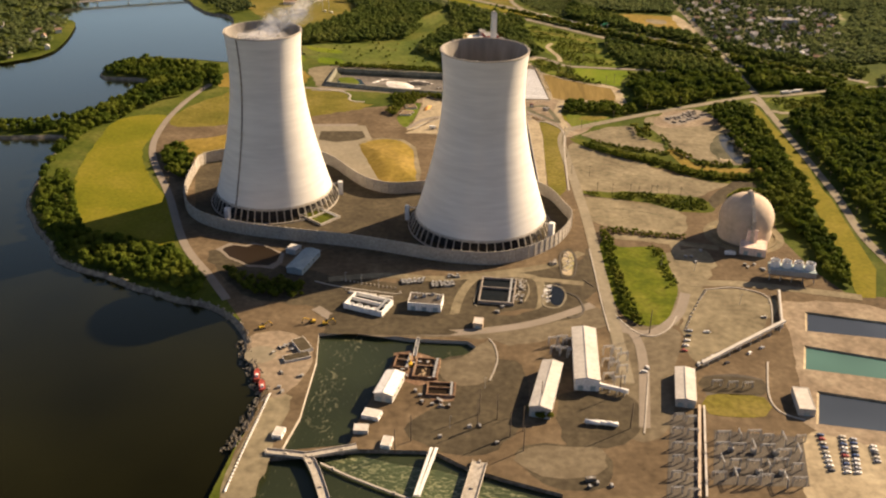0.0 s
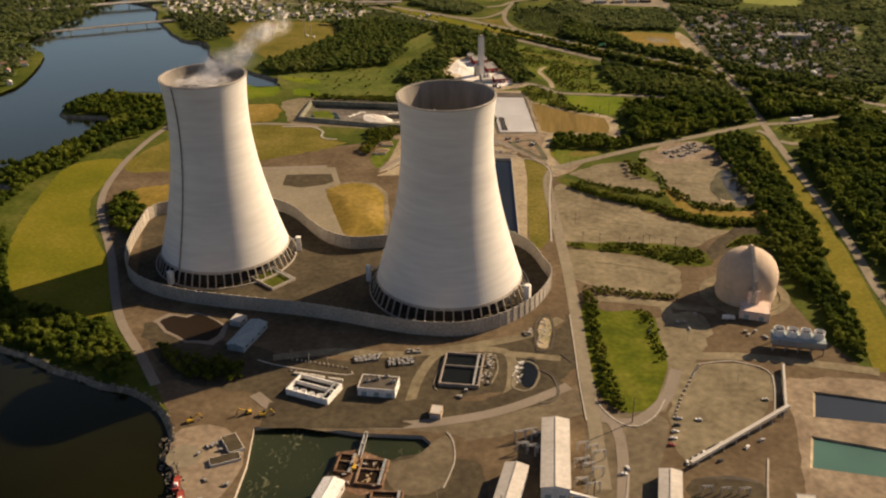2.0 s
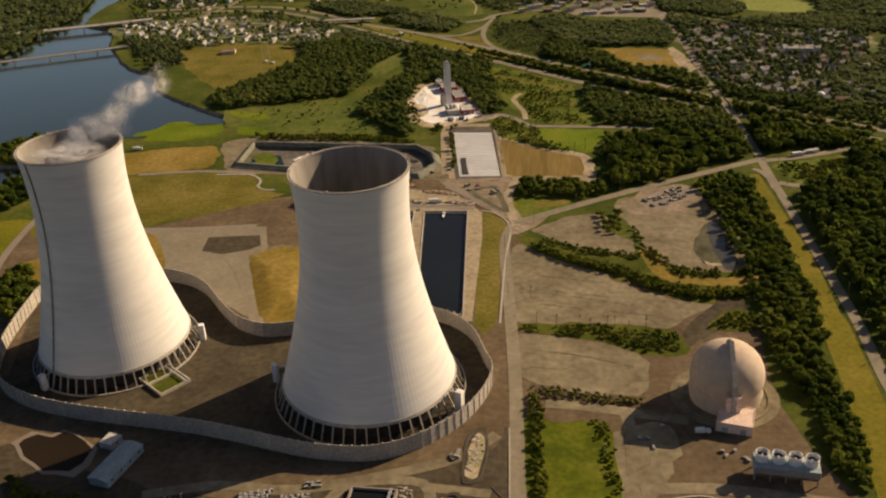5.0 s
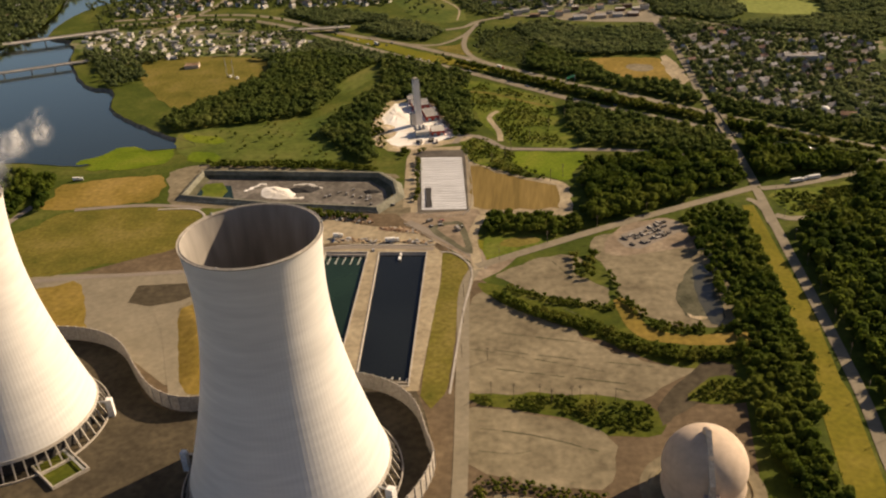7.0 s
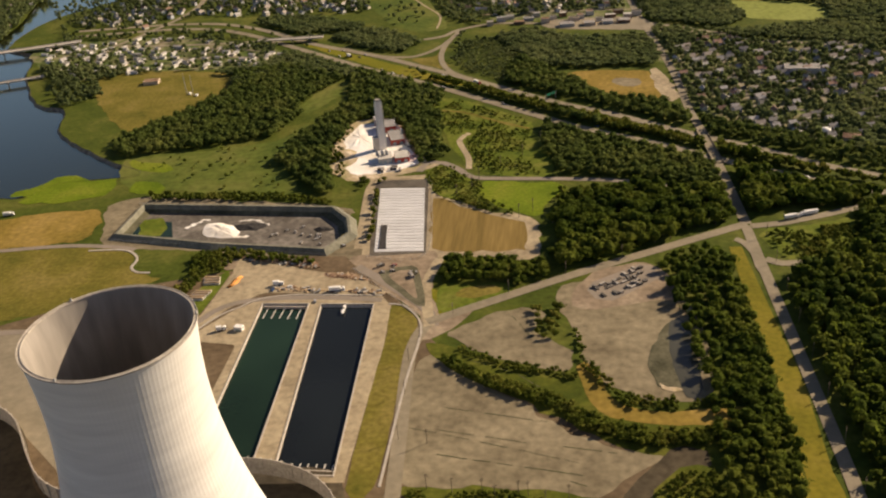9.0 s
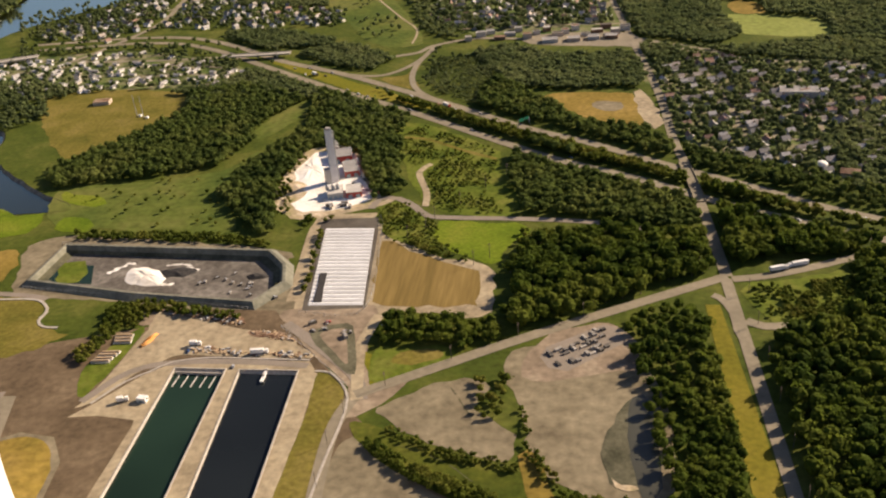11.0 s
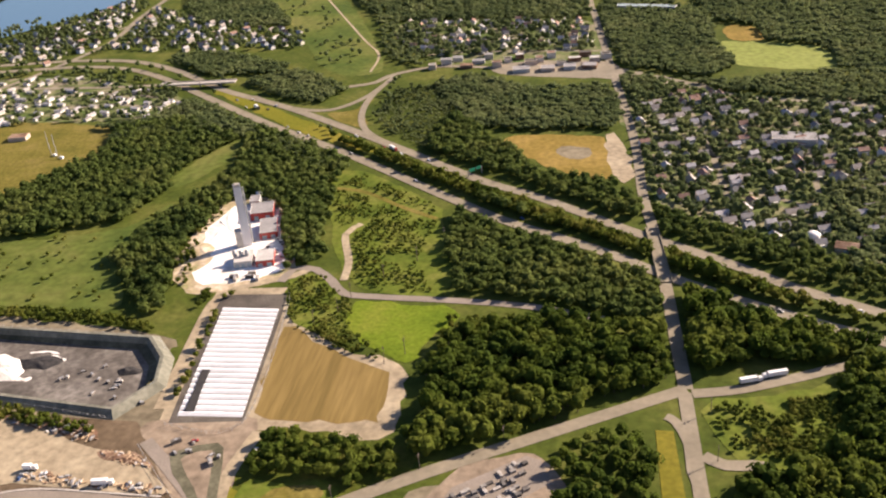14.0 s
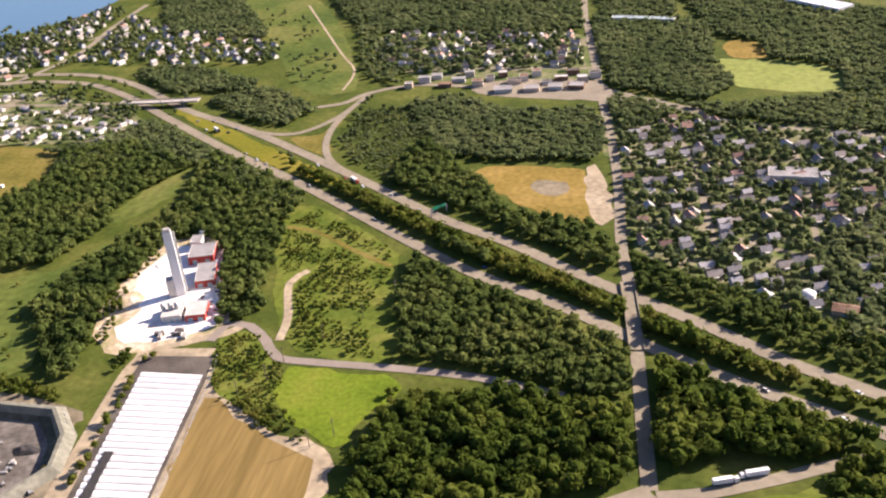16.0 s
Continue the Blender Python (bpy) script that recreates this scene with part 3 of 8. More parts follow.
sheet("school_infield", [(271.7, 1280.9), (285.7, 1288.7), (303, 1283.7), (303.3, 1262), (284.9, 1258.2)], M_LOT, "grey dirt infield", 0.26, "ground")
sheet("school_lot", [(319, 1312.4), (331.1, 1305.9), (342.8, 1217.7), (325.4, 1212.9)], M_DIRT, "pale parking lot", 0.24, "pavement")
sheet("far_crop_field", [(445.9, 1602.4), (557.8, 1572), (563.7, 1492.2), (462, 1518)], M_CROP, "bright yellow green crop field", 0.2)
sheet("far_tan_field", [(468, 1670.4), (500.7, 1660), (505.5, 1607.2), (464.9, 1614.6)], M_DRY, "tan field at a wood edge", 0.2)
sheet("shops_lot", [(195.4, 1547.3), (307, 1548), (342.4, 1509.3), (418.9, 1454.8), (416.8, 1435.9), (337.2, 1475.9), (207.7, 1505.4)], M_ROAD, "pale parking lots along a street", 0.2, "pavement")
sheet("upper_lot", [(137, 762.5), (170.1, 787.6), (202.6, 790.5), (198.6, 761.9), (221.9, 742.1), (217.9, 716.7), (181.2, 729.4), (145.5, 752.5)], M_LOT, "cracked old asphalt lot", 0.12, "pavement")
sheet("round_lot", [(212.8, 814.4), (260.1, 841.6), (298.6, 808.8), (310.6, 754.3), (306.6, 693.9), (279.2, 687.3), (249.6, 699.4), (230.5, 725.8), (225.9, 762.4)], M_LOT, "worn gravel lot", 0.12, "pavement")
sheet("scrap_apron", [(222, 806), (236, 840), (277, 858), (300, 828), (300, 806), (272, 800), (252, 793), (230, 791)], M_SANDYARD, "pale dirt round a scrap pad", 0.17, "ground", 2)
flat("scrap_pad", [(234, 817), (238, 828), (275, 855), (283, 852), (290, 834), (284, 830), (252, 802), (240, 805)], 0.2, M_GREYROAD, "worn grey pad under scrap containers", "pavement", smooth=False)
sheet("long_lot", [(122.8, 732.4), (149, 718.2), (182.6, 690.7), (223.6, 656.2), (255.2, 641), (273.1, 638.7), (227.1, 600), (188.5, 608.6), (131.5, 607.9), (122.9, 638.6)], M_LOT, "old asphalt lot with dark cracks", 0.14, "pavement")
sheet("lower_lot", [(128.5, 593.3), (188.7, 582.7), (215.8, 567.3), (206.7, 522.4), (142.5, 534), (129.9, 558.2)], M_LOT, "old asphalt lot edged with weeds", 0.14, "pavement")
sheet("ditch_grass", [(122.7, 747), (148.7, 744.3), (190.7, 721.5), (226.4, 709.8), (238, 702), (263.4, 680.2), (323.6, 680), (320.5, 664), (297.3, 636.7), (255.2, 643.1), (220.4, 664.4), (182.6, 692.8), (149, 714)], M_PLOT, "weedy drainage ditch", 0.2)
sheet("ditch_meadow", [(225.2, 722.3), (237.8, 721.9), (246.5, 688.8), (275, 676.5), (323.6, 682.1), (318.4, 666), (265.6, 665.6), (238.2, 676.8)], M_DRY, "golden grass in a drainage ditch", 0.24, uneven=1)
sheet("dark_asphalt", [(244.9, 596.7), (257.4, 617.1), (277.2, 642), (288.8, 644.7), (298.4, 631.5), (251.2, 582.4), (245, 582.1)], M_APRON, "dark asphalt ramp beside the lots", 0.23, "pavement", 1)
sheet("dome_scrub", [(263.7, 602.7), (280.5, 627.5), (301.5, 627.4), (304.8, 603.5)], M_PLOT, "rough ground under scrub", 0.26, uneven=1)
sheet("lot_pool_edge", [(272.6, 734.3), (288.2, 773.2), (299.9, 761.2), (301.3, 708.4), (291.8, 695.3), (274.9, 701.8)], M_BASINBANK, "weedy edge of a shallow pool", 0.26, uneven=2)
sheet("lot_weeds", [(129.4, 607.8), (188.5, 607.6), (240.7, 600.6), (242.9, 570.6), (215.8, 569.4), (188.7, 584.7), (132.6, 598.7)], M_PLOT, "weedy strip between lots", 0.2)
sheet("triangle_green", [(136.5, 505), (151, 493.3), (185.1, 493.7), (188.3, 463), (190.5, 440.5), (186.4, 405.6), (177.2, 376.8), (163.9, 369.2), (151.6, 368.8), (139.3, 390.7), (136.1, 418), (133.7, 462.8)], M_RANK, "bright green overgrown plot", 0.2, uneven=1)
flat("dome_apron", [(261.9 + 34 * math.cos(k * math.pi / 24), 523.6 + 34 * math.sin(k * math.pi / 24)) for k in range(48)], 0.24, M_LOT, "round grey apron under the dome", "pavement", smooth=False)
sheet("fork_dirt", [(48.4, 872.5), (113.6, 878.9), (115.1, 849.5), (120.7, 816.2), (129.4, 791.5), (153.2, 801.3), (145.2, 775.6), (126.7, 754.6), (116.3, 757.1), (118.1, 776.1), (104.4, 797.3), (88.6, 812.1), (66.4, 842.2)], M_SANDYARD, "bare dirt round a road fork", 0.15, "ground", 1.5)
sheet("junction_green", [(118.6, 821.3), (155.3, 801.4), (136.7, 785.6), (128.4, 787.2)], M_LAWN, "grass corner by the road fork", 0.16)
sheet("junction_scrub", [(105.5, 863.6), (204.9, 864.7), (211.6, 832.3), (181.4, 810.4), (136.8, 784.6), (125.2, 795.4)], M_PLOT, "grass and shrubs by the road", 0.1)
flat("mound_border", [(-103, 716), (-98, 724), (-80, 734), (-56, 730), (-41, 708), (-30, 640), (-30, 606), (-62, 601), (-79, 634), (-104, 700)], 0.18, M_LOT, "worn gravel edge round a mound", "pavement", smooth=False)
flat("mound_path", [(-126, 713), (-106, 717), (-73, 629), (-60, 603), (-72, 604), (-106, 682)], 0.22, M_ROAD, "pale concrete path beside a mound", "pavement", smooth=False)
flat("dark_pad", [(-128, 716), (-107, 724), (-98, 732), (-104, 752), (-150, 748), (-148, 722)], 0.2, M_APRON, "dark asphalt patch north of the towers", "pavement", smooth=False)
flat("switchyard_gravel", [(184.4, 248.9), (237.6, 245.3), (229.6, 200.2), (174.5, 197.9)], 0.2, M_DARKFLOOR, "dark switchyard gravel", "ground")
flat("switchyard_gravel", [(160, 264.2), (177.3, 263.7), (163.5, 183.2), (145.2, 181.7)], 0.22, M_DARKFLOOR, "dark switchyard gravel", "ground")
sheet("fenced_gravel", [(188, 306), (228, 304), (224, 288), (186, 289)], M_APRON, "dark fenced gravel patch", 0.2, "ground", 0.5)
sheet("fenced_weeds", [(187, 285), (224, 285), (220, 265), (185, 265)], M_OLIVE, "weedy fenced patch", 0.2, uneven=0.5)
flat("excavation_dirt", [(-23.4, 318.8), (-10.4, 322.4), (7.8, 314.1), (10.1, 286.2), (-3, 281.7), (-18.1, 288.1)], 0.2, M_RUST, "rusty brown excavated ground", "ground")
flat("excavation_dirt", [(3, 287.9), (18.1, 286.5), (22.2, 279.6), (21.3, 266.6), (8.2, 265.1), (3.2, 271.9)], 0.21, M_RUST, "rusty brown excavated ground", "ground")
sheet("gravel_pad", [(10, 311), (24, 316), (42, 338), (49, 324), (45, 292), (26, 283), (12, 292)], M_GRIT, "smooth pale grey gravel pad", 0.2, "ground", 1)
sheet("pale_pad", [(73, 225), (114, 225), (115, 216), (108, 201), (78, 198), (60, 212)], M_GRIT, "pale dirt pad above the channel", 0.22, "ground", 1.5)
sheet("gravel_band", [(-87, 376), (-71, 358), (-1, 350), (35, 354), (62, 358), (101, 373), (117, 393), (113, 403), (92, 399), (62, 375), (29, 378), (7, 370), (-26, 367), (-54, 366)], M_APRON, "dark gravel band beside the plant road", 0.24, "ground", 1.5)
sheet("stockpile_lot", [(195.7, 422.3), (258.8, 420.5), (254.6, 388.6), (215.3, 340.5), (187.6, 317.4), (183.5, 352.7)], M_LOT, "pale asphalt car park", 0.14, "pavement")
sheet("tower_apron", [(-234.4, 558.7), (-206.5, 510.5), (-98, 485.8), (3.3, 456.2), (48.9, 458.2), (93.6, 486.7), (110.6, 530.5), (98.6, 596), (72.6, 623.6), (-28.1, 596.6), (-54.3, 587), (-84.9, 599.7), (-128.3, 658.8), (-187.8, 668.6), (-250.3, 645.3)], M_APRON, "grey asphalt round the cooling towers", 0.16, "pavement", 0)

for pts, m, lb in (([(-193.5, 458.7), (-127.3, 438.8), (-32.6, 419.1), (103, 457.5), (123.3, 489), (122.8, 412.4), (82.1, 388.5), (-26.8, 359.8), (-88.2, 375.2), (-147.4, 391.5)], M_APRON, "dark asphalt band before the barrier wall"),
                   ([(-70.9, 348.9), (-24.7, 344.9), (31.7, 349.1), (81.3, 364.2), (124.9, 391.2), (129.1, 368), (96.6, 346.6), (56.1, 336), (39.9, 342.4), (-24.6, 340.8), (-65.8, 342.1)], M_GRIT, "pale plant road surface"),
                   ([(134.3, 357), (180.3, 367.8), (172.2, 316.9), (156.9, 248.1), (131.5, 235.4), (125.3, 281.2)], M_GRIT, "pale worn plant yard"),
                   ([(41.1, 314.3), (67.4, 309.3), (66.7, 253.3), (48.7, 219.8), (14.6, 216.6), (-6.6, 236.8), (19.2, 273.5)], M_APRON, "dark worn yard surface"),
                   # gravel between the warehouses, coloured dark for the shade among the switchgear
                   ([(92.9, 279.1), (136.5, 281.6), (134.5, 235.5), (93, 228.2)], M_APRON, "dark gravel between warehouses"),
                   ([(242.8, 251.5), (295.3, 240.7), (282.1, 185.9), (227.7, 182.7)], M_DIRT, "tan gravel car park"),
                   ([(-128.5, 329.3), (-97.7, 338.7), (-77.3, 304.6), (-90.8, 265.3), (-102.8, 270.7)], M_SANDYARD, "pale sandy quay surface"),
                   ([(-106.3, 167.7), (-106, 208.1), (-101.5, 241), (-97.8, 265), (-82.8, 265.6), (-85.4, 225.9), (-86.5, 169.4)], M_LOT, "worn quay road"),
                   ([(9.9, 312.2), (37, 320.2), (48.2, 307.6), (44.3, 287.4), (15.2, 279.4)], M_APRON, "grey gravel pad by the intake"),
                   ([(65.8, 226.4), (116.3, 224), (113.6, 193.2), (87.4, 187.3), (65, 205)], M_APRON, "grey gravel above the channel"),
                   ([(164.5, 471.3), (220.3, 496.1), (222.5, 456.1), (178.3, 383), (176.9, 462.5)], M_LOT, "pale lane beside the green plot"),
                   ([(269.2, 409.6), (354.9, 398.9), (352.9, 295.6), (329.5, 242.5), (244.9, 253.6), (251.3, 302.1), (259.8, 357.2)], M_SANDYARD, "sandy ground round settling ponds"),
                   ([(190.6, 307.4), (227.6, 305.5), (222.4, 287.2), (186.5, 285.1)], M_DARKFLOOR, "dark fenced gravel")):
    sheet("worn_pavement", pts, m, lb, 0.11 + 0.004 * len(lb) / 10, "pavement", 2, [h for h in (RIGHT_PONDS if "settling" in lb else ())])
flat("tower_pad", [(-252.1, 766.2), (-103.2, 769.7), (-59, 622.7), (-79.1, 615.4), (-121.1, 651), (-165, 682.3), (-208.7, 707.3)], 0.125, M_ROAD, "pale worn pavement north of the towers", "pavement", smooth=False)
# ---- roads ----
ribbon("road_main", [(136.5, 294.6), (134.2, 380.3), (131.9, 431.1), (128, 533.4), (120.8, 641.6), (114.5, 735.1), (121.3, 775.2)], 9, 0.3, M_ROAD, "pale worn access road")
ribbon("road_east", [(121.3, 775.2), (167.8, 804.3), (222.1, 838.2), (293.9, 878.8), (363.3, 917.4)], 9, 0.32, M_ROAD, "pale access road to the gate", clear=2.0)
ribbon("road_north", [(363.3, 917.4), (360.9, 974.3), (358.3, 1038.8), (354.5, 1112.2), (348.5, 1176.8), (344.1, 1308.2), (325.9, 1510.7), (307.7, 1717.5), (295.6, 1882.8), (279.5, 2460.2)], 8.5, 0.34, M_ROAD, "two lane street", clear=2.0)
ribbon("road_south", [(362.3, 914.1), (364.9, 810.4), (367.2, 722.3), (369.4, 612.6), (367.1, 527.7), (377.3, 445), (388.6, 301.5)], 8, 0.33, M_ROAD, "straight road beside woods", clear=2.0)
ribbon("road_spur", [(366.6, 913.3), (392.5, 918.2), (427.2, 931.1), (478.6, 950.6), (633.2, 991.4)], 8, 0.35, M_ROAD, "pale spur road", clear=2.0)
ribbon("road_slip", [(350.5, 891.9), (355.9, 886.9), (361.4, 869), (361.5, 847.6), (365.9, 827.6)], 6, 0.36, M_ROAD, "narrow slip road")
ribbon("road_gate", [(367.9, 859.8), (378.7, 852.9), (392.7, 853.7), (401.4, 852.1)], 8, 0.36, M_ROAD, "pale gravel turnout")
ribbon("road_farm", [(81, 1037.4), (85.9, 1056.9), (102.6, 1056.1), (119.6, 1039.3), (133.5, 1021.2), (162, 1017), (212.8, 1013.2), (266.1, 1006.4), (316.5, 991.7)], 7, 0.3, M_GREYROAD, "grey gravel track", clear=2.0)
ribbon("road_trail", [(128, 1040), (125.5, 1067.5), (112.3, 1112.2), (121.4, 1131.1)], 6, 0.3, M_DIRT, "bare dirt trail")
ribbon("road_trail", [(79.4, 1201.2), (111, 1192.2), (146.2, 1164.2), (182.5, 1139.4)], 5, 0.28, M_OLIVE, "mown trail")
ribbon("road_liner", [(50.2, 885.2), (45.3, 932.2), (38.9, 1005.6), (48.9, 1026.5), (88.2, 1046.5), (96.4, 1056.7)], 7, 0.26, M_DIRT, "pale dirt track")
ribbon("road_fork", [(54.8, 856.1), (82.1, 830.6), (116.9, 794.9), (126.5, 770.3)], 8, 0.3, M_GREYROAD, "grey access track")
ribbon("road_fork", [(120, 867.7), (114.3, 830.5), (118.9, 795), (123.4, 770.1)], 8, 0.31, M_DIRT, "pale access track")
ribbon("road_pond", [(83.5, 805.5), (43.2, 809.2), (-7.2, 808.1), (-36.6, 796.9), (-55.4, 764.5)], 6, 0.3, M_GREYROAD, "track beside the ponds")
ribbon("road_west", [(-317.1, 900.8), (-327.4, 834.1), (-328.5, 754.9), (-313.5, 671), (-262.4, 567.2), (-218.6, 471.5), (-180.7, 416), (-158.2, 382)], 7, 0.3, M_GREYROAD, "curving perimeter road")
ribbon("road_field", [(-270, 890.8), (-210, 898.3), (-161.5, 894.5), (-144.2, 889.5)], 6, 0.28, M_GREYROAD, "perimeter track")
ribbon("road_tower", [(-242.8, 755.5), (-196.9, 762.6), (-158.7, 766.2), (-112.4, 771.2)], 6, 0.28, M_GREYROAD, "track north of the towers")
ribbon("road_plant", [(130.1, 379.2), (146.6, 357.5), (149.7, 321.2), (141.6, 247.7)], 7, 0.28, M_GREYROAD, "plant road")
ribbon("road_plant", [(-88.2, 375.2), (-58.9, 353.4), (-0.5, 346.8), (43.8, 353.7), (81.2, 368.2), (120.8, 395.1)], 8, 0.28, M_GREYROAD, "plant road along the intake")
ribbon("road_plant", [(194.6, 418.2), (182.4, 383.1), (158.8, 357.9), (134.3, 364.1)], 8, 0.29, M_GREYROAD, "plant road round a green plot")
ribbon("road_town", [(-438.4, 1508), (-413.6, 1566.4), (-380.4, 1700.2), (-394.7, 1837.9), (-401.5, 1970.5)], 9, 0.3, M_ROAD, "town street")
ribbon("road_town", [(-424.7, 1511.5), (-329.5, 1505.4), (-262.4, 1504.4), (-217.1, 1507.3)], 8, 0.32, M_ROAD, "town street")
ribbon("road_trail", [(-114.4, 1919.6), (-3, 1682.4), (36.7, 1600.9), (40.8, 1531.9)], 3, 0.3, M_DIRT, "straight dirt trail over a wetland")
ribbon("highway_south", [(-520.5, 1578.8), (-427.6, 1588.5), (-365.4, 1592.6), (-294.6, 1577.9), (-222.5, 1531.8), (-144.3, 1462.7), (-32.6, 1364.3), (75, 1277.7), (187.3, 1178.4), (242.2, 1132.4), (312.5, 1086.2), (377.8, 1034.8), (436.9, 996.7), (481.9, 971.5), (510.6, 949.4)], 10.5, 0.4, M_ROAD, "two lane carriageway of a highway", clear=7.5)
ribbon("highway_north", [(-540.2, 1607.1), (-445.6, 1617.3), (-374.7, 1621.5), (-294.9, 1608), (-217.9, 1561.7), (-124.1, 1479.6), (-18.9, 1408.2), (110.4, 1301.4), (207, 1216.7), (266.4, 1175.4), (333.8, 1119.2), (400.5, 1069), (444.4, 1032), (489.6, 1002.4), (519.4, 980.4)], 10.5, 0.4, M_ROAD, "two lane carriageway of a highway", clear=7.5)
ribbon("highway_ramp", [(-80.6, 1454.7), (-28.3, 1415.7), (13.5, 1401.9), (37.3, 1412.9), (59.8, 1451.6), (74.7, 1514.3)], 7, 0.46, M_ROAD, "curved highway ramp")
ribbon("highway_ramp", [(104, 1307.2), (78.3, 1340.1), (64, 1382.5), (61.1, 1435.7), (71.7, 1502.2)], 7, 0.48, M_ROAD, "curved highway ramp")
ribbon("highway_ramp", [(26.9, 1479.1), (55, 1490.7), (73.5, 1519.5), (126.1, 1543.7), (204.2, 1528.8)], 8, 0.44, M_ROAD, "cross street by the ramps")
ribbon("far_street", [(325.9, 1510.7), (376.7, 1476.8), (451.4, 1415.2), (573, 1375)], 8, 0.3, M_ROAD, "far street")


LANES = [([(16.4, 372.7), (19.1, 398.1), (27, 423.7), (40, 434.4), (76.7, 435), (83, 409.8), (79.1, 380.3), (61, 364.4)], 7), ([(-85.9, 418.6), (-43.8, 428.7), (0.6, 426.6), (50.2, 439.9), (93.8, 457.1), (118.2, 480.6)], 8), ([(78.7, 432), (91, 430.5), (116.5, 427.4)], 7), ([(198.5, 503.5), (198.7, 457.2), (192.6, 417.1), (177.3, 370.7)], 8), ([(147.8, 512.7), (179.8, 508.9), (235.9, 497.8)], 9), ([(200.8, 433.8), (243.2, 436.3), (308.9, 426.3), (330.8, 421.8)], 9)]
for i, (pts, wd) in enumerate(LANES):
    ribbon("plant_lane", pts, wd, 0.235 + 0.0045 * i, M_LOT, "worn pale lane in the plant yard", clear=1.0)
# level sheet, dark to stand for the shadow along the canal wall
flat("canal_slope", [(-76.1, 366.7), (-48, 366), (-21.8, 361), (6.5, 354.2), (20.6, 348.7), (14.6, 344.4), (-75.7, 339.7)], 0.345, M_APRON, "flat dark sheet for the shaded slope above the canal", "ground")

# ---- cooling towers ----
TOWER_TOP = 157.8


def shell_radius(z):
    return 32.86 * math.sqrt(1 + ((z - 128.1) / 86.9) ** 2)


def cooling_tower(at, label, wide, ladder_turn, stairs):
    t = thing("cooling_tower", label, "cooling tower", "cooling towers", at=(*at, 0))
    zs = [11.5 + (TOWER_TOP - 11.5) * i / 48 for i in range(49)]

    def rad(z):
        return wide * shell_radius(z)
    part("shell", lathe("shell", [(rad(z), z) for z in zs], 240, M_TOWER, False, ribs=0.03), t)
    part("lining", lathe("lining", [(rad(z) - 0.9, z) for z in reversed(zs)], 128, M_INNER), t, "dark streaked inner face of the shell")
    part("lintel", lathe("lintel", [(rad(11) - 1.2, 10.6), (rad(11) + 0.5, 10.6), (rad(12.5) + 0.4, 12.5), (rad(12.5) - 1.2, 12.5)], 128, M_CONC, False), t)
    r = rad(TOWER_TOP)
    rim = [(r - 1.2, -0.1), (r + 0.5, -0.1), (r + 0.5, 0.7), (r + 0.2, 0.7), (r + 0.2, 0.4), (r - 0.9, 0.4), (r - 0.9, 0.7), (r - 1.2, 0.7), (r - 1.2, -0.1)]
    part("rim", lathe("rim", [(p, TOWER_TOP + z) for p, z in rim], 128, M_CONC, False), t, "pale concrete rim walkway")
    r0, r1 = 59.3 * wide, rad(11.5) - 0.4
    col = mesh_of("column", [(r0 - .6, -.42, 0), (r0 + .6, -.42, 0), (r0 + .6, .42, 0), (r0 - .6, .42, 0), (r1 - .6, -.42, 11.6), (r1 + .6, -.42, 11.6), (r1 + .6, .42, 11.6), (r1 - .6, .42, 11.6)], box_data(1, 1, 1)[1], M_CONC)
    for i in range(52):
        part("column", col, t, "", pose(0, 0, 0, 0, 0, i * 360 / 52))
    # the black colour stands for the shade between the columns
    part("fill", lathe("fill", [(rad(11) - 3.0, 0.3), (rad(11) - 3.4, 12), (10, 13)], 64, M_DARK), t, "fill behind the columns, near black for the shade there")
    part("basin", lathe("basin", [(r0 + 2.2, 0.1), (r0 + 2.2, 1.4), (r0 + 1.3, 1.4), (r0 + 1.3, 0.3)], 96, M_CONC, False), t)
    if ladder_turn is not None:
        verts, faces = [], []
        for i, z in enumerate(zs):
            w = 0.35 + 0.3 * (i % 2)
            verts += [(rad(z) + .1, -w, z), (rad(z) + .8, -w, z), (rad(z) + .8, w, z), (rad(z) + .1, w, z)]
            if i:
                k = 4 * i
                faces += [(k - 4 + j, k - 4 + (j + 1) % 4, k + (j + 1) % 4, k + j) for j in range(4)]
        part("ladder", mesh_of("ladder", verts, faces, M_LADDER), t, "dark caged ladder up the shell", pose(0, 0, 0, 0, 0, ladder_turn))
    for turn, out, w, h in stairs:
        m = pose((r0 + out) * math.cos(radians(turn)), (r0 + out) * math.sin(radians(turn)), 0, 0, 0, turn)
        stair = part("stair_tower", box_mesh("stair_tower", w, w, h, M_WHITE, 0.3), t, "white stair tower at the foot", m)
        part("landing", box_mesh("landing", 6, 1.4, 0.4, M_STEEL), stair, "", pose(-5, 0, h - 2))
    for turn in (20, 140, 260):
        part("rim_lamp", lathe("rim_lamp", [(0.5, 0), (0.5, 1.2), (0.1, 1.6)], 8, M_STEEL), t, "", pose((r - 0.2) * math.cos(radians(turn)), (r - 0.2) * math.sin(radians(turn)), TOWER_TOP + 0.4))
    return t


T1, T2 = (-161.4, 570.5), (31.6, 528.2)
cooling_tower(T1, "tall pale concrete cooling tower giving off steam", 0.96, -118, [(-122, 3, 4, 12), (12, 4, 4, 13)])
cooling_tower(T2, "tall pale concrete cooling tower with an empty top", 1.04, None, [(-22, 5, 4.5, 16), (176, 4, 3.5, 14)])

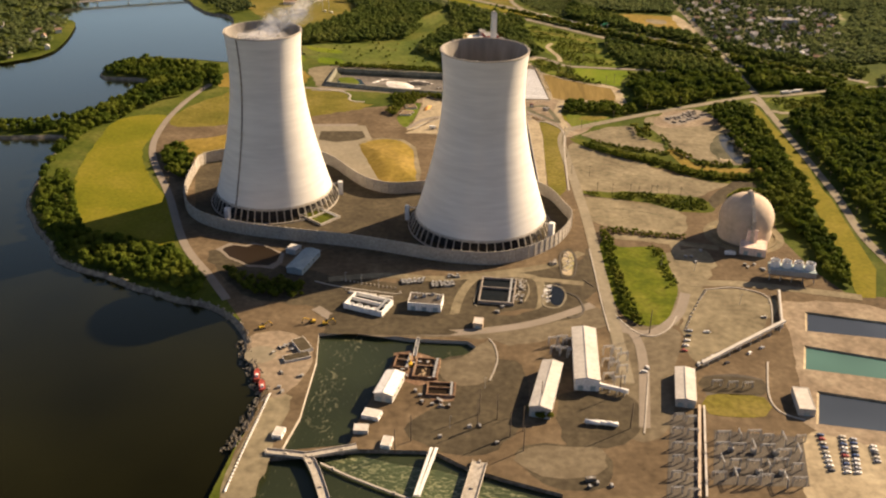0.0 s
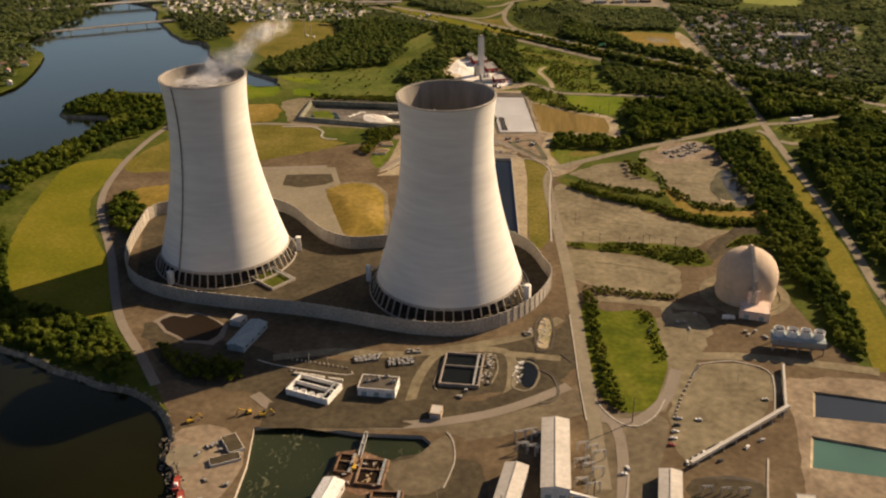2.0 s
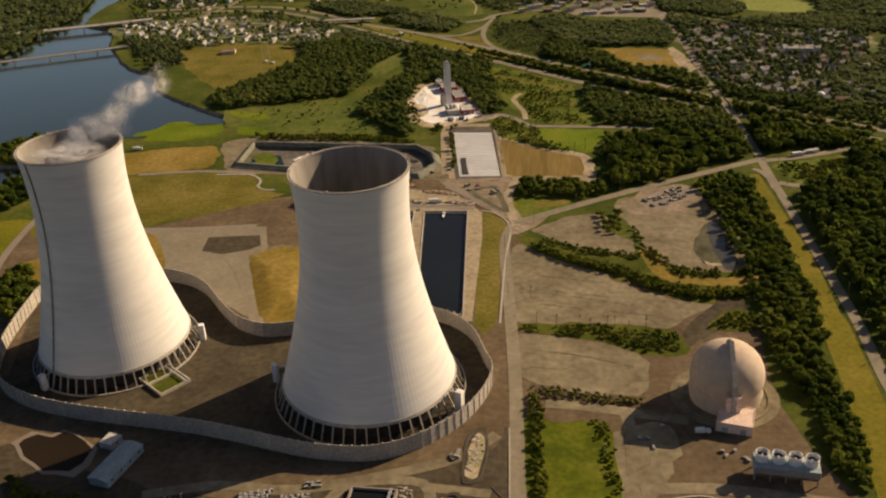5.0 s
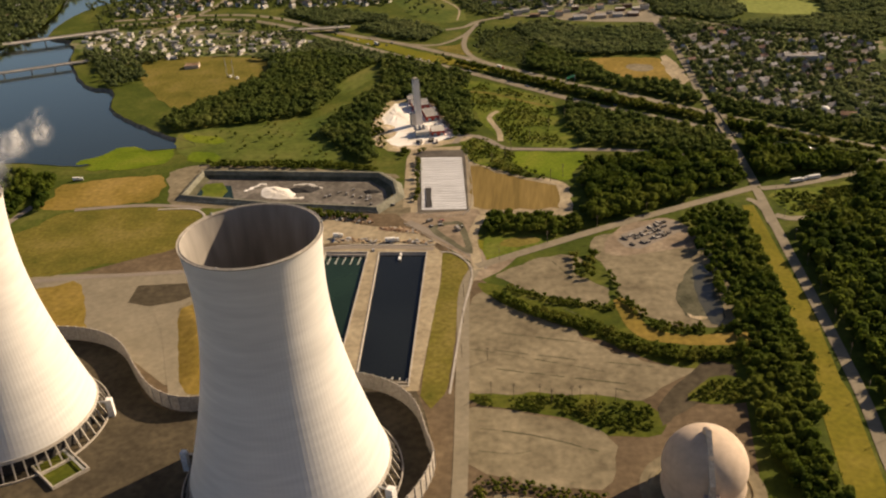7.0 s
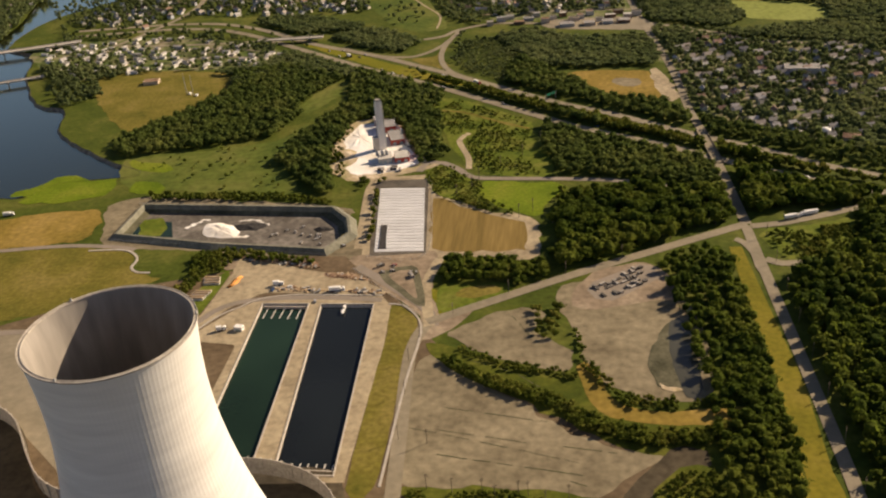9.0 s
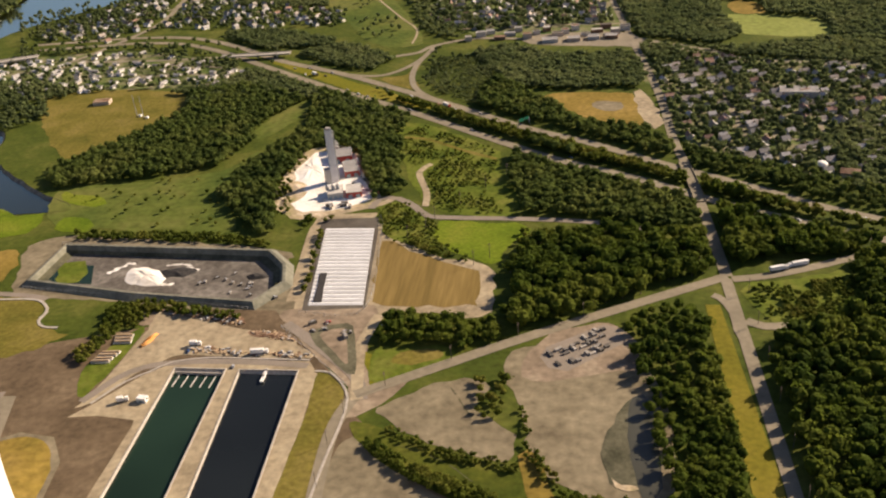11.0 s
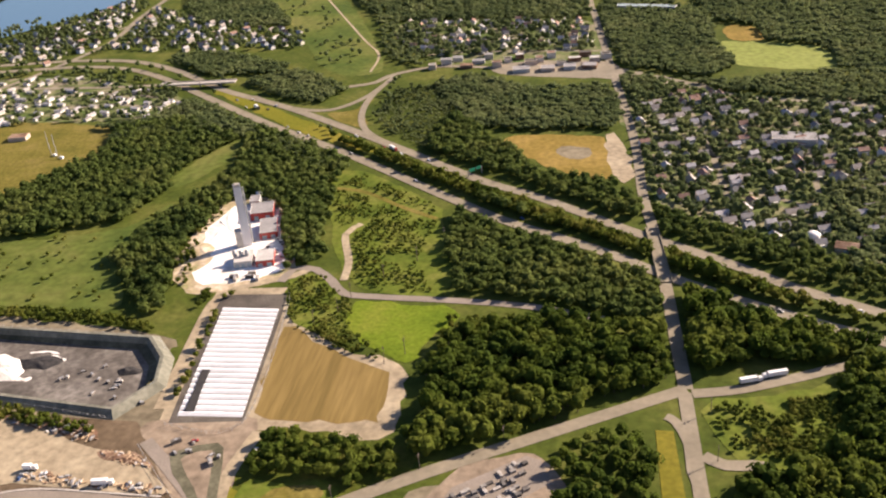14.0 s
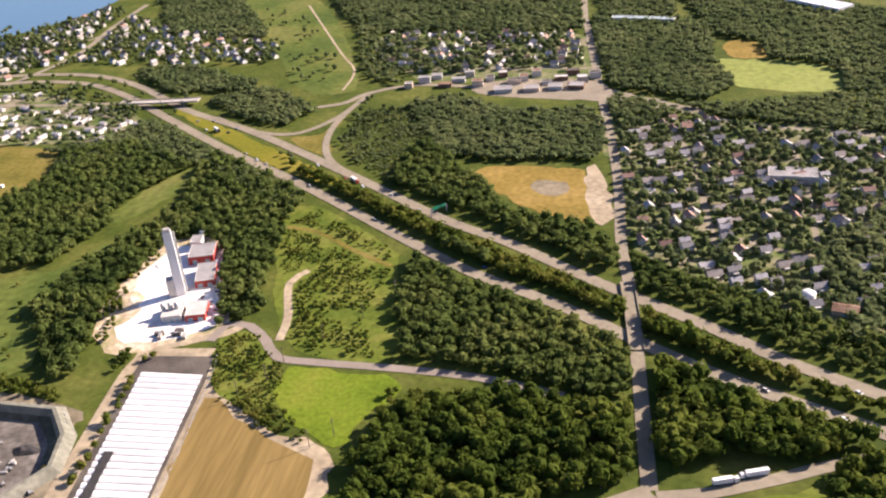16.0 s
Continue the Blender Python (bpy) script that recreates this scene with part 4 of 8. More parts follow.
# barrier wall round both towers
WALL = [(-250.3, 645.3), (-252.7, 620.7), (-246.6, 569.1), (-231.8, 529.4), (-206.4, 505.5), (-162.2, 489.6), (-66.6, 474.2), (10.4, 454.4), (57.1, 457.5), (95.6, 489.9), (112.6, 531.7), (106.2, 558.1), (95.6, 586.5), (76.9, 606.2), (46, 617),
        (15.4, 613.4), (-14.9, 597.3), (-36.1, 590.1), (-57.4, 587.9), (-78.8, 598), (-98.3, 619.5), (-121.1, 649), (-145.6, 665), (-177.8, 670.2), (-217.8, 663.7)]
wall = thing("barrier_wall", "curving pale concrete panel wall round the cooling towers", "wall")
panel = box_mesh("panel", 1, 0.5, 12, M_CONC, 0.1)
post = box_mesh("post", 0.9, 1.3, 12.4, M_CONC, 0.1)
line = curve(WALL, True, 6.2)
for i, (x, y) in enumerate(line):
    x2, y2 = line[(i + 1) % len(line)]
    a = math.degrees(math.atan2(y2 - y, x2 - x))
    part("panel", panel, wall, "", pose((x + x2) / 2, (y + y2) / 2, 0, 0, 0, a) @ Matrix.Diagonal((math.hypot(x2 - x, y2 - y) - 0.9, 1, 1, 1)))
    part("post", post, wall, "", pose(x, y, 0, 0, 0, a))

# steam over the first tower
M_STEAM = bpy.data.materials.new("steam")
M_STEAM.use_nodes = True
sn = M_STEAM.node_tree
sn.nodes.remove(sn.nodes["Principled BSDF"])
clear, lit, glow = sn.nodes.new("ShaderNodeBsdfTransparent"), sn.nodes.new("ShaderNodeBsdfDiffuse"), sn.nodes.new("ShaderNodeBsdfTranslucent")
mist, veil = sn.nodes.new("ShaderNodeMixShader"), sn.nodes.new("ShaderNodeMixShader")
lit.inputs[0].default_value = glow.inputs[0].default_value = (0.96, 0.95, 0.93, 1)
where, own, reach = sn.nodes.new("ShaderNodeNewGeometry"), sn.nodes.new("ShaderNodeTexCoord"), sn.nodes.new("ShaderNodeVectorMath")
wisp, span, fade, thick = sn.nodes.new("ShaderNodeTexNoise"), sn.nodes.new("ShaderNodeMapRange"), sn.nodes.new("ShaderNodeMapRange"), sn.nodes.new("ShaderNodeMath")
wisp.inputs["Scale"].default_value, wisp.inputs["Detail"].default_value, wisp.inputs["Distortion"].default_value = 0.13, 6, 0.8
span.inputs["From Min"].default_value, span.inputs["From Max"].default_value = 0.34, 0.66
span.inputs["To Min"].default_value, span.inputs["To Max"].default_value = 0.04, 0.85
reach.operation = 'LENGTH'
fade.interpolation_type = 'SMOOTHSTEP'
fade.inputs["From Min"].default_value, fade.inputs["From Max"].default_value = 0.15, 0.98
fade.inputs["To Min"].default_value, fade.inputs["To Max"].default_value = 1.0, 0.0
thick.operation = 'MULTIPLY'
mist.inputs[0].default_value = 0.5
for a, b in ((where.outputs["Position"], wisp.inputs["Vector"]), (wisp.outputs["Fac"], span.inputs["Value"]), (own.outputs["Object"], reach.inputs[0]), (reach.outputs["Value"], fade.inputs["Value"]),
             (span.outputs[0], thick.inputs[0]), (fade.outputs[0], thick.inputs[1]), (thick.outputs[0], veil.inputs[0]), (lit.outputs[0], mist.inputs[1]), (glow.outputs[0], mist.inputs[2]),
             (clear.outputs[0], veil.inputs[1]), (mist.outputs[0], veil.inputs[2]), (veil.outputs[0], sn.nodes["Material Output"].inputs["Surface"])):
    sn.links.new(a, b)


def puff_mesh(seed):
    """A billowing sheet of mist, one unit in radius, crumpled and bulging."""
    verts, faces = [(0, 0, 0.25)], []
    for k in range(1, 9):
        for i in range(24):
            t = i * math.pi / 12
            x, y = k / 8 * math.cos(t), k / 8 * math.sin(t)
            verts.append((x, y, 0.25 * (1 - (k / 8) ** 2) + 0.22 * noise.noise((x * 2 + seed, y * 2, seed))))
    faces += [(0, 1 + i, 1 + (i + 1) % 24) for i in range(24)]
    for k in range(7):
        faces += [(1 + 24 * k + i, 25 + 24 * k + i, 25 + 24 * k + (i + 1) % 24, 1 + 24 * k + (i + 1) % 24) for i in range(24)]
    return mesh_of("puff", verts, faces, M_STEAM, True)


steam = thing("steam_plume", "thin white steam drifting from a cooling tower", "steam", at=(T1[0], T1[1], TOWER_TOP - 6))
rs = random.Random(3)
for i in range(3):
    part("puff", puff_mesh(i * 3.7), steam, "", pose(rs.uniform(-4, 6), rs.uniform(-5, 5), 1.2 * i, rs.uniform(-4, 4), rs.uniform(-4, 4), 70 * i) @ Matrix.Diagonal((32, 31, 5, 1)))
for i in range(11):
    t = i / 10
    r = 17 - 7 * t
    m = pose(6 + 58 * t + rs.uniform(-4, 4), 2 + 12 * t + rs.uniform(-7, 7), 5 + 42 * t ** 0.9 + rs.uniform(-4, 4), rs.uniform(40, 85), rs.uniform(-35, 0), rs.uniform(-30, 30))
    part("puff", puff_mesh(20 + i * 2.3), steam, "", m @ Matrix.Diagonal((r * 1.3, r * 0.85, r * 0.6, 1)))

# ---- trees ----
def crown_data(rng, radius, height, cards, size):
    """Leaf clumps on an uneven shell: arrays of verts (4 to a clump) for a crown standing on z = 0."""
    bumps = rng.normal(size=(7, 3))
    bumps /= np.linalg.norm(bumps, axis=1)[:, None]
    amp = rng.uniform(0.1, 0.45, 7)
    d = rng.normal(size=(cards, 3))
    d /= np.linalg.norm(d, axis=1)[:, None]
    d[:, 2] = np.where(d[:, 2] < -0.25, -d[:, 2], d[:, 2])
    lump = 0.72 + (np.clip(d @ bumps.T - 0.45, 0, 1) * amp * 1.6).sum(1)
    depth = rng.uniform(0.72, 1.05, cards)
    c = d * (lump * depth)[:, None] * np.array([radius, radius, height * 0.5]) + np.array([0, 0, height * 0.55])
    nrm = d + rng.normal(size=(cards, 3)) * 0.45
    nrm /= np.linalg.norm(nrm, axis=1)[:, None]
    a = np.cross(nrm, rng.normal(size=(cards, 3)))
    a /= np.linalg.norm(a, axis=1)[:, None]
    b = np.cross(nrm, a)
    s = (size * rng.uniform(0.6, 1.4, cards))[:, None]
    a, b = a * s, b * s * rng.uniform(0.6, 1.0, cards)[:, None]
    bend = nrm * s * 0.35
    return np.stack([c - a - bend, c - b * 1.0, c + a - bend, c + b], 1)


def core_data(rng, radius, height, around, rings):
    """A closed uneven body inside the crown, as quads."""
    off = rng.uniform(0, 50, 3)
    g = np.zeros((rings + 1, around, 3))
    for k in range(rings + 1):
        e = -0.9 + (k / rings) * (math.pi / 2 + 0.9)
        for i in range(around):
            t = 2 * math.pi * i / around
            d = Vector((math.cos(t) * math.cos(e), math.sin(t) * math.cos(e), math.sin(e)))
            s = 0.78 + 0.42 * noise.noise(d * 1.5 + Vector(off)) + 0.2 * noise.noise(d * 3.5 + Vector(off))
            g[k, i] = (d.x * s * radius, d.y * s * radius, d.z * s * height * 0.5 + height * 0.55)
    n = np.roll(g, -1, 1)
    return np.stack([g[:-1], n[:-1], n[1:], g[1:]], 2).reshape(-1, 4, 3)


RNG = np.random.default_rng(5)
NEAR = [np.concatenate([core_data(RNG, 1.0, 1.8, 9, 5), crown_data(RNG, 1.0, 1.8, 70, 0.19)]) for _ in range(8)]
MID = [np.concatenate([core_data(RNG, 1.0, 1.6, 8, 4), crown_data(RNG, 1.0, 1.6, 34, 0.23)]) for _ in range(8)]
FAR = [np.concatenate([core_data(RNG, 1.0, 1.7, 7, 4), crown_data(RNG, 1.0, 1.7, 20, 0.28)]) for _ in range(8)]
CANOPY = [np.concatenate([core_data(RNG, 1.05, 1.15, 7, 3), crown_data(RNG, 1.0, 1.2, 15, 0.28)]) for _ in range(8)]
BUSH = [np.concatenate([core_data(RNG, 1.0, 1.5, 7, 3), crown_data(RNG, 1.0, 1.5, 32, 0.24)]) for _ in range(8)]


def inside(pts, loop):
    x, y = pts[:, 0], pts[:, 1]
    ok = np.zeros(len(pts), bool)
    n = len(loop)
    for i in range(n):
        (x1, y1), (x2, y2) = loop[i], loop[(i + 1) % n]
        c = (y1 > y) != (y2 > y)
        ok ^= c & (x < (x2 - x1) * (y - y1) / ((y2 - y1) or 1e-9) + x1)
    return ok


AVOID = []


def scatter(loop, gap, keep=1.0, thin=False):
    a = np.array(loop, float)
    lo, hi = a.min(0), a.max(0)
    g = np.stack(np.meshgrid(np.arange(lo[0], hi[0], gap), np.arange(lo[1], hi[1], gap * 0.87)), -1)
    g[1::2, :, 0] += gap / 2
    g = g.reshape(-1, 2)
    g = g + RNG.uniform(-0.38, 0.38, g.shape) * gap
    g = g[inside(g, loop)]
    g = g[inside(g, OUTLINE) | (g[:, 0] < -560)]
    for bare in AVOID:
        g = g[~inside(g, bare)]
    for line, gap2 in CLEAR:
        near = (g[:, 0] > line[:, 0].min() - 20) & (g[:, 0] < line[:, 0].max() + 20) & (g[:, 1] > line[:, 1].min() - 20) & (g[:, 1] < line[:, 1].max() + 20)
        if near.any():
            d = np.full(len(g), 1e9)
            d[near] = np.sqrt(((g[near][:, None] - line[None]) ** 2).sum(-1)).min(1)
            g = g[d > gap2]
    if keep < 0.9 and thin:
        return g[RNG.random(len(g)) < keep * np.array([0.95 + 1.5 * noise.noise((x * .05, y * .05, 2.0)) for x, y in g])]
    return g[RNG.random(len(g)) < keep]


def tree_mesh(name, places, low, high, shapes, leaf=None):
    """One mesh of many crowns at the places, each with its own turn and size."""
    out = []
    for x, y in places:
        r = RNG.uniform(low, high)
        s = shapes[RNG.integers(len(shapes))]
        t = RNG.uniform(0, 6.283)
        c, d = math.cos(t) * r, math.sin(t) * r
        h = r * RNG.uniform(0.85, 1.25)
        v = s.reshape(-1, 3)
        out.append(np.stack([v[:, 0] * c - v[:, 1] * d + x, v[:, 0] * d + v[:, 1] * c + y, v[:, 2] * h + 0.25 * r], 1))
    v = np.concatenate(out)
    n = len(v)
    me = bpy.data.meshes.new(name)
    me.vertices.add(n)
    me.vertices.foreach_set("co", v.ravel())
    me.loops.add(n)
    me.loops.foreach_set("vertex_index", np.arange(n))
    me.polygons.add(n // 4)
    me.polygons.foreach_set("loop_start", np.arange(0, n, 4))
    me.materials.append(leaf or M_LEAF)
    me.update()
    return me


AVOID += [MEADOW, GAP, STRIP, [(105, 1526), (332, 1526), (332, 1582), (105, 1582)]]
DW = "dense green broadleaf woodland"
TREE_AREA = [(175.6, 859.7), (371, 900.7), (370.5, 995.4), (239.6, 986.3), (174.9, 917.9)]
LONE = []


def wood(name, loop, label=DW, gap=9.5, low=4.6, high=7.8, shapes=NEAR, keep=1.0):
    leaf = M_LEAF
    # far crowns take the foliage coloured for haze
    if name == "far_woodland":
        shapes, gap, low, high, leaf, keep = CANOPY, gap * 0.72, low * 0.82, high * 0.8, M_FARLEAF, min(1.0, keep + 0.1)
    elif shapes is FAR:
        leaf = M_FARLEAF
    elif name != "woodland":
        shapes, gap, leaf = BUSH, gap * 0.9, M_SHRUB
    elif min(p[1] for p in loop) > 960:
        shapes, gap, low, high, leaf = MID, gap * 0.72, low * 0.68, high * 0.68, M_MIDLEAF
    elif high > 5.9:
        gap, low, high = gap * 0.84, low * 0.8, high * 0.8
    pts = scatter(loop, gap, keep, shapes is BUSH)
    if name == "suburban_trees":
        pts = np.array([p for p in pts if ((ALL_SITES - p) ** 2).sum(1).min() > 40.0])
    if shapes is NEAR and name == "woodland":
        near = inside(pts, TREE_AREA)
        LONE.extend((x, y, low, high) for x, y in pts[near])
        pts = pts[~near]
    if len(pts):
        tagged(new(name, tree_mesh(name, pts, low, high, shapes, leaf)), label, "woodland", "", "stuff")


wood("woodland", [(-391.3, 575.6), (-405.9, 646.7), (-399.9, 721.4), (-370.2, 799.2), (-350.5, 842.7), (-301.9, 890.6), (-320.5, 960.5), (-388.4, 893.4), (-415.6, 795), (-444.3, 759.2), (-522, 765.3), (-498.7, 717.9), (-423.3, 710.7), (-412, 653.4)], keep=0.9, low=3.2, high=5.5, gap=7.5)
wood("woodland", [(-391.3, 575.6), (-376.6, 619.1), (-349.3, 552.9), (-310.2, 485.5), (-232.3, 459.6), (-205.3, 452), (-176.4, 398.2), (-181.2, 384.9), (-206.2, 395.7), (-258.1, 414), (-313.1, 443.1), (-357, 504)], low=3.5, high=6, gap=8)
wood("woodland", [(-465.4, 933.9), (-465.1, 963.7), (-430.4, 996.3), (-320.5, 960.5), (-310.7, 925), (-368.7, 900.1), (-391.6, 902.5)], low=3.5, high=6, gap=8)
wood("woodland", [(-306.8, 679.6), (-281, 682.2), (-260.2, 644.7), (-259.1, 594.8), (-286.7, 627.8)], low=3.5, high=6, gap=7)
wood("shrubbery", [(-174, 430.4), (-144.8, 413.8), (-102.8, 408.8), (-98.4, 386.8), (-138.4, 388), (-160.7, 408)], "dark shrubs on a bank", 6, 2.5, 4)
wood("woodland", [(-270.3, 1128.7), (-249.1, 1171.2), (-234.7, 1250.9), (-197.4, 1359.4), (-131.6, 1380.7), (-44.2, 1316.4), (-47.5, 1270.5), (-67.4, 1229.5), (-90.2, 1137.8), (-159, 1113), (-208.4, 1102.6), (-244.4, 1090.2)])
wood("woodland", [(-69.4, 1068.9), (-61.4, 1131.8), (-25.3, 1241.8), (-44.2, 1316.4), (-40.9, 1365.5), (19.9, 1328), (81.5, 1264.4), (80.5, 1198.1), (105.4, 1077.6), (87.2, 1041.1), (73.2, 1068.7), (54.3, 1140.5), (26.5, 1181.7), (-3.5, 1175.9), (-17.6, 1098.5), (-6.2, 1041.3), (6.1, 990.5), (-8.4, 989.4), (-29.4, 1014.2)])
wood("hedge", [(-174.9, 999.8), (-115, 996.1), (-47.5, 992.8), (3.2, 978.7), (11.6, 966.7), (-41, 977.5), (-165.5, 985.9)], "row of bushes along the basin", 4.4, 1.3, 2.6)
wood("woodland", [(216.5, 967.6), (247.1, 982.5), (284.3, 994.8), (318.7, 984.3), (351.1, 977.9), (356.8, 927.7), (320.4, 906.1), (272.6, 874.3), (227.4, 838.5), (212.5, 847.2), (206, 866.9), (217.3, 895.2), (205.2, 936.9)])
wood("woodland", [(196.8, 1182.5), (232.2, 1169.3), (324.5, 1076.3), (356.1, 1033.3), (355.4, 987.9), (324.1, 991.1), (284.2, 1010.9), (214.8, 1025.1), (198.2, 1077.4), (198.6, 1126.7)])
wood("hedgerow", [(35.4, 1334.8), (118.3, 1271), (221.3, 1188.8), (310, 1124.9), (349.2, 1096.6), (414.8, 1051.6), (488.5, 1000.2), (492.9, 980.9), (412.7, 1022.1), (365.7, 1057.8), (311.3, 1095.8), (214, 1174.2), (83.4, 1282.8)], "low trees in a highway median", 5.6, 2.6, 4.6)
wood("woodland", [(371.1, 1061.4), (436.8, 1013), (490.7, 966.6), (532.6, 932.3), (521.5, 899), (474.2, 936.3), (446.9, 943.2), (420.7, 946.9), (392.4, 940.8), (374.1, 931), (366.4, 955.2)])
wood("woodland", [(450.2, 917.4), (487.4, 929.5), (520.4, 894.6), (493.9, 817.5), (451.3, 849.6), (442.6, 881.4)])
wood("woodland", [(150.9, 1282.6), (152, 1351.6), (168.7, 1378), (198.1, 1330.2), (237.4, 1270.1), (260.5, 1222.5), (323.3, 1203), (348.6, 1163.8), (348.9, 1131.3), (286.9, 1175), (229.4, 1224.1)])
wood("woodland", [(356.3, 1155.7), (404.6, 1121.5), (453, 1091.4), (500.6, 1052.3), (532.8, 1026.1), (521.6, 986), (490.7, 1008), (445.5, 1040.7), (400.5, 1075.5), (359.9, 1108.3)], low=4, high=6.5)
wood("woodland", [(112.9, 856.7), (123.1, 870), (168.2, 858.1), (201.9, 858.2), (207.3, 837.3), (187.5, 823.4), (157, 832.1), (127.8, 830.3)], low=2.8, high=4.5, gap=6.5)
wood("woodland", [*[(289.7, 859.3), (331.3, 884.3), (340, 859.2), (336, 800.3)], *[(332.9, 773.5), (331.1, 645.6), (332.2, 529.5), (306.9, 519.2), (301.7, 577.3), (304.7, 615), (304.5, 701.2)]], low=3.6, high=6)
wood("woodland", [*[(375.5, 834.5), (414.4, 857.1), (457.9, 875.8)], (505, 890), (470, 760), (435, 650), (415, 560), (400, 440), (389, 440), (382.1, 570.1), (377.9, 717.5)])
wood("hedgerow", [(136.3, 736.3), (167.8, 711.9), (212.9, 691.2), (229.8, 673.2), (264.5, 658.2), (295.1, 658.6), (322.6, 673.6), (320.5, 660.9), (294.1, 646), (263.6, 644.5), (227.8, 658.5), (210.9, 678.6), (166.9, 700.3), (136.4, 725.8)], "dense shrubs along a ditch", 3.4, 1.3, 2.8)
wood("hedgerow", [(146.6, 746.3), (180.1, 728.3), (226.3, 716.1), (226.4, 705.6), (180.2, 717.8), (147.7, 736.9)], "dense shrubs along a ditch", 3.4, 0.9, 1.9, keep=0.85)
wood("hedgerow", [(222.8, 766.4), (229.1, 762.5), (233.6, 727), (250.6, 700.5), (258, 693.6), (285.5, 686.5), (318.3, 691.3), (317.3, 681.8), (284.5, 678.1), (256, 677.7), (246.5, 690.9), (229.5, 719.4)], "low shrubs round a gravel lot", 4, 1.0, 2.4, keep=0.8)
wood("hedgerow", [(265.8, 604.9), (280.5, 624.4), (299.4, 625.3), (301.6, 605.5), (285.8, 601.6)], "dense low scrub by the dome", 3.6, 1.0, 2.0, keep=0.95)
wood("hedgerow", [(131.5, 605.9), (188.5, 605.5), (209.4, 600.2), (240.7, 598.6), (240.8, 573.6), (216.8, 572.5), (188.6, 586.8), (131.6, 599.6)], "shrubs between parking lots", 3.4, 0.9, 2.0, keep=0.85)
wood("hedgerow", [(133.3, 523.3), (145.7, 518.7), (147.1, 463.4), (151.5, 412.5), (156.8, 367), (147.5, 371.7), (137.2, 398.7), (132.7, 455.6)], "shrubs along a fence", 3.8, 1.3, 2.5, keep=0.97)
wood("hedgerow", [(175.7, 496.4), (186.1, 493.7), (189.3, 462), (190.5, 430.3), (184.3, 425), (181.1, 449.4)], "shrubs along a lane", 3.4, 0.8, 1.6, keep=0.6)
wood("hedgerow", [(133.2, 531.6), (181.8, 524.4), (209.8, 516.3), (208.8, 510.1), (148.8, 516.8)], "low hedge between lots", 3.6, 1.0, 1.8, keep=0.9)
wood("hedgerow", [(40.3, 984.6), (44.8, 1024.1), (59.2, 906.9), (51.4, 876.9), (45.1, 882.8)], "row of bushes beside the lined cell", 5, 2, 3.4)
wood("hedgerow", [(-85.9, 866.5), (-82.1, 881.4), (-58.7, 885.1), (-20.7, 875.2), (17.5, 867.3), (18.7, 859), (-15.3, 864), (-46.1, 869.2), (-56, 848.7), (-66.2, 848.1), (-67.7, 822.9), (-74.4, 799.6), (-86, 819.7), (-77.2, 839)], "bushes by the laydown yard", 4.6, 1.6, 3.0)
wood("hedgerow", [(194.2, 791.1), (216.2, 794.5), (212.3, 755.3), (199.8, 752.5)], "shrubs between old lots", 5.5, 2, 3.5, keep=0.7)
wood("hedgerow", [(85.1, 1040.9), (112.1, 1050.5), (143.2, 1008.1), (154.5, 949.4), (135.5, 955.5), (104.8, 980.9)], "rows of young shrubs", 3.4, 0.6, 1.9, keep=0.7)
wood("hedgerow", [(79.4, 1201.2), (98.9, 1230.7), (176.9, 1164.7), (183.7, 1130.9), (178.2, 1069.4), (196.7, 1024.9), (159.8, 1024.3), (131.1, 1046.6)], "rows of young shrubs", 3.6, 0.6, 2.0, keep=0.55)
wood("hedgerow", [(214.1, 990.9), (311.2, 989.1), (332.7, 983.1), (253.5, 977.6), (210.2, 963.9)], "shrubs by a meadow", 6, 2, 3.6, keep=0.6)
wood("hedgerow", [(375.3, 901), (409.9, 907.4), (449.1, 915.2), (437.2, 860.6), (406.8, 852.4), (383, 864.9)], "low green scrub", 3.3, 1.0, 2.2, keep=0.7)
wood("woodland", [(455.6, 938.3), (488.5, 951.3), (527.1, 923.2), (496.1, 830.5), (461.1, 845.8), (440.4, 858.6)], low=4, high=6.5)
wood("woodland", [(409.4, 1025.2), (480.8, 967), (509.4, 946.1), (495.1, 896.4), (471, 923.1), (442.5, 944), (427.2, 949.5), (403.2, 954.4), (400.9, 997.5)], low=4, high=6.5)
wood("hedgerow", [(115.3, 978.5), (150, 972.5), (182.9, 945), (174.6, 937), (142.9, 953.9)], "weedy shrubs by a track", 6, 1.4, 2.6, keep=0.5)
wood("hedgerow", [(27.2, 1021.7), (61.2, 1034.9), (82.9, 1048.2), (82.1, 1034.3), (55.2, 1022.7), (32.9, 993.6)], "bushes round the lime yard", 5, 1.8, 3.2)

wood("woodland", [(305.9, 562.8), (316.4, 503), (312.1, 448), (327.8, 435.1), (334.1, 441.5), (336.3, 463.3), (337.5, 521.4), (331.2, 572.2)], low=2.2, high=3.8, gap=5)
wood("woodland", [(370.3, 1027.8), (409.4, 1025.2), (403.2, 954.4), (390.2, 943.9), (374, 935.3), (367.5, 947.8)], low=3.6, high=6)
wood("hedgerow", [(-232.4, 1907), (-91.2, 1884), (30.3, 1611.9), (31.2, 1541.5), (-29.7, 1576), (-127.8, 1759.4)], "scattered wetland shrubs", 14, 2, 4, FAR, 0.3)
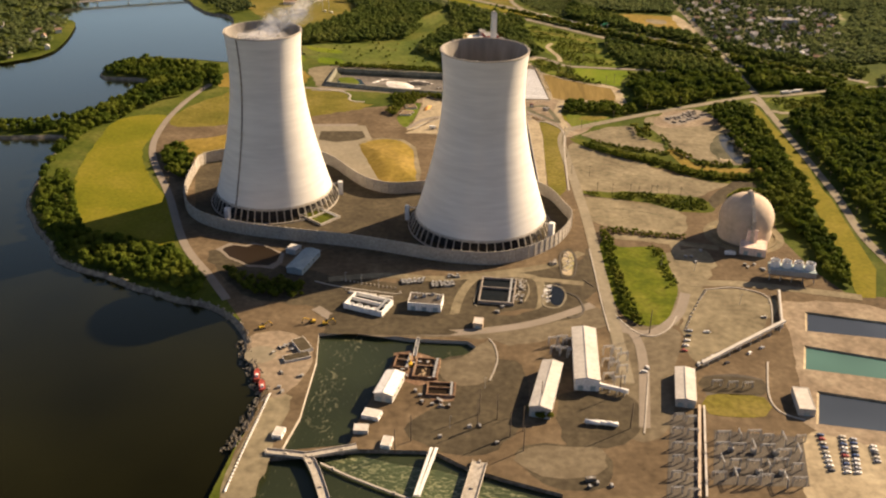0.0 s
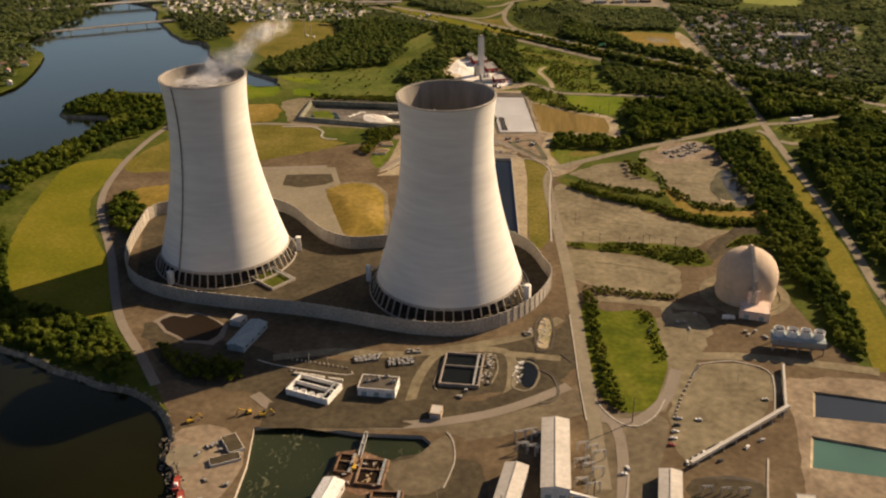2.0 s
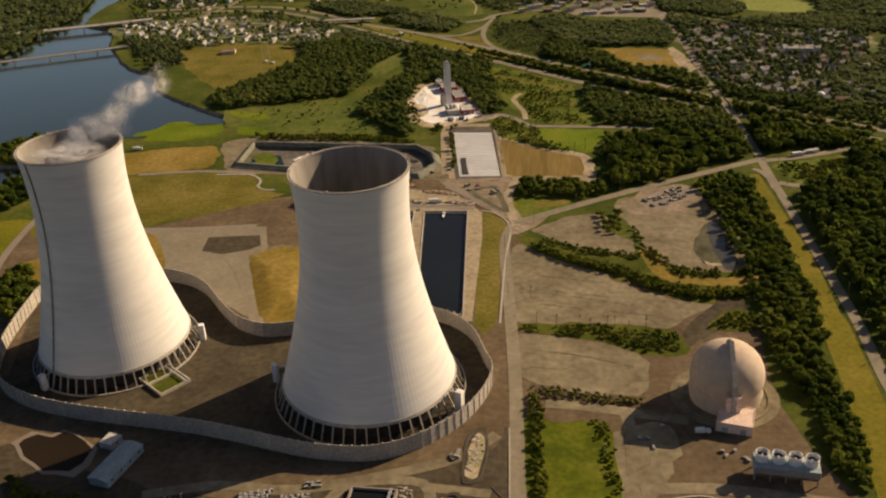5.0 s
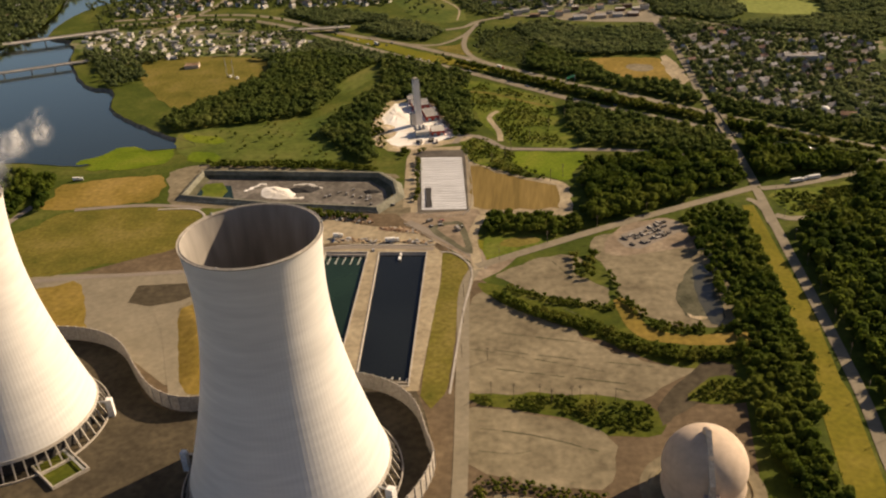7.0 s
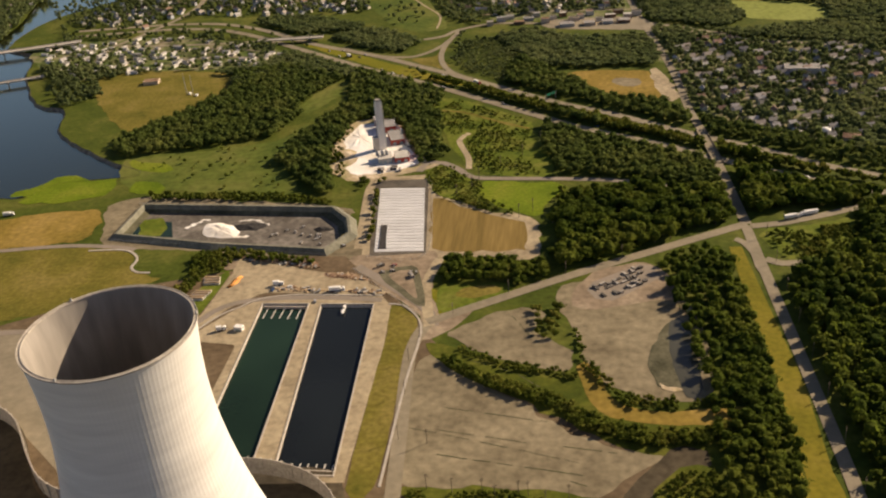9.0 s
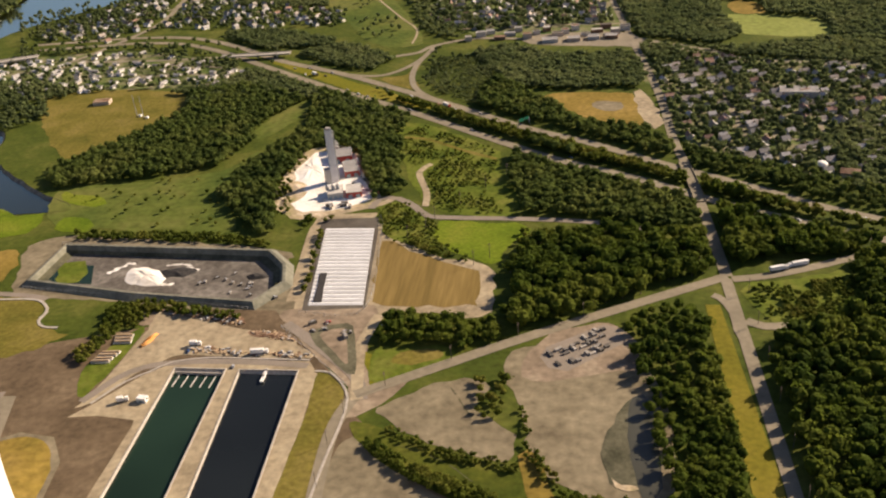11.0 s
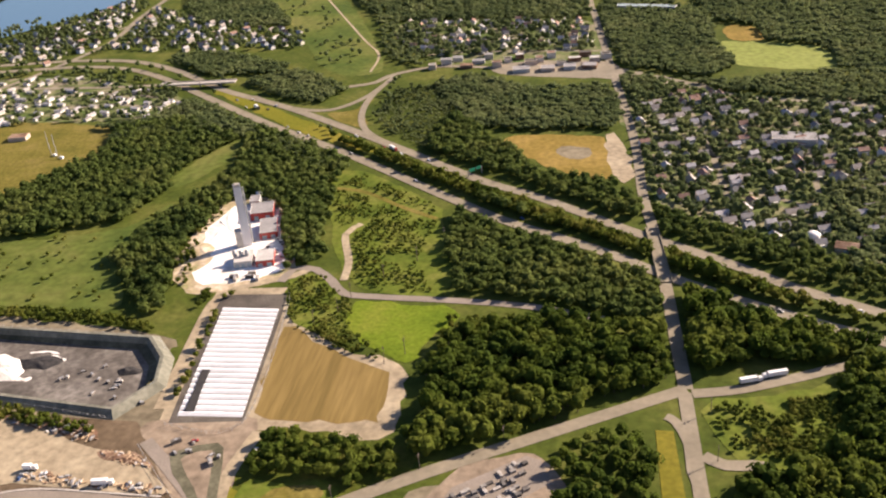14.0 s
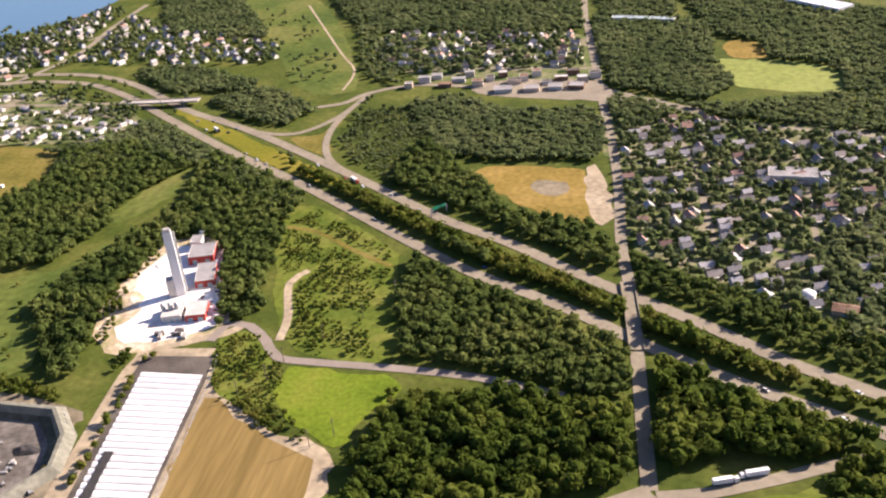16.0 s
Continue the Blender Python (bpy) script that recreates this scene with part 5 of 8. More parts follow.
wood("hedgerow", [(59.4, 1549), (118.8, 1456.8), (94.1, 1410.2), (82.1, 1367.2), (91.3, 1313.5), (117.1, 1277.4), (78.9, 1301.6), (49.1, 1327.6), (-4.4, 1349), (6.7, 1370.3), (68.9, 1333.8), (64, 1382.5), (64.2, 1435)], "bushes beside highway ramps", 8, 1.6, 3.2, FAR, 0.35)
wood("shrubbery", [(71.7, 260.4), (78.8, 261.6), (87.9, 254), (85.9, 247.9), (76.8, 249.6), (71.7, 252.4)], "dark bushes beside a warehouse", 5, 2.2, 3.4)
wood("woodland", [(336.8, 857.9), (342.1, 857.2), (345.9, 695.8), (346, 614.7), (342.8, 582.1), (325.9, 581.4), (325.8, 641.1), (328.9, 707.7)], low=2.6, high=4.4, gap=5.5)
wood("hedgerow", [(-570.4, 1622.7), (-398.6, 1637.2), (-190.8, 1580.5), (-94.2, 1468.1), (-170.3, 1433.6), (-364.1, 1563.8), (-521, 1538.8)], "trees along a highway", 8, 2.4, 4.4, FAR, 0.55)
wood("hedgerow", [(-500.9, 1422), (-439.1, 1424.3), (-363.4, 1391.7), (-348.6, 1341.2), (-354.6, 1288.7), (-384.5, 1245.4)], "trees beside a meadow", 7.5, 2.6, 4.6, FAR, 0.85)
wood("hedgerow", [(-671.2, 1797.2), (-613.7, 1805.1), (-539.8, 1881.3), (-392.7, 1750.1), (-409.7, 1661.7), (-523, 1635.8), (-573.3, 1629.5)], "trees among town streets", 9, 2.2, 4.2, FAR, 0.4)
wood("hedgerow", [(-225, 1085), (-156, 1100), (-90, 1120), (-66, 1160), (-62, 1070), (-36, 1005), (-85, 995), (-150, 1012), (-200, 1020)], "scattered bushes on a marsh", 13, 1.0, 2.6, keep=0.3)
wood("hedgerow", [(0, 1075), (10, 1030), (-8, 1020), (-22, 1070), (-30, 1120), (-12, 1160), (-2, 1150), (-10, 1110)], "young trees at the edge of a lime yard", 6, 1.4, 2.8, keep=0.6)
# far woods
FARW = "far green woodland"
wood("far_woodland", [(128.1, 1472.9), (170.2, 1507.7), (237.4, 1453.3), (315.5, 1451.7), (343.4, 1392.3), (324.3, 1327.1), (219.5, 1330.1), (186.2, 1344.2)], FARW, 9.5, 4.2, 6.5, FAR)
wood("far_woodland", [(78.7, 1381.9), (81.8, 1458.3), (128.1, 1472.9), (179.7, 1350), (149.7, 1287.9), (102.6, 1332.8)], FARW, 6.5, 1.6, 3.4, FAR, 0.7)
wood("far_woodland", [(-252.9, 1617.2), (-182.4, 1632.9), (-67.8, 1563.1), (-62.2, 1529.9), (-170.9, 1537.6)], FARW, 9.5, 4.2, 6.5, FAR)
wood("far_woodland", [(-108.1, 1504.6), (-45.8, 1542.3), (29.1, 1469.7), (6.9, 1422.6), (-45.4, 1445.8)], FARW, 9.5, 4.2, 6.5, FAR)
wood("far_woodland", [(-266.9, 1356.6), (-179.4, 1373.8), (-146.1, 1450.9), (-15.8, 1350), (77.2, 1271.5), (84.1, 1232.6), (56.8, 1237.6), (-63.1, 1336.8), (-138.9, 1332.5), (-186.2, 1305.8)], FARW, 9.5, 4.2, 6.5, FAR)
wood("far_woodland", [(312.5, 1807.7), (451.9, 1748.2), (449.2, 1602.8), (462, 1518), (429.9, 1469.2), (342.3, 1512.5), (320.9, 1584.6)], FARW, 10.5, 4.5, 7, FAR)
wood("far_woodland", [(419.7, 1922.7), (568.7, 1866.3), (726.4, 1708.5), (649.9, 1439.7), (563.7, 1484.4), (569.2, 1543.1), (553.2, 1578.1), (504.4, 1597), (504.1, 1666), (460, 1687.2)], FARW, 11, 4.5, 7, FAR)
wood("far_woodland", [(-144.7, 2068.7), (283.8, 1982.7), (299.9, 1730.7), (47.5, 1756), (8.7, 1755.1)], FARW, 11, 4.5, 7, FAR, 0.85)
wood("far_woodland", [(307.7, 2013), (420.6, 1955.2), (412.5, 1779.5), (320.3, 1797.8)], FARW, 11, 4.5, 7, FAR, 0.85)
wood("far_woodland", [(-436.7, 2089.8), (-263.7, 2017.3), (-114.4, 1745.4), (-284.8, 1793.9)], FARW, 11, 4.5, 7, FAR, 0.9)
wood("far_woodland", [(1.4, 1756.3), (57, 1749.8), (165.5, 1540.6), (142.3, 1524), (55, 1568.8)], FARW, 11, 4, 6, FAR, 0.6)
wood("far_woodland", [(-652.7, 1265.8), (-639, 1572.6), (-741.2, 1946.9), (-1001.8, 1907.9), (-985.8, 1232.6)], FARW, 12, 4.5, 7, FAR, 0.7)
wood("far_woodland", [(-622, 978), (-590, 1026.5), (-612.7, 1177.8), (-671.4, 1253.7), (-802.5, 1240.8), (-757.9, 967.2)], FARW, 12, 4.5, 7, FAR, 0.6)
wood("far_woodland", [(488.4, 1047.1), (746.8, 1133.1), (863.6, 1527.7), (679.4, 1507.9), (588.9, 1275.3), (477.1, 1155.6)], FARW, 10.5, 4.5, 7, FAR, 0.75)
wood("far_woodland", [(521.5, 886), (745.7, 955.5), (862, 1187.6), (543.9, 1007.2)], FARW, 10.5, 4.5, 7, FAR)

# streets and house sites of the towns, then the trees among them
TOWN_EAST = [(326.6, 1436.5), (451.4, 1415.2), (596.8, 1374), (523.9, 1083.5), (453, 1091.4), (387, 1136.4), (357.2, 1176.5), (348.8, 1273.7)]
TOWN_NORTH = [(48.6, 1750.8), (293.4, 1720), (312.4, 1547.5), (195.4, 1553.8), (152.7, 1541.4), (67.9, 1630.3)]
TOWN_WEST = [(-568.7, 1646.3), (-533.5, 1756.6), (-457.4, 1962.5), (-307.1, 1825.2), (-89.4, 1717), (-72, 1639.9), (-216.9, 1640.3), (-359.4, 1668.8), (-427.6, 1588.5)]
TOWN_PARK = [(-555.6, 1515.3), (-358, 1552), (-191.2, 1474.5), (-134.1, 1404.7), (-200.9, 1389.4), (-335.3, 1378.9), (-441.2, 1370.4)]
TOWN_FAR = [(-668.1, 1609.5), (-700.9, 1869.7), (-833, 1850.8), (-825.7, 1449.7), (-675.6, 1466.8)]
for pts in ([(361.4, 1204), (428.4, 1185.6), (490.4, 1145.7)], [(355.4, 1263.4), (435.7, 1251.9), (534.9, 1204.3)], [(350.6, 1319.7), (442, 1318.4), (551.6, 1282)], [(399.5, 1382.5), (408.9, 1306.6), (415.2, 1169.2)], [(494.1, 1365.2), (493.3, 1272.4), (482.7, 1146.2)]):
    ribbon("suburban_street", pts, 5, 0.22, M_ROAD, "narrow suburban street", clear=1.0)
for pts in ([(-450.3, 1708.1), (-404.6, 1768.1), (-363.2, 1848.5)], [(-360.5, 1685.1), (-322.3, 1744.6), (-247.4, 1748), (-111.7, 1689.9)], [(-312.3, 1429.2), (-248.3, 1440.1), (-156.8, 1419.2)], [(-347.9, 1474.3), (-273.1, 1483.4), (-180.7, 1453.5)], [(72.6, 1674.8), (147.1, 1655), (296.2, 1649.4)], [(103.2, 1594.8), (189.5, 1597.5), (308.8, 1586.4)]):
    ribbon("suburban_street", pts, 6, 0.23, M_ROAD, "narrow town street", clear=1.0)
for loop, lb in ((TOWN_EAST, "gardens and drives of a suburb"), (TOWN_NORTH, "gardens and yards of a town"), (TOWN_PARK, "gravel and grass between small homes")):
    sheet("garden_ground", loop, M_SUBURB, lb, 0.13, "ground", 3)
SITES = {}
for key, loop, gap, keep in (("east", TOWN_EAST, 18.5, 0.62), ("north", TOWN_NORTH, 20, 0.8), ("park", TOWN_PARK, 17, 0.75), ("west", TOWN_WEST, 20, 0.8), ("far", TOWN_FAR, 30, 0.6)):
    SITES[key] = scatter(loop, gap, keep)
ALL_SITES = np.concatenate(list(SITES.values()))
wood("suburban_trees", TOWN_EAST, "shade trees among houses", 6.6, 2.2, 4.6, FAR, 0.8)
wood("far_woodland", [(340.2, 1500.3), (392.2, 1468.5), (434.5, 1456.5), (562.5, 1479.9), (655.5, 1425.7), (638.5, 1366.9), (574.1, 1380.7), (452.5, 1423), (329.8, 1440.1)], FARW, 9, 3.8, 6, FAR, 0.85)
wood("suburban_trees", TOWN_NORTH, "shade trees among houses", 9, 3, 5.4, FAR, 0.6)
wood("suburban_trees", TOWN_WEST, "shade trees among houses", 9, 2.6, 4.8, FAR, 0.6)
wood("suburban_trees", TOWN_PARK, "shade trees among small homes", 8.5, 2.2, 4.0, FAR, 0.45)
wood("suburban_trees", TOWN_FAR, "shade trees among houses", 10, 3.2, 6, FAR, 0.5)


# single trees
def shape_mesh(name, s):
    n = len(s)
    return mesh_of(name, s.reshape(-1, 3), [(4 * i, 4 * i + 1, 4 * i + 2, 4 * i + 3) for i in range(n)], M_LEAF)


def trunk_mesh():
    """A tapered trunk with four limbs, one unit of crown radius tall."""
    verts, faces = [], []

    def limb(a, b, r0, r1):
        k = len(verts)
        d = (Vector(b) - Vector(a)).normalized()
        u = d.cross(Vector((0.3, 0.8, 0.1))).normalized()
        w = d.cross(u)
        for p, r in ((a, r0), (b, r1)):
            for i in range(6):
                t = i * math.pi / 3
                verts.append(tuple(Vector(p) + u * math.cos(t) * r + w * math.sin(t) * r))
        faces.extend((k + i, k + (i + 1) % 6, k + 6 + (i + 1) % 6, k + 6 + i) for i in range(6))
    limb((0, 0, 0), (0.02, 0.01, 1.3), 0.07, 0.03)
    for i in range(4):
        t = i * 1.6 + 0.3
        limb((0, 0, 0.5 + 0.12 * i), (0.5 * math.cos(t), 0.5 * math.sin(t), 1.0 + 0.15 * i), 0.035, 0.012)
    return mesh_of("trunk", verts, faces, M_TRUNK)


CROWNS = [shape_mesh("crown", s) for s in NEAR]
TRUNK = trunk_mesh()
LONE.sort(key=lambda p: p[1] - 0.3 * p[0])
if len(LONE) > 290:
    tagged(new("woodland", tree_mesh("woodland", [p[:2] for p in LONE[290:]], 3.7, 6.0, NEAR)), DW, "woodland", "", "stuff")
for x, y, low, high in LONE[:290]:
    r = RNG.uniform(low, high)
    t = thing("tree", "broadleaf tree with a dense dark green crown", "tree", "trees of the wood by the road", at=(x, y, 0), turn=RNG.uniform(-1.6, 349.8))
    k = int(RNG.integers(8))
    part("trunk", TRUNK, t, "", Matrix.Diagonal((r, r, r, 1)))
    part("crown", CROWNS[k], t, "", Matrix.Translation((0, 0, 0.25 * r)) @ Matrix.Diagonal((r, r, r * RNG.uniform(0.85, 1.25), 1)))

# ---- dome and its machinery ----
dome = thing("storage_dome", "tan domed storage silo on a round base", "dome", at=(261.9, 523.6, 0))
part("shell", lathe("shell", [(22, 0), (23, 6)] + [(23 * math.cos(a), 18 + 22 * math.sin(a)) for a in [radians(-20 + 109 * i / 24) for i in range(25)]], 64, M_TAN), dome)
part("ring", lathe("ring", [(29, 0), (28.8, 1.0), (26.5, 1.0), (26.3, 0.3)], 48, M_LOT, False), dome, "low concrete ring wall")
part("cap", lathe("cap", [(2.6, 39.4), (2.6, 42), (1.2, 43.5), (0.1, 43.5)], 16, M_TAN), dome)
part("chute", mesh_of("chute", [(-1.6, -27, 3), (1.6, -27, 3), (1.6, -23, 3), (-1.6, -23, 3), (-1.4, -3, 44), (1.4, -3, 44), (1.4, -1, 42), (-1.4, -1, 42), (-1.5, -26, 26), (1.5, -26, 26), (1.5, -20, 26), (-1.5, -20, 26)],
     [(0, 1, 9, 8), (1, 2, 10, 9), (2, 3, 11, 10), (3, 0, 8, 11), (8, 9, 5, 4), (9, 10, 6, 5), (10, 11, 7, 6), (11, 8, 4, 7), (4, 5, 6, 7)], M_CONC), dome, "enclosed conveyor up the dome")

M_RED = mat("red_siding", [(0.30, 0.045, 0.03), (0.40, 0.07, 0.05)], 0.3)
M_ROOF = mat("pale_roof", [(0.46, 0.43, 0.38), (0.58, 0.55, 0.49)], 0.1, fine=0.6, contrast=0.12)
M_GREYROOF = mat("grey_roof", [(0.20, 0.19, 0.18), (0.30, 0.285, 0.265)], 0.1, fine=0.6, contrast=0.15)
M_SIDING = mat("grey_siding", [(0.40, 0.38, 0.34), (0.50, 0.48, 0.43)], 0.2)
M_PINK = mat("pink_primer", [(0.66, 0.50, 0.40), (0.76, 0.60, 0.50)], 0.3)
M_TEALSIDE = mat("blue_grey_siding", [(0.26, 0.32, 0.32), (0.34, 0.40, 0.40)], 0.2)
M_YELLOW = mat("yellow_machine_paint", [(0.55, 0.33, 0.03), (0.68, 0.42, 0.05)], 0.5)
M_RUBBER = mat("tyre_rubber", [(0.015, 0.015, 0.015), (0.03, 0.03, 0.03)], 1.0)
M_GLASS = mat("dark_window_glass", [(0.02, 0.025, 0.03), (0.04, 0.045, 0.05)], 0.3, rough=0.15, spec=0.6)
M_WOOD = mat("stacked_timber", [(0.35, 0.25, 0.14), (0.50, 0.38, 0.24)], 0.4)
M_ORANGE = mat("orange_pipe", [(0.55, 0.25, 0.06), (0.65, 0.32, 0.09)], 0.4)


def footprint(a, b, c):
    """Centre, length, depth and turn of a rectangle with the edge a to b and the corner c beyond b."""
    a, b, c = Vector(a), Vector(b), Vector(c)
    u = (b - a).normalized()
    n = Vector((-u.y, u.x))
    depth = (c - b).dot(n)
    mid = (a + b) / 2 + n * depth / 2
    return mid, (b - a).length, abs(depth), math.degrees(math.atan2(u.y, u.x))


def building(name, corners, height, label, category="building", wall=None, roof=None, gable=0.0, along=False, doors=2, group=""):
    """A building on the plan's corners: walls, a roof with eaves, doors and windows. along: the ridge follows the first edge."""
    mid, w, d, turn = footprint(*corners)
    wall, roof = wall or M_SIDING, roof or M_ROOF
    t = thing(name, label, category, group, at=(mid.x, mid.y, 0.1), turn=turn)
    if gable and not along:
        v = [(-w / 2, -d / 2, 0), (w / 2, -d / 2, 0), (w / 2, d / 2, 0), (-w / 2, d / 2, 0), (-w / 2, -d / 2, height), (w / 2, -d / 2, height), (w / 2, d / 2, height), (-w / 2, d / 2, height), (0, -d / 2, height + gable), (0, d / 2, height + gable)]
        body = part("wall", mesh_of("wall", v, [(0, 1, 5, 8, 4), (2, 3, 7, 9, 6), (1, 2, 6, 5), (3, 0, 4, 7)], wall), t)
        e, th = 0.5, 0.3
        sl = gable / (w / 2)
        r = []
        for y in (-d / 2 - e, d / 2 + e):
            r += [(-w / 2 - e, y, height - sl * e), (0, y, height + gable), (w / 2 + e, y, height - sl * e), (-w / 2 - e, y, height - sl * e + th), (0, y, height + gable + th), (w / 2 + e, y, height - sl * e + th)]
        part("roof", mesh_of("roof", r, [(3, 4, 10, 9), (4, 5, 11, 10), (0, 6, 7, 1), (1, 7, 8, 2), (0, 1, 4, 3), (1, 2, 5, 4), (6, 9, 10, 7), (7, 10, 11, 8), (0, 3, 9, 6), (2, 8, 11, 5)], roof), t)
        part("ridge", box_mesh("ridge", 0.8, d, 0.3, roof), t, "", pose(0, 0, height + gable + th - 0.05))
    elif gable:
        v = [(-w / 2, -d / 2, 0), (w / 2, -d / 2, 0), (w / 2, d / 2, 0), (-w / 2, d / 2, 0), (-w / 2, -d / 2, height), (w / 2, -d / 2, height), (w / 2, d / 2, height), (-w / 2, d / 2, height), (-w / 2, 0, height + gable), (w / 2, 0, height + gable)]
        body = part("wall", mesh_of("wall", v, [(0, 1, 5, 4), (2, 3, 7, 6), (1, 2, 6, 9, 5), (3, 0, 4, 8, 7)], wall), t)
        e, th = 0.5, 0.3
        sl = gable / (d / 2)
        r = []
        for x in (-w / 2 - e, w / 2 + e):
            r += [(x, -d / 2 - e, height - sl * e), (x, 0, height + gable), (x, d / 2 + e, height - sl * e), (x, -d / 2 - e, height - sl * e + th), (x, 0, height + gable + th), (x, d / 2 + e, height - sl * e + th)]
        part("roof", mesh_of("roof", r, [(3, 9, 10, 4), (4, 10, 11, 5), (0, 1, 7, 6), (1, 2, 8, 7), (0, 3, 4, 1), (1, 4, 5, 2), (6, 7, 10, 9), (7, 8, 11, 10), (0, 6, 9, 3), (2, 5, 11, 8)], roof), t)
    else:
        body = part("wall", box_mesh("wall", w, d, height, wall), t)
        part("roof", box_mesh("roof", w - 0.8, d - 0.8, 0.25, roof), t, "", pose(0, 0, height))
        for sx, sy, px, py in ((w, 0.4, 0, d / 2 - .2), (w, 0.4, 0, -d / 2 + .2), (0.4, d - .8, w / 2 - .2, 0), (0.4, d - .8, -w / 2 + .2, 0)):
            part("parapet", box_mesh("parapet", sx, sy, min(0.9, height * 0.09), M_SIDING if wall is M_RED else wall), t, "", pose(px, py, height))
    for i in range(doors):
        x = (i + 0.5) / doors * w - w / 2
        part("door", box_mesh("door", min(3.6, w / doors * 0.6), 0.12, min(4, height * 0.6), M_TEALSIDE), body, "grey roller door", pose(x, -d / 2 - 0.07, 0))
    n = max(1, int(d / 7))
    for i in range(n):
        y = (i + 0.5) / n * d - d / 2
        part("window", box_mesh("window", 0.1, 1.6, 1.3, M_GLASS), body, "", pose(w / 2 + 0.06, y, height * 0.5))
    return t


building("warehouse", [(100, 284.4), (116.2, 283.9), (127.2, 346.7)], 9, "long white metal warehouse with a low gable roof", gable=1.6, wall=M_WHITE, roof=M_ROOF, group="warehouses")
building("warehouse", [(69.7, 254.4), (82.9, 251.8), (92.8, 303.2)], 8, "long pale metal warehouse beside steel frames", gable=1.6, wall=M_SIDING, roof=M_ROOF, group="warehouses")
building("storehouse", [(164, 271.4), (176.3, 269.7), (183.5, 305.2)], 6, "small white roofed storehouse", gable=1.2, wall=M_SIDING, roof=M_ROOF)
building("screen_house", [(-29.9, 263.7), (-17.8, 261.2), (-15, 287.2)], 6, "white roofed screen house on the canal bank", gable=1.6, wall=M_SIDING, roof=M_WHITE)
building("control_building", [(-19, 377.3), (6.2, 375.3), (10.1, 390.6)], 6, "white control building with a dark flat roof", wall=M_WHITE, roof=M_DARKFLOOR, doors=3)
building("machine_shed", [(-121.1, 427), (-108, 423.6), (-105.6, 459.1)], 5, "blue grey shed with a curved roof", gable=1.4, wall=M_TEALSIDE, roof=M_TEALSIDE)
building("pump_hut", [(-128.6, 460), (-119.6, 457.4), (-120.8, 468.5)], 4, "small pale pump hut", wall=M_SIDING, doors=1)
building("gate_hut", [(30.7, 355.1), (37.8, 354.4), (37.7, 363.5)], 4, "small cream hut by the plant road", wall=M_TAN, doors=1)
building("dock_shed", [(-35.7, 244.6), (-24.7, 242.1), (-23.7, 250)], 2.6, "small white shed on the dock", wall=M_WHITE, doors=1)
building("dock_shed", [(-38.6, 228.7), (-29.6, 229), (-29.6, 235.9)], 2.6, "pale shed beside the canal", wall=M_SIDING, doors=1)
building("dock_shed", [(-20.4, 216.4), (-14.4, 215.6), (-13.5, 224.6)], 2.6, "white shed above the channel", wall=M_WHITE, doors=1)
building("dock_shed", [(-87.3, 220.9), (-81.3, 220.1), (-82.4, 228.9)], 2.6, "white hut on the quay", wall=M_WHITE, doors=1)
building("pond_house", [(240.8, 267.5), (251.1, 266.8), (259.5, 290.2)], 5, "grey pump house beside a settling pond", wall=M_SIDING, doors=1)
building("transfer_house", [(250.5, 488), (271.3, 482.6), (276.5, 501.4)], 6.5, "pink primed conveyor transfer house", wall=M_PINK, roof=M_PINK, doors=2)
building("transfer_tower", [(257.8, 497.6), (266.1, 496.9), (268.2, 506.3)], 17, "slim pink conveyor tower against the dome", wall=M_PINK, roof=M_PINK, doors=1)
building("mill", [(43.5, 1103.5), (56.9, 1107.7), (47.1, 1133.5)], 5.5, "red sided mill building with a pale roof", wall=M_RED, roof=M_GREYROOF, doors=2)
building("mill", [(24.2, 1136.9), (42.8, 1141.6), (35.2, 1162.2)], 6.5, "red sided mill building behind the silo", wall=M_RED, roof=M_GREYROOF, doors=2)
building("mill", [(15.4, 1161.6), (23.7, 1163.4), (19.3, 1175.7)], 6, "small pale mill building", wall=M_SIDING, roof=M_GREYROOF, doors=1)
building("lime_store", [(54.6, 1058.7), (68.1, 1061.9), (60.5, 1079.4)], 5, "pale roofed lime store with red walls", wall=M_RED, roof=M_SIDING, doors=2)
building("hopper_shed", [(38, 1056.4), (51.5, 1059.5), (43.9, 1077)], 5, "grey hopper shed with truck bays", wall=M_SIDING, doors=3)
building("far_store", [(333, 1764), (410.4, 1745), (413, 1757)], 7, "long teal roofed store far off", wall=M_SIDING, roof=M_TEALSIDE, doors=0)
building("far_store", [(551.5, 1822.6), (605.6, 1761.4), (612.3, 1797.1)], 8, "long white warehouse far beyond the woods", wall=M_WHITE, roof=M_WHITE, doors=0)
building("far_store", [(464.4, 1280.9), (502.3, 1276.5), (504.4, 1295.5)], 6, "flat roofed school building among trees", wall=M_SIDING, roof=M_GREYROOF, doors=0)
for k, (c, wm) in enumerate((([(214.2, 1508.2), (233.5, 1510.4), (232.3, 1524.3)], M_SIDING), ([(245.4, 1510.6), (261.6, 1511.3), (261.5, 1524.3)], M_TAN), ([(271.4, 1514.5), (285.5, 1515), (284.3, 1528)], M_SIDING), ([(292, 1516.8), (308.4, 1515.4), (307.1, 1529.4)], M_RUST))):
    building("shop", c, 4, "flat roofed shop by a parking lot", wall=wm, roof=M_GREYROOF, doors=0, group="roadside shops")
rp = random.Random(31)
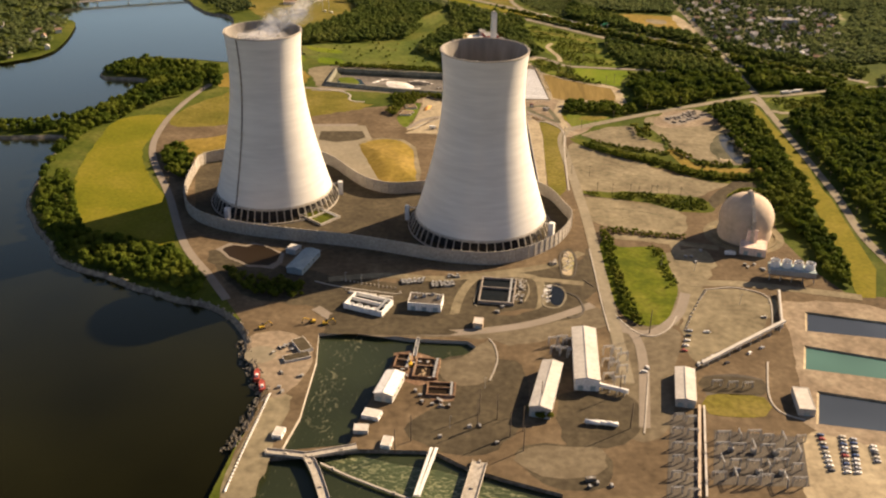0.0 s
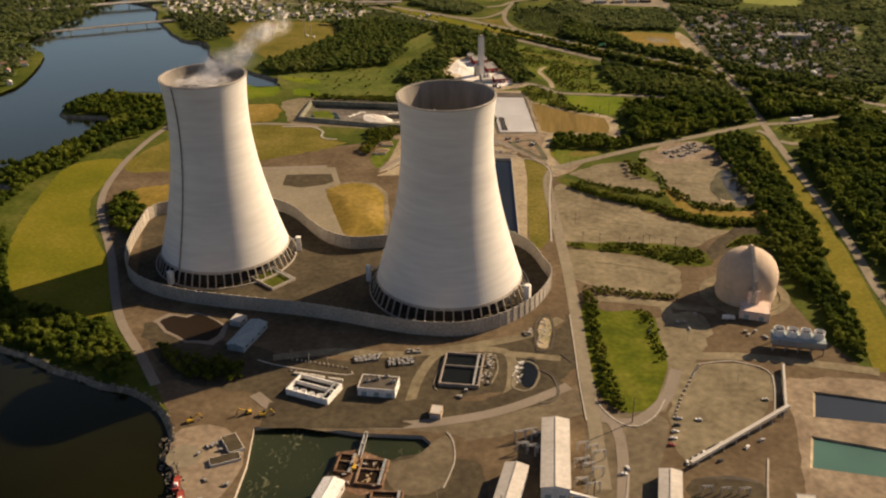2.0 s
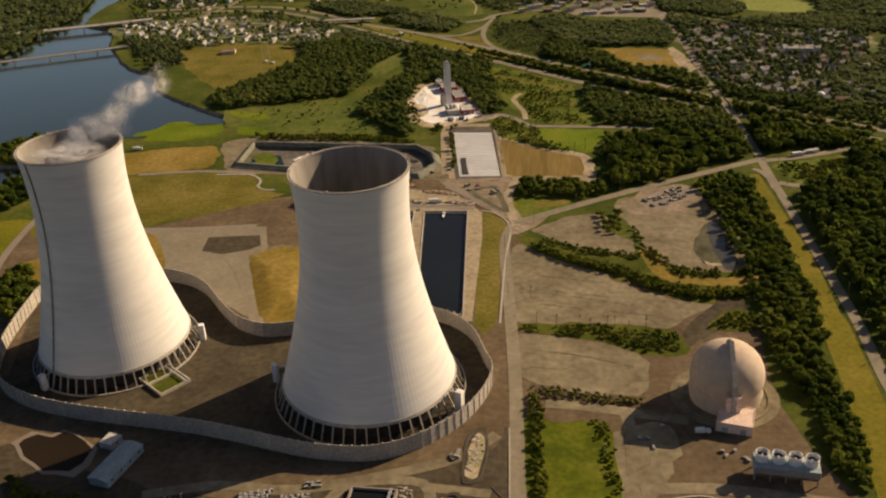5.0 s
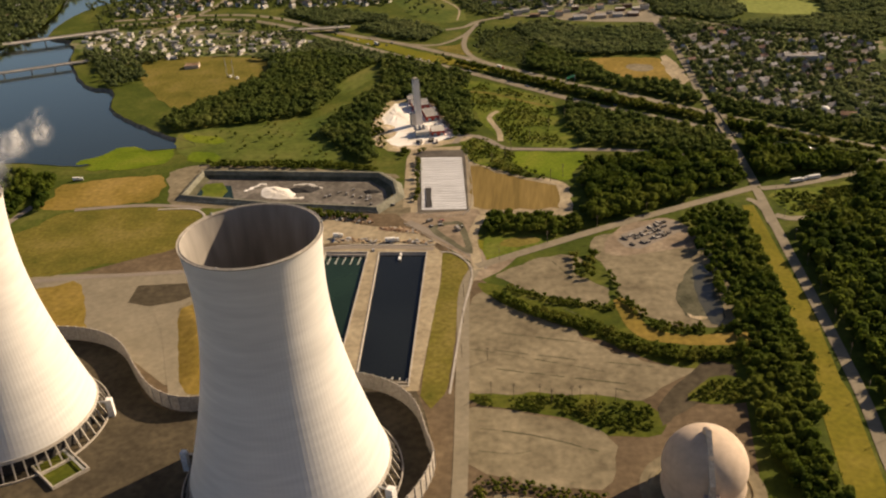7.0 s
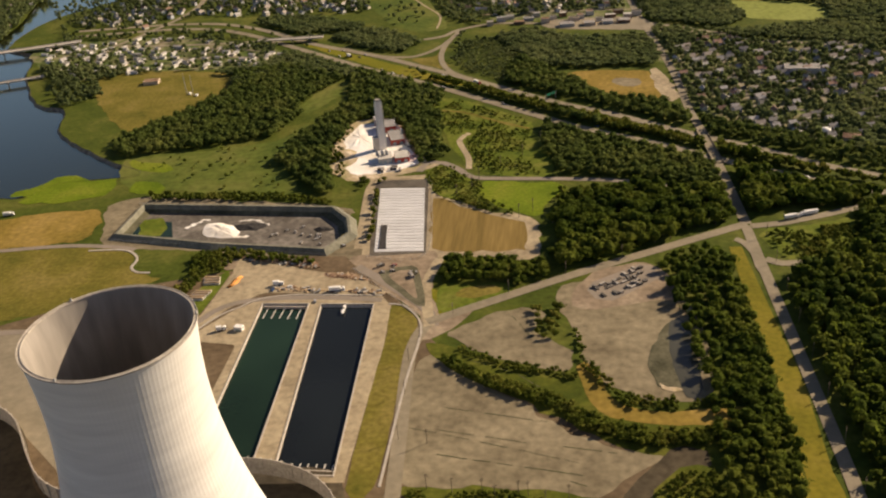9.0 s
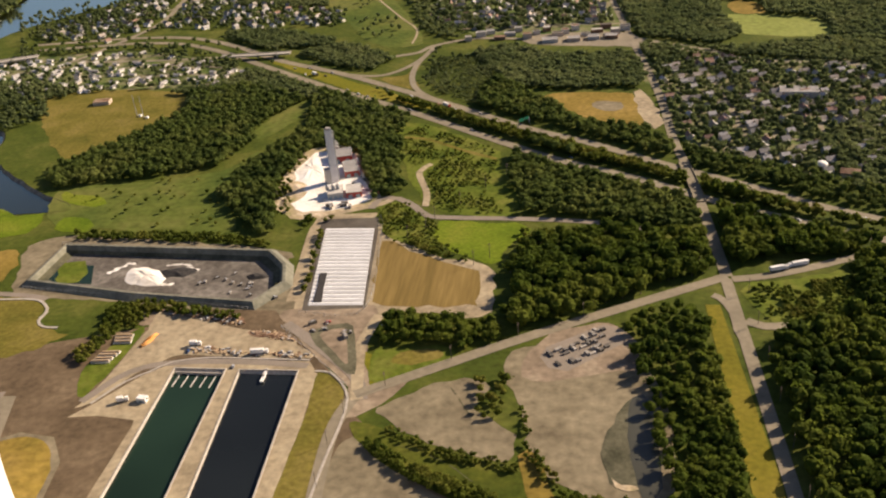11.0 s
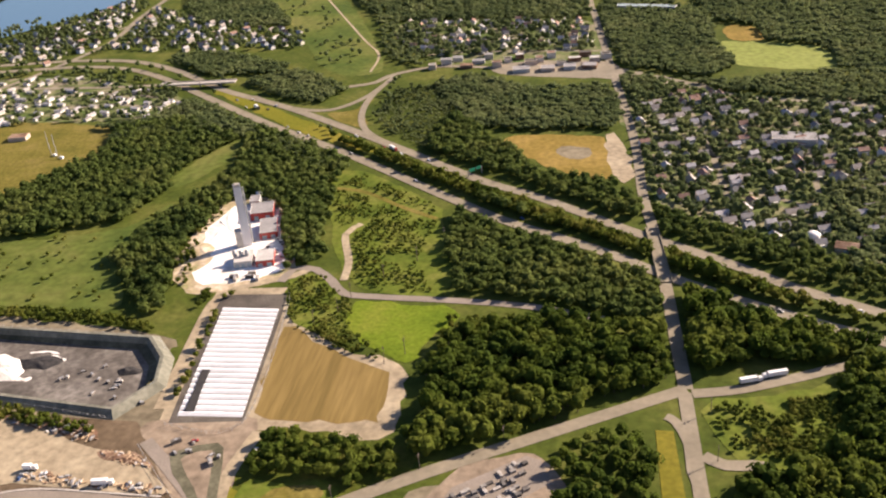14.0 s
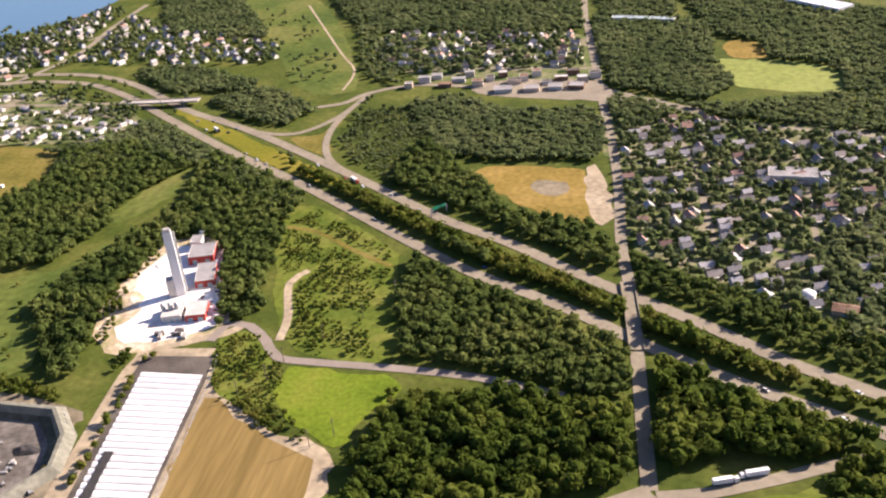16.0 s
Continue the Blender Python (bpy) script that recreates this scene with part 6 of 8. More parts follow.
for k in range(17):
    x, y, w, d = 112 + 12.6 * k, 1534 + 14 * (k % 3) + rp.uniform(-3, 3), rp.uniform(8, 15), rp.uniform(7, 12)
    building("shop", [(x, y), (x + w, y + 1), (x + w, y + 1 + d)], rp.uniform(3.5, 6.5), "flat roofed shop among parked cars and trees", wall=rp.choice((M_SIDING, M_TAN, M_RUST, M_CONC)), roof=rp.choice((M_GREYROOF, M_SIDING, M_DARKFLOOR, M_RUST)), doors=0, group="roadside shops")
building("barn", [(-314.5, 1328.9), (-295.5, 1331.8), (-302.7, 1343.6)], 4, "low farm building with a rusty roof", wall=M_TAN, roof=M_RUST, doors=0)

building("quay_shed", [(-87.4, 312.2), (-79.5, 317.5), (-85.7, 334.2)], 2.2, "low quay shed with a dark flat roof", wall=M_ROOF, roof=M_APRON, doors=1, group="quay sheds")
building("quay_shed", [(-96.2, 300.8), (-79.4, 308.5), (-81.4, 315.4)], 1.6, "long low quay shed with a dark flat roof", wall=M_ROOF, roof=M_APRON, doors=1, group="quay sheds")
flat("quay_pad", [tuple(Vector((-115.3, 310)) + Vector((11 * math.cos(k * 0.4), 11 * math.sin(k * 0.4)))) for k in range(16)], 0.29, M_ROAD, "pale round concrete pad on the quay", "pavement", smooth=False)

# rooftop units on the control building
for i, (x, y) in enumerate([(-13, 384.6), (-7, 386.9), (-1, 390.1), (4.1, 384.3)]):
    ac = thing("rooftop_unit", "grey ventilation unit on a white building", "ventilator", "rooftop units", at=(x, y, 6.3), turn=12)
    part("case", box_mesh("case", 2.6, 2.2, 1.6 + 0.8 * (i % 2), M_STEEL, 0.15), ac)
    part("cowl", lathe("cowl", [(0.7, 0), (0.7, 0.5), (0.3, 0.6)], 12, M_DARK), ac, "", pose(0, 0, 1.6 + 0.8 * (i % 2)))

# tall silo of the lime works
silo = thing("tall_silo", "tall grey rectangular concrete silo tower", "silo", at=(*(35.3, 1096.4), 0.2), turn=24)
v, f = box_data(6.8, 6.4, 51, 0.0)
part("body", mesh_of("body", [(x * (1 if z < 1 else 0.86), y * (1 if z < 1 else 0.86), z) for x, y, z in v], f, M_SILO), silo)
part("penthouse", box_mesh("penthouse", 4, 3.6, 2.0, M_CONC, 0.2), silo, "", pose(0, 0, 51))
for sx, sy, px, py in ((5.7, .25, 0, 2.6), (5.7, .25, 0, -2.6), (.25, 5.0, 2.75, 0), (.25, 5.0, -2.75, 0)):
    part("railing", box_mesh("railing", sx, sy, 1.1, M_STEEL), silo, "", pose(px, py, 51))
part("annex", box_mesh("annex", 5, 7, 14, M_SIDING, 0.2), silo, "", pose(-6.0, 0, 0))
part("elevator", box_mesh("elevator", 1.4, 1.4, 49, M_STEEL, 0.1), silo, "steel bucket elevator", pose(4.2, 1.2, 0))
for i, (x, y) in enumerate([(35.8, 1066.8), (41, 1067.2), (45.1, 1068.6)]):
    bin_ = thing("lime_bin", "grey steel lime bin over truck bays", "hopper", "lime bins", at=(x, y, 5.4))
    part("drum", lathe("drum", [(1.7, 0), (1.7, 4), (0.3, 5.2)], 16, M_STEEL), bin_)
for x, y in [(15, 1186), (17, 1192.5), (48.1, 1135.7)]:
    tank = thing("storage_tank", "round white storage tank at the lime works", "tank", "lime works tanks", at=(x, y, 0.2))
    part("drum", lathe("drum", [(2.2, 0), (2.2, 5), (0.2, 6)], 20, M_WHITE), tank)

# cooling unit beside the dome
UA, UB = [Vector(p) for p in [(264, 444.3), (299.5, 439.3)]]
mid, w, d, turn = footprint(UA, UB, UB + Vector((-(UB - UA).y, (UB - UA).x)).normalized() * 13)
unit = thing("cooling_unit", "long blue grey air cooler with four white fan stacks", "cooler", at=(mid.x, mid.y, 0.1), turn=turn)
part("deck", box_mesh("deck", w, d, 4.2, M_TEALSIDE, 0.2), unit, "", pose(0, 0, 6))
for i in range(5):
    for j in (-1, 1):
        part("leg", box_mesh("leg", 0.7, 0.7, 6, M_STEEL), unit, "", pose(-w / 2 + 1 + i * (w - 2) / 4, j * (d / 2 - 1), 0))
R_FAN = w / 8 * 0.86
STACK = lathe("fan_stack", [(R_FAN, 0), (R_FAN * 0.93, 3.0), (R_FAN, 5.2), (R_FAN * 0.94, 5.2), (R_FAN * 0.88, 2.5), (R_FAN * 0.88, 0.5)], 32, M_WHITE)
GUARD = lathe("fan_guard", [(R_FAN * 0.9, 0), (0.6, 0.1)], 28, M_DARK)
for i in range(4):
    stack = part("fan_stack", STACK, unit, "white fan stack", pose(-w / 2 + (i + .5) * w / 4, d * 0.06, 10.2))
    part("fan_guard", GUARD, stack, "", pose(0, 0, 2.6))
    part("hub", lathe("hub", [(0.8, 0), (0.8, 0.5), (0.1, 0.8)], 10, M_STEEL), stack, "", pose(0, 0, 2.8))
for i in range(9):
    part("louvre", box_mesh("louvre", w - 1, 0.15, 0.25, M_STEEL), unit, "", pose(0, -d / 2 - 0.1, 6.4 + i * 0.4))
part("walkway", box_mesh("walkway", w, 1.6, 0.25, M_RUST), unit, "rusty walkway grating", pose(0, -d / 2 - 0.9, 5.6))

# conveyor gallery on trestles
def gallery(name, a, b, z0, z1, width, label, wall, legs=6, tall=2.6):
    a, b = Vector((*a, z0)), Vector((*b, z1))
    d = b - a
    t = thing(name, label, "conveyor", at=(a.x, a.y, 0), turn=math.degrees(math.atan2(d.y, d.x)))
    l = math.hypot(d.x, d.y)
    me = mesh_of("duct", [(0, -width / 2, z0), (0, width / 2, z0), (l, width / 2, z1), (l, -width / 2, z1), (0, -width / 2, z0 + tall), (0, width / 2, z0 + tall), (l, width / 2, z1 + tall), (l, -width / 2, z1 + tall)], [(0, 1, 2, 3), (4, 7, 6, 5), (0, 3, 7, 4), (1, 5, 6, 2), (0, 4, 5, 1), (3, 2, 6, 7)], wall)
    part("duct", me, t)
    for i in range(legs):
        k = (i + .5) / legs
        h = z0 + (z1 - z0) * k
        for s in (-1, 1):
            part("trestle", box_mesh("trestle", 0.5, 0.5, h, M_STEEL), t, "", pose(l * k, s * width * 0.45, 0))
    return t


gallery("conveyor_gallery", (188.6, 316.4), (257.7, 371.4), 3, 6, 2.4, "long pale covered conveyor on steel trestles", M_ROOF, 8, 1.9)
gallery("pipe_rack", (164.4, 186.3), (179.4, 271.8), 1.2, 1.2, 1.8, "pale pipe rack beside the switchyard", M_TAN, 8, 0.8)
gallery("pipe_rack", (168.5, 186.4), (182.4, 271.9), 1.0, 1.0, 1.2, "thin pipe rack beside the switchyard", M_ROOF, 8, 0.7)
gallery("conveyor_gallery", (256.7, 371.3), (267.1, 422.8), 1.2, 1.6, 1.5, "pale covered conveyor towards the cooler", M_ROOF, 4)
gallery("pipe_rack", (116.2, 285.9), (134.5, 279.5), 3, 3, 1.6, "white pipe rack beside a warehouse", M_WHITE, 4)
gallery("pipe_bridge", (4.2, 174.6), (10.6, 216.5), 1.6, 1.6, 1.7, "white pipe crossing the channel", M_WHITE, 3, 1.1)
gallery("pipe_bridge", (6.2, 174.6), (13.6, 216.6), 1.6, 1.6, 1.7, "white pipe crossing the channel", M_WHITE, 3, 1.1)


# bridges
def deck(name, points, width, z, label, material, rail=True, category="bridge"):
    t = thing(name, label, category)
    c = curve(points, False, 10)
    for side, wdt, h0, h1, nm in ((0, width, z - 0.8, z, "slab"), (-1, 0.35, z, z + 0.9, "parapet"), (1, 0.35, z, z + 0.9, "parapet")):
        if side and not rail:
            continue
        verts, faces = [], []
        for i, (x, y) in enumerate(c):
            a, b = c[max(i - 1, 0)], c[min(i + 1, len(c) - 1)]
            d = Vector((b[0] - a[0], b[1] - a[1])).normalized()
            n = Vector((-d.y, d.x))
            m = Vector((x, y)) + n * side * (width / 2 - 0.2)
            for s, h in ((-1, h0), (1, h0), (1, h1), (-1, h1)):
                q = m + n * s * wdt / 2
                verts.append((q.x, q.y, h))
            if i:
                k = 4 * i
                faces += [(k - 4 + j, k - 4 + (j + 1) % 4, k + (j + 1) % 4, k + j) for j in range(4)]
        k = len(verts) - 4
        faces += [(0, 3, 2, 1), (k, k + 1, k + 2, k + 3)]
        part(nm, mesh_of(nm, verts, faces, material), t)
    n = max(2, int(len(c) / 3))
    for i in range(n):
        x, y = c[int((i + .5) / n * (len(c) - 1))]
        part("pier", box_mesh("pier", 1.4, 1.4, z + 3.4, M_CONC), t, "", pose(x, y, -2.5))
    return t


deck("footbridge", [(-88.1, 207.8), (-63.2, 205.7)], 5, 1.0, "pale concrete arm of a forked canal bridge", M_CONC)
deck("footbridge", [(-63.2, 205.7), (-34.4, 215.9)], 5, 1.04, "pale concrete arm of a forked canal bridge", M_CONC)
deck("footbridge", [(-62.2, 204.7), (-55, 191.8), (-45.7, 168.9)], 6, 1.08, "concrete bridge leg over the channel", M_CONC)
deck("road_bridge", [(39.8, 207.3), (34.3, 174.5)], 9, 1.0, "pale concrete bridge across the channel", M_CONC)
deck("footbridge", [(-7.5, 337.5), (-8.3, 315.4)], 2.5, 0.9, "narrow steel footbridge over the canal", M_STEEL)
deck("river_bridge", [(-691, 1284.3), (-664.7, 1294.1), (-501.9, 1364.3), (-471.8, 1378.7)], 9, 3, "low road bridge over the river", M_CONC)
deck("river_bridge", [(-769.4, 1435.9), (-655.7, 1472.1), (-561.2, 1506.5), (-493.7, 1533.9)], 16, 5, "highway bridge over the river", M_CONC)
deck("overpass", [(-209.8, 1493.4), (-160.1, 1494.7), (-116.2, 1498.4)], 12, 5.5, "white overpass above the highway", M_CONC)
deck("overpass", [(352.3, 1119.6), (355.8, 1077.6), (358.3, 1038.8)], 9.5, 1.2, "pale road bridge above the highway", M_ROAD)


# sunken and raised tanks
def tank_basin(name, corners, h, label, water_m, walls, group=""):
    mid, w, d, turn = footprint(*corners)
    t = thing(name, label, "tank", group, at=(mid.x, mid.y, 0.1), turn=turn)
    for sx, sy, px, py in ((w, 1.2, 0, d / 2 - .6), (w, 1.2, 0, -d / 2 + .6), (1.2, d - 2.4, w / 2 - .6, 0), (1.2, d - 2.4, -w / 2 + .6, 0)):
        part("wall", box_mesh("wall", sx, sy, h, walls, 0.1), t, "", pose(px, py, 0))
    part("water", box_mesh("water", w - 2.4, d - 2.4, h * 0.35, water_m), t, "dark still water")
    part("divider", box_mesh("divider", w - 2.4, 0.8, h, walls), t, "", pose(0, d * 0.08, 0))
    part("walkway", box_mesh("walkway", 1.6, d, 0.3, M_STEEL), t, "", pose(w * 0.36, 0, h))
    return t


clar = tank_basin("clarifier", [(33.4, 390.6), (60.8, 388.7), (68.6, 426.5)], 2.6, "square weathered concrete clarifier with dark water", M_DARKPOND, M_LADDER)
for corners in ([(-8, 290), (9, 289), (10, 312)], [(3, 270), (22, 270), (22, 285)], [(-22, 300), (-11, 299), (-10, 316)]):
    tank_basin("cofferdam", corners, 1.8, "rusty sheet pile pit with muddy water", M_MUDPOND, M_RUST)
filt = tank_basin("filter_tank", [(-67.2, 376.2), (-37, 365.4), (-30.1, 383.8)], 4.5, "white walled filter tank with round cells", M_DARKPOND, M_WHITE)
for x, y in [(-61.2, 376.4), (-55.2, 374.7), (-49.1, 371.9), (-43, 370.2)]:
    c = thing("filter_cell", "round white filter cell in a tank", "tank", "filter cells", at=(x, y, 1.6))
    part("drum", lathe("drum", [(2.6, 0), (2.6, 2.6), (2.1, 2.6), (2.1, 1.6), (0.2, 1.8)], 24, M_WHITE), c)
tank_basin("green_basin", [(-108.5, 512.7), (-93.7, 530.8), (-110.3, 556.4)], 2.2, "concrete pool of green water beside a tower", M_PLOT, M_CONC)


def pit(name, pts, m, label, edge):
    sheet(name + "_edge", [((x - sum(p[0] for p in pts) / len(pts)) * 1.18 + sum(p[0] for p in pts) / len(pts), (y - sum(p[1] for p in pts) / len(pts)) * 1.18 + sum(p[1] for p in pts) / len(pts)) for x, y in pts], edge, label + " edge", 0.3, "bank")
    sheet(name, pts, m, label, 0.36, "water")


pit("oval_pond", [(-183.6, 460.2), (-174.8, 470.8), (-149.8, 470), (-134.6, 456.6), (-138.2, 437.3), (-156.3, 439.4)], M_MUDPOND, "oval pond of dark water", M_GREYROAD)
pit("lagoon", [(88, 396), (91, 420), (95, 425), (99.5, 422), (100, 405), (95, 393)], M_DARKPOND, "small dark lagoon", M_APRON)
sheet("settling_oval_edge", [(97.5, 447), (99, 474), (103, 484), (110, 486), (114, 464), (110, 438), (101, 435)], M_APRON, "dark rim of a small oval settling basin", 0.3, "bank", 0.6)
sheet("settling_oval", [(100.5, 448), (102, 472), (104.5, 480), (108.5, 481), (111, 464), (107.5, 441), (103, 440)], M_SAND, "pale lime rubble in a small oval basin", 0.36, "ground", 1)
sheet("marsh_pool", [(290, 776), (302, 770), (302, 699), (292, 690), (288, 712), (286, 740)], M_GREYPOOL, "shallow pale pool in a gravel lot", 0.3, "water", 1)
sheet("salt_crust", [(276, 706), (282, 703), (289, 701), (290, 695), (283, 694)], M_SAND, "pale crust at the edge of a pool", 0.34, "ground", 3)


def heap(name, points, h, material, label, z=0.0, rough=True):
    """A rounded heap over an outline."""
    loop = ragged(points, 2.0, 3.0 if rough else 0.8)
    cx, cy = sum(p[0] for p in loop) / len(loop), sum(p[1] for p in loop) / len(loop)
    verts, faces = [], []
    n, rings = len(loop), 7
    for k in range(rings):
        s = 1 - k / (rings - 0.5)
        for x, y in loop:
            px, py = cx + (x - cx) * s, cy + (y - cy) * s
            verts.append((px, py, z + h * min(1.0, 1.7 * (1 - s)) * (0.8 + (0.5 if rough else 0.12) * noise.noise((px * (.35 if rough else .08), py * (.35 if rough else .08), 5)))))
    for k in range(rings - 1):
        for i in range(n):
            a, b = k * n + i, k * n + (i + 1) % n
            faces.append((a, b, b + n, a + n))
    faces.append(tuple((rings - 1) * n + i for i in range(n)))
    return tagged(new(name, mesh_of(name, verts, faces, material, True)), label, "heap", "heaps")


heap("lime_mound", [(-97, 927), (-98, 939), (-89, 946), (-75, 938), (-63, 922), (-66, 912), (-89, 918)], 2.6, M_LIME, "white lime heap on the basin floor", -2.5)
heap("ash_mound", [(-72, 937), (-50, 940), (-41, 930), (-64, 927)], 2.2, M_DARK, "long dark ash heap in the basin", -2.5)
heap("ash_mound", [(1, 930.2), (18.4, 932.4), (22, 925), (8, 922)], 2.2, M_DARK, "dark ash heap in the basin", -2.5)
heap("grass_mound", [(-100, 703), (-96, 719), (-80, 729), (-59, 725), (-45, 703), (-39, 665), (-34, 630), (-34, 612), (-47, 607), (-61, 607), (-75, 632)], 4.5, M_DRY, "golden grass mound between the towers", 0.16, False)
heap("lime_mound", [(-5.5, 1117.4), (-1.1, 1157), (18, 1135.3), (23.8, 1101.8), (5.3, 1092.9)], 1.6, M_LIME, "white lime heap beside the silo", 0.2)
heap("rubble_mound", [(-12.4, 1095.7), (4.2, 1097.1), (10.7, 1080.7), (-8.9, 1077)], 1.5, M_SAND, "low heap of stone by the lime yard", 0.2)
rs = random.Random(8)
for x, y, a in [(-108, 942, 20), (-102, 948, 5), (-66, 946, -8), (-56, 944, -12), (-46, 938, -25), (-58, 915, 4), (-113, 936, 30)]:
    c, q = math.cos(radians(a)), math.sin(radians(a))
    long, slim = rs.uniform(4, 8), rs.uniform(1.0, 2.6)
    sheet("ash_spill", [(x + c * u * long - q * v * slim, y + q * u * long + c * v * slim) for u, v in [(-1, 0), (-0.5, 0.9), (0.1, 0.4), (0.6, 1), (1, 0.1), (0.5, -0.8), (0, -0.3), (-0.6, -1)]], M_LIME, "white streak of lime spilled on the basin floor", -2.42, "ground", 2)


sheet("basin_reeds", [(-156, 921), (-160, 950), (-143, 950), (-133, 935), (-136, 919)], M_BRIGHT2, "rough green growth in the ash basin", -2.3, "grass", 3)
ribbon("field_kerb", [(-186, 889), (-155, 889), (-141, 881), (-135, 871), (-135, 859), (-127, 851), (-115, 850)], 2.2, 0.3, M_CONC, "pale concrete kerb round a field corner", "kerb", 4)
sheet("ring_green", [(127, 790), (124, 814), (129, 829), (146, 825), (170, 830), (181, 813), (161, 799), (141, 789)], M_BRIGHT2, "green grass bank of a shallow basin", 0.24, "grass", 1)
sheet("ring_floor", [(138, 810), (142, 820), (159, 826), (170, 823), (169, 816), (152, 807)], M_OLIVE, "dry grass floor of a shallow basin", 0.3, "grass", 1)

# lined cell: white sheeting in strips
cell = thing("cell_cover", "white ribbed sheeting over a lined cell", "cover", at=(0, 0, 0))
C0, C1, C2, C3 = [Vector(p) for p in [(49.3, 1001.1), (91, 1000), (105.3, 879.4), (64.8, 878.8)]]
M_SHEETING = mat("white_sheeting", [(0.60, 0.60, 0.59), (0.72, 0.72, 0.71)], 0.08, fine=0.5, per_object=0.06, contrast=0.08)
for i in range(22):
    a, b = i / 22, (i + 0.87) / 22
    q = [C0.lerp(C3, a), C1.lerp(C2, a), C1.lerp(C2, b), C0.lerp(C3, b)]
    m0, m1 = C0.lerp(C3, (a + b) / 2), C1.lerp(C2, (a + b) / 2)
    part("sheet", mesh_of("sheet", [(*q[0], .22), (*q[1], .22), (*m1, 0.9), (*m0, 0.9), (*q[2], .22), (*q[3], .22)], [(0, 3, 2, 1), (3, 5, 4, 2), (0, 5, 3), (1, 2, 4)], M_SHEETING), cell)
tarp = []
for z in (0.5, 1.15):
    tarp += [(*C0.lerp(C3, a).lerp(C1.lerp(C2, a), b), z) for a, b in ((0.62, 0.09), (0.62, 0.23), (0.80, 0.22), (0.96, 0.24), (0.96, 0.08), (0.80, 0.10))]
tagged(new("dark_tarp", mesh_of("dark_tarp", tarp, [(5, 4, 3, 2, 1, 0), (6, 7, 8, 9, 10, 11), *[(k, (k + 1) % 6, (k + 1) % 6 + 6, k + 6) for k in range(6)]], M_DARK)), "dark tarpaulin lying on white sheeting", "tarpaulin")



# concrete rims of the ponds
for loop in (POND_GREEN, POND_DARK):
    c = [Vector(p) for p in loop]
    for i in range(4):
        d = c[(i + 1) % 4] - c[i]
        m = (c[i] + c[(i + 1) % 4]) / 2
        k = tagged(new("pond_rim", box_mesh("pond_rim", d.length + 1.0, 1.0, 0.8, M_CONC, 0.1)), "pale concrete pond rim", "rim", "", "structure")
        k.matrix_world = pose(m.x, m.y, -0.2 - 0.01 * (i % 2), 0, 0, math.degrees(math.atan2(d.y, d.x)))

# pond weirs
def weir(points, n, label, length=9):
    a, b = Vector(points[0]), Vector(points[1])
    d = (b - a).normalized()
    t = thing("pond_weir", label, "weir", "pond weirs", at=(a.x, a.y, -2.4), turn=math.degrees(math.atan2(d.y, d.x)))
    l = (b - a).length
    part("beam", box_mesh("beam", l, 0.8, 2.6, M_CONC), t, "", pose(l / 2, 0, 0))
    for i in range(n):
        part("pier", box_mesh("pier", 0.6, length, 1.15, M_ROOF), t, "", pose((i + .5) / n * l, -length / 2, 0))


weir([(-4.9, 797.8), (26.9, 796.7)], 5, "concrete weir with thin piers at a pond end", 14)
weir([(87, 620.2), (52.1, 621.5)], 7, "concrete weir with thin piers at a pond end", 7)
deck("pond_jetty", [(56.7, 800.7), (56.9, 788.1)], 2, 0.2, "short white jetty in a pond", M_WHITE, False, "jetty")


# ---- vehicles ----
PAINTS = [mat("car_paint", [c, tuple(min(1, k * 1.12) for k in c)], 0.5, rough=0.3, spec=0.6, contrast=0.05) for c in ((0.70, 0.70, 0.68), (0.35, 0.36, 0.38), (0.03, 0.03, 0.035), (0.30, 0.04, 0.03), (0.05, 0.09, 0.20), (0.50, 0.47, 0.40))]
TYRE = lathe("tyre", [(0.1, -0.12), (0.34, -0.12), (0.34, 0.12), (0.1, 0.12)], 12, M_RUBBER, False)


def car(paint, label):
    t = thing("car", label, "car", "parked and passing cars")
    body = [(-2.2, 0.35), (2.2, 0.35), (2.25, 0.8), (1.2, 0.95), (-2.1, 1.0), (-2.25, 0.7)]
    cab = [(-1.9, 0.98), (0.95, 0.95), (0.25, 1.45), (-1.35, 1.48)]
    for nm, prof, w, m in (("body", body, 1.75, paint), ("cabin", cab, 1.5, M_GLASS)):
        n = len(prof)
        v = [(x, -w / 2, z) for x, z in prof] + [(x, w / 2, z) for x, z in prof]
        part(nm, mesh_of(nm, v, [tuple(range(n)), tuple(reversed(range(n, 2 * n)))] + [(i, n + i, n + (i + 1) % n, (i + 1) % n) for i in range(n)], m), t)
    part("roof", box_mesh("roof", 1.6, 1.36, 0.06, paint), t, "", pose(-0.55, 0, 1.46))
    for x in (-1.35, 1.4):
        for y in (-0.82, 0.82):
            part("wheel", TYRE, t, "", pose(x, y, 0.34, 90, 0, 0))
    return t


NAMES = ("white car", "grey car", "black car", "dark red car", "dark blue car", "beige car")
CARS = []
for p, n in zip(PAINTS, NAMES):
    c = car(p, n + " seen from high above on asphalt")
    CARS.append(c)
rc = random.Random(11)
USED = set()


def put_car(x, y, turn):
    k = rc.choice((0, 0, 0, 1, 1, 2, 2, 3, 4, 5))
    if k not in USED:
        USED.add(k)
        CARS[k].matrix_world = pose(x, y, 0.45, 0, 0, turn)
    else:
        copy_thing(CARS[k], pose(x, y, 0.45, 0, 0, turn))


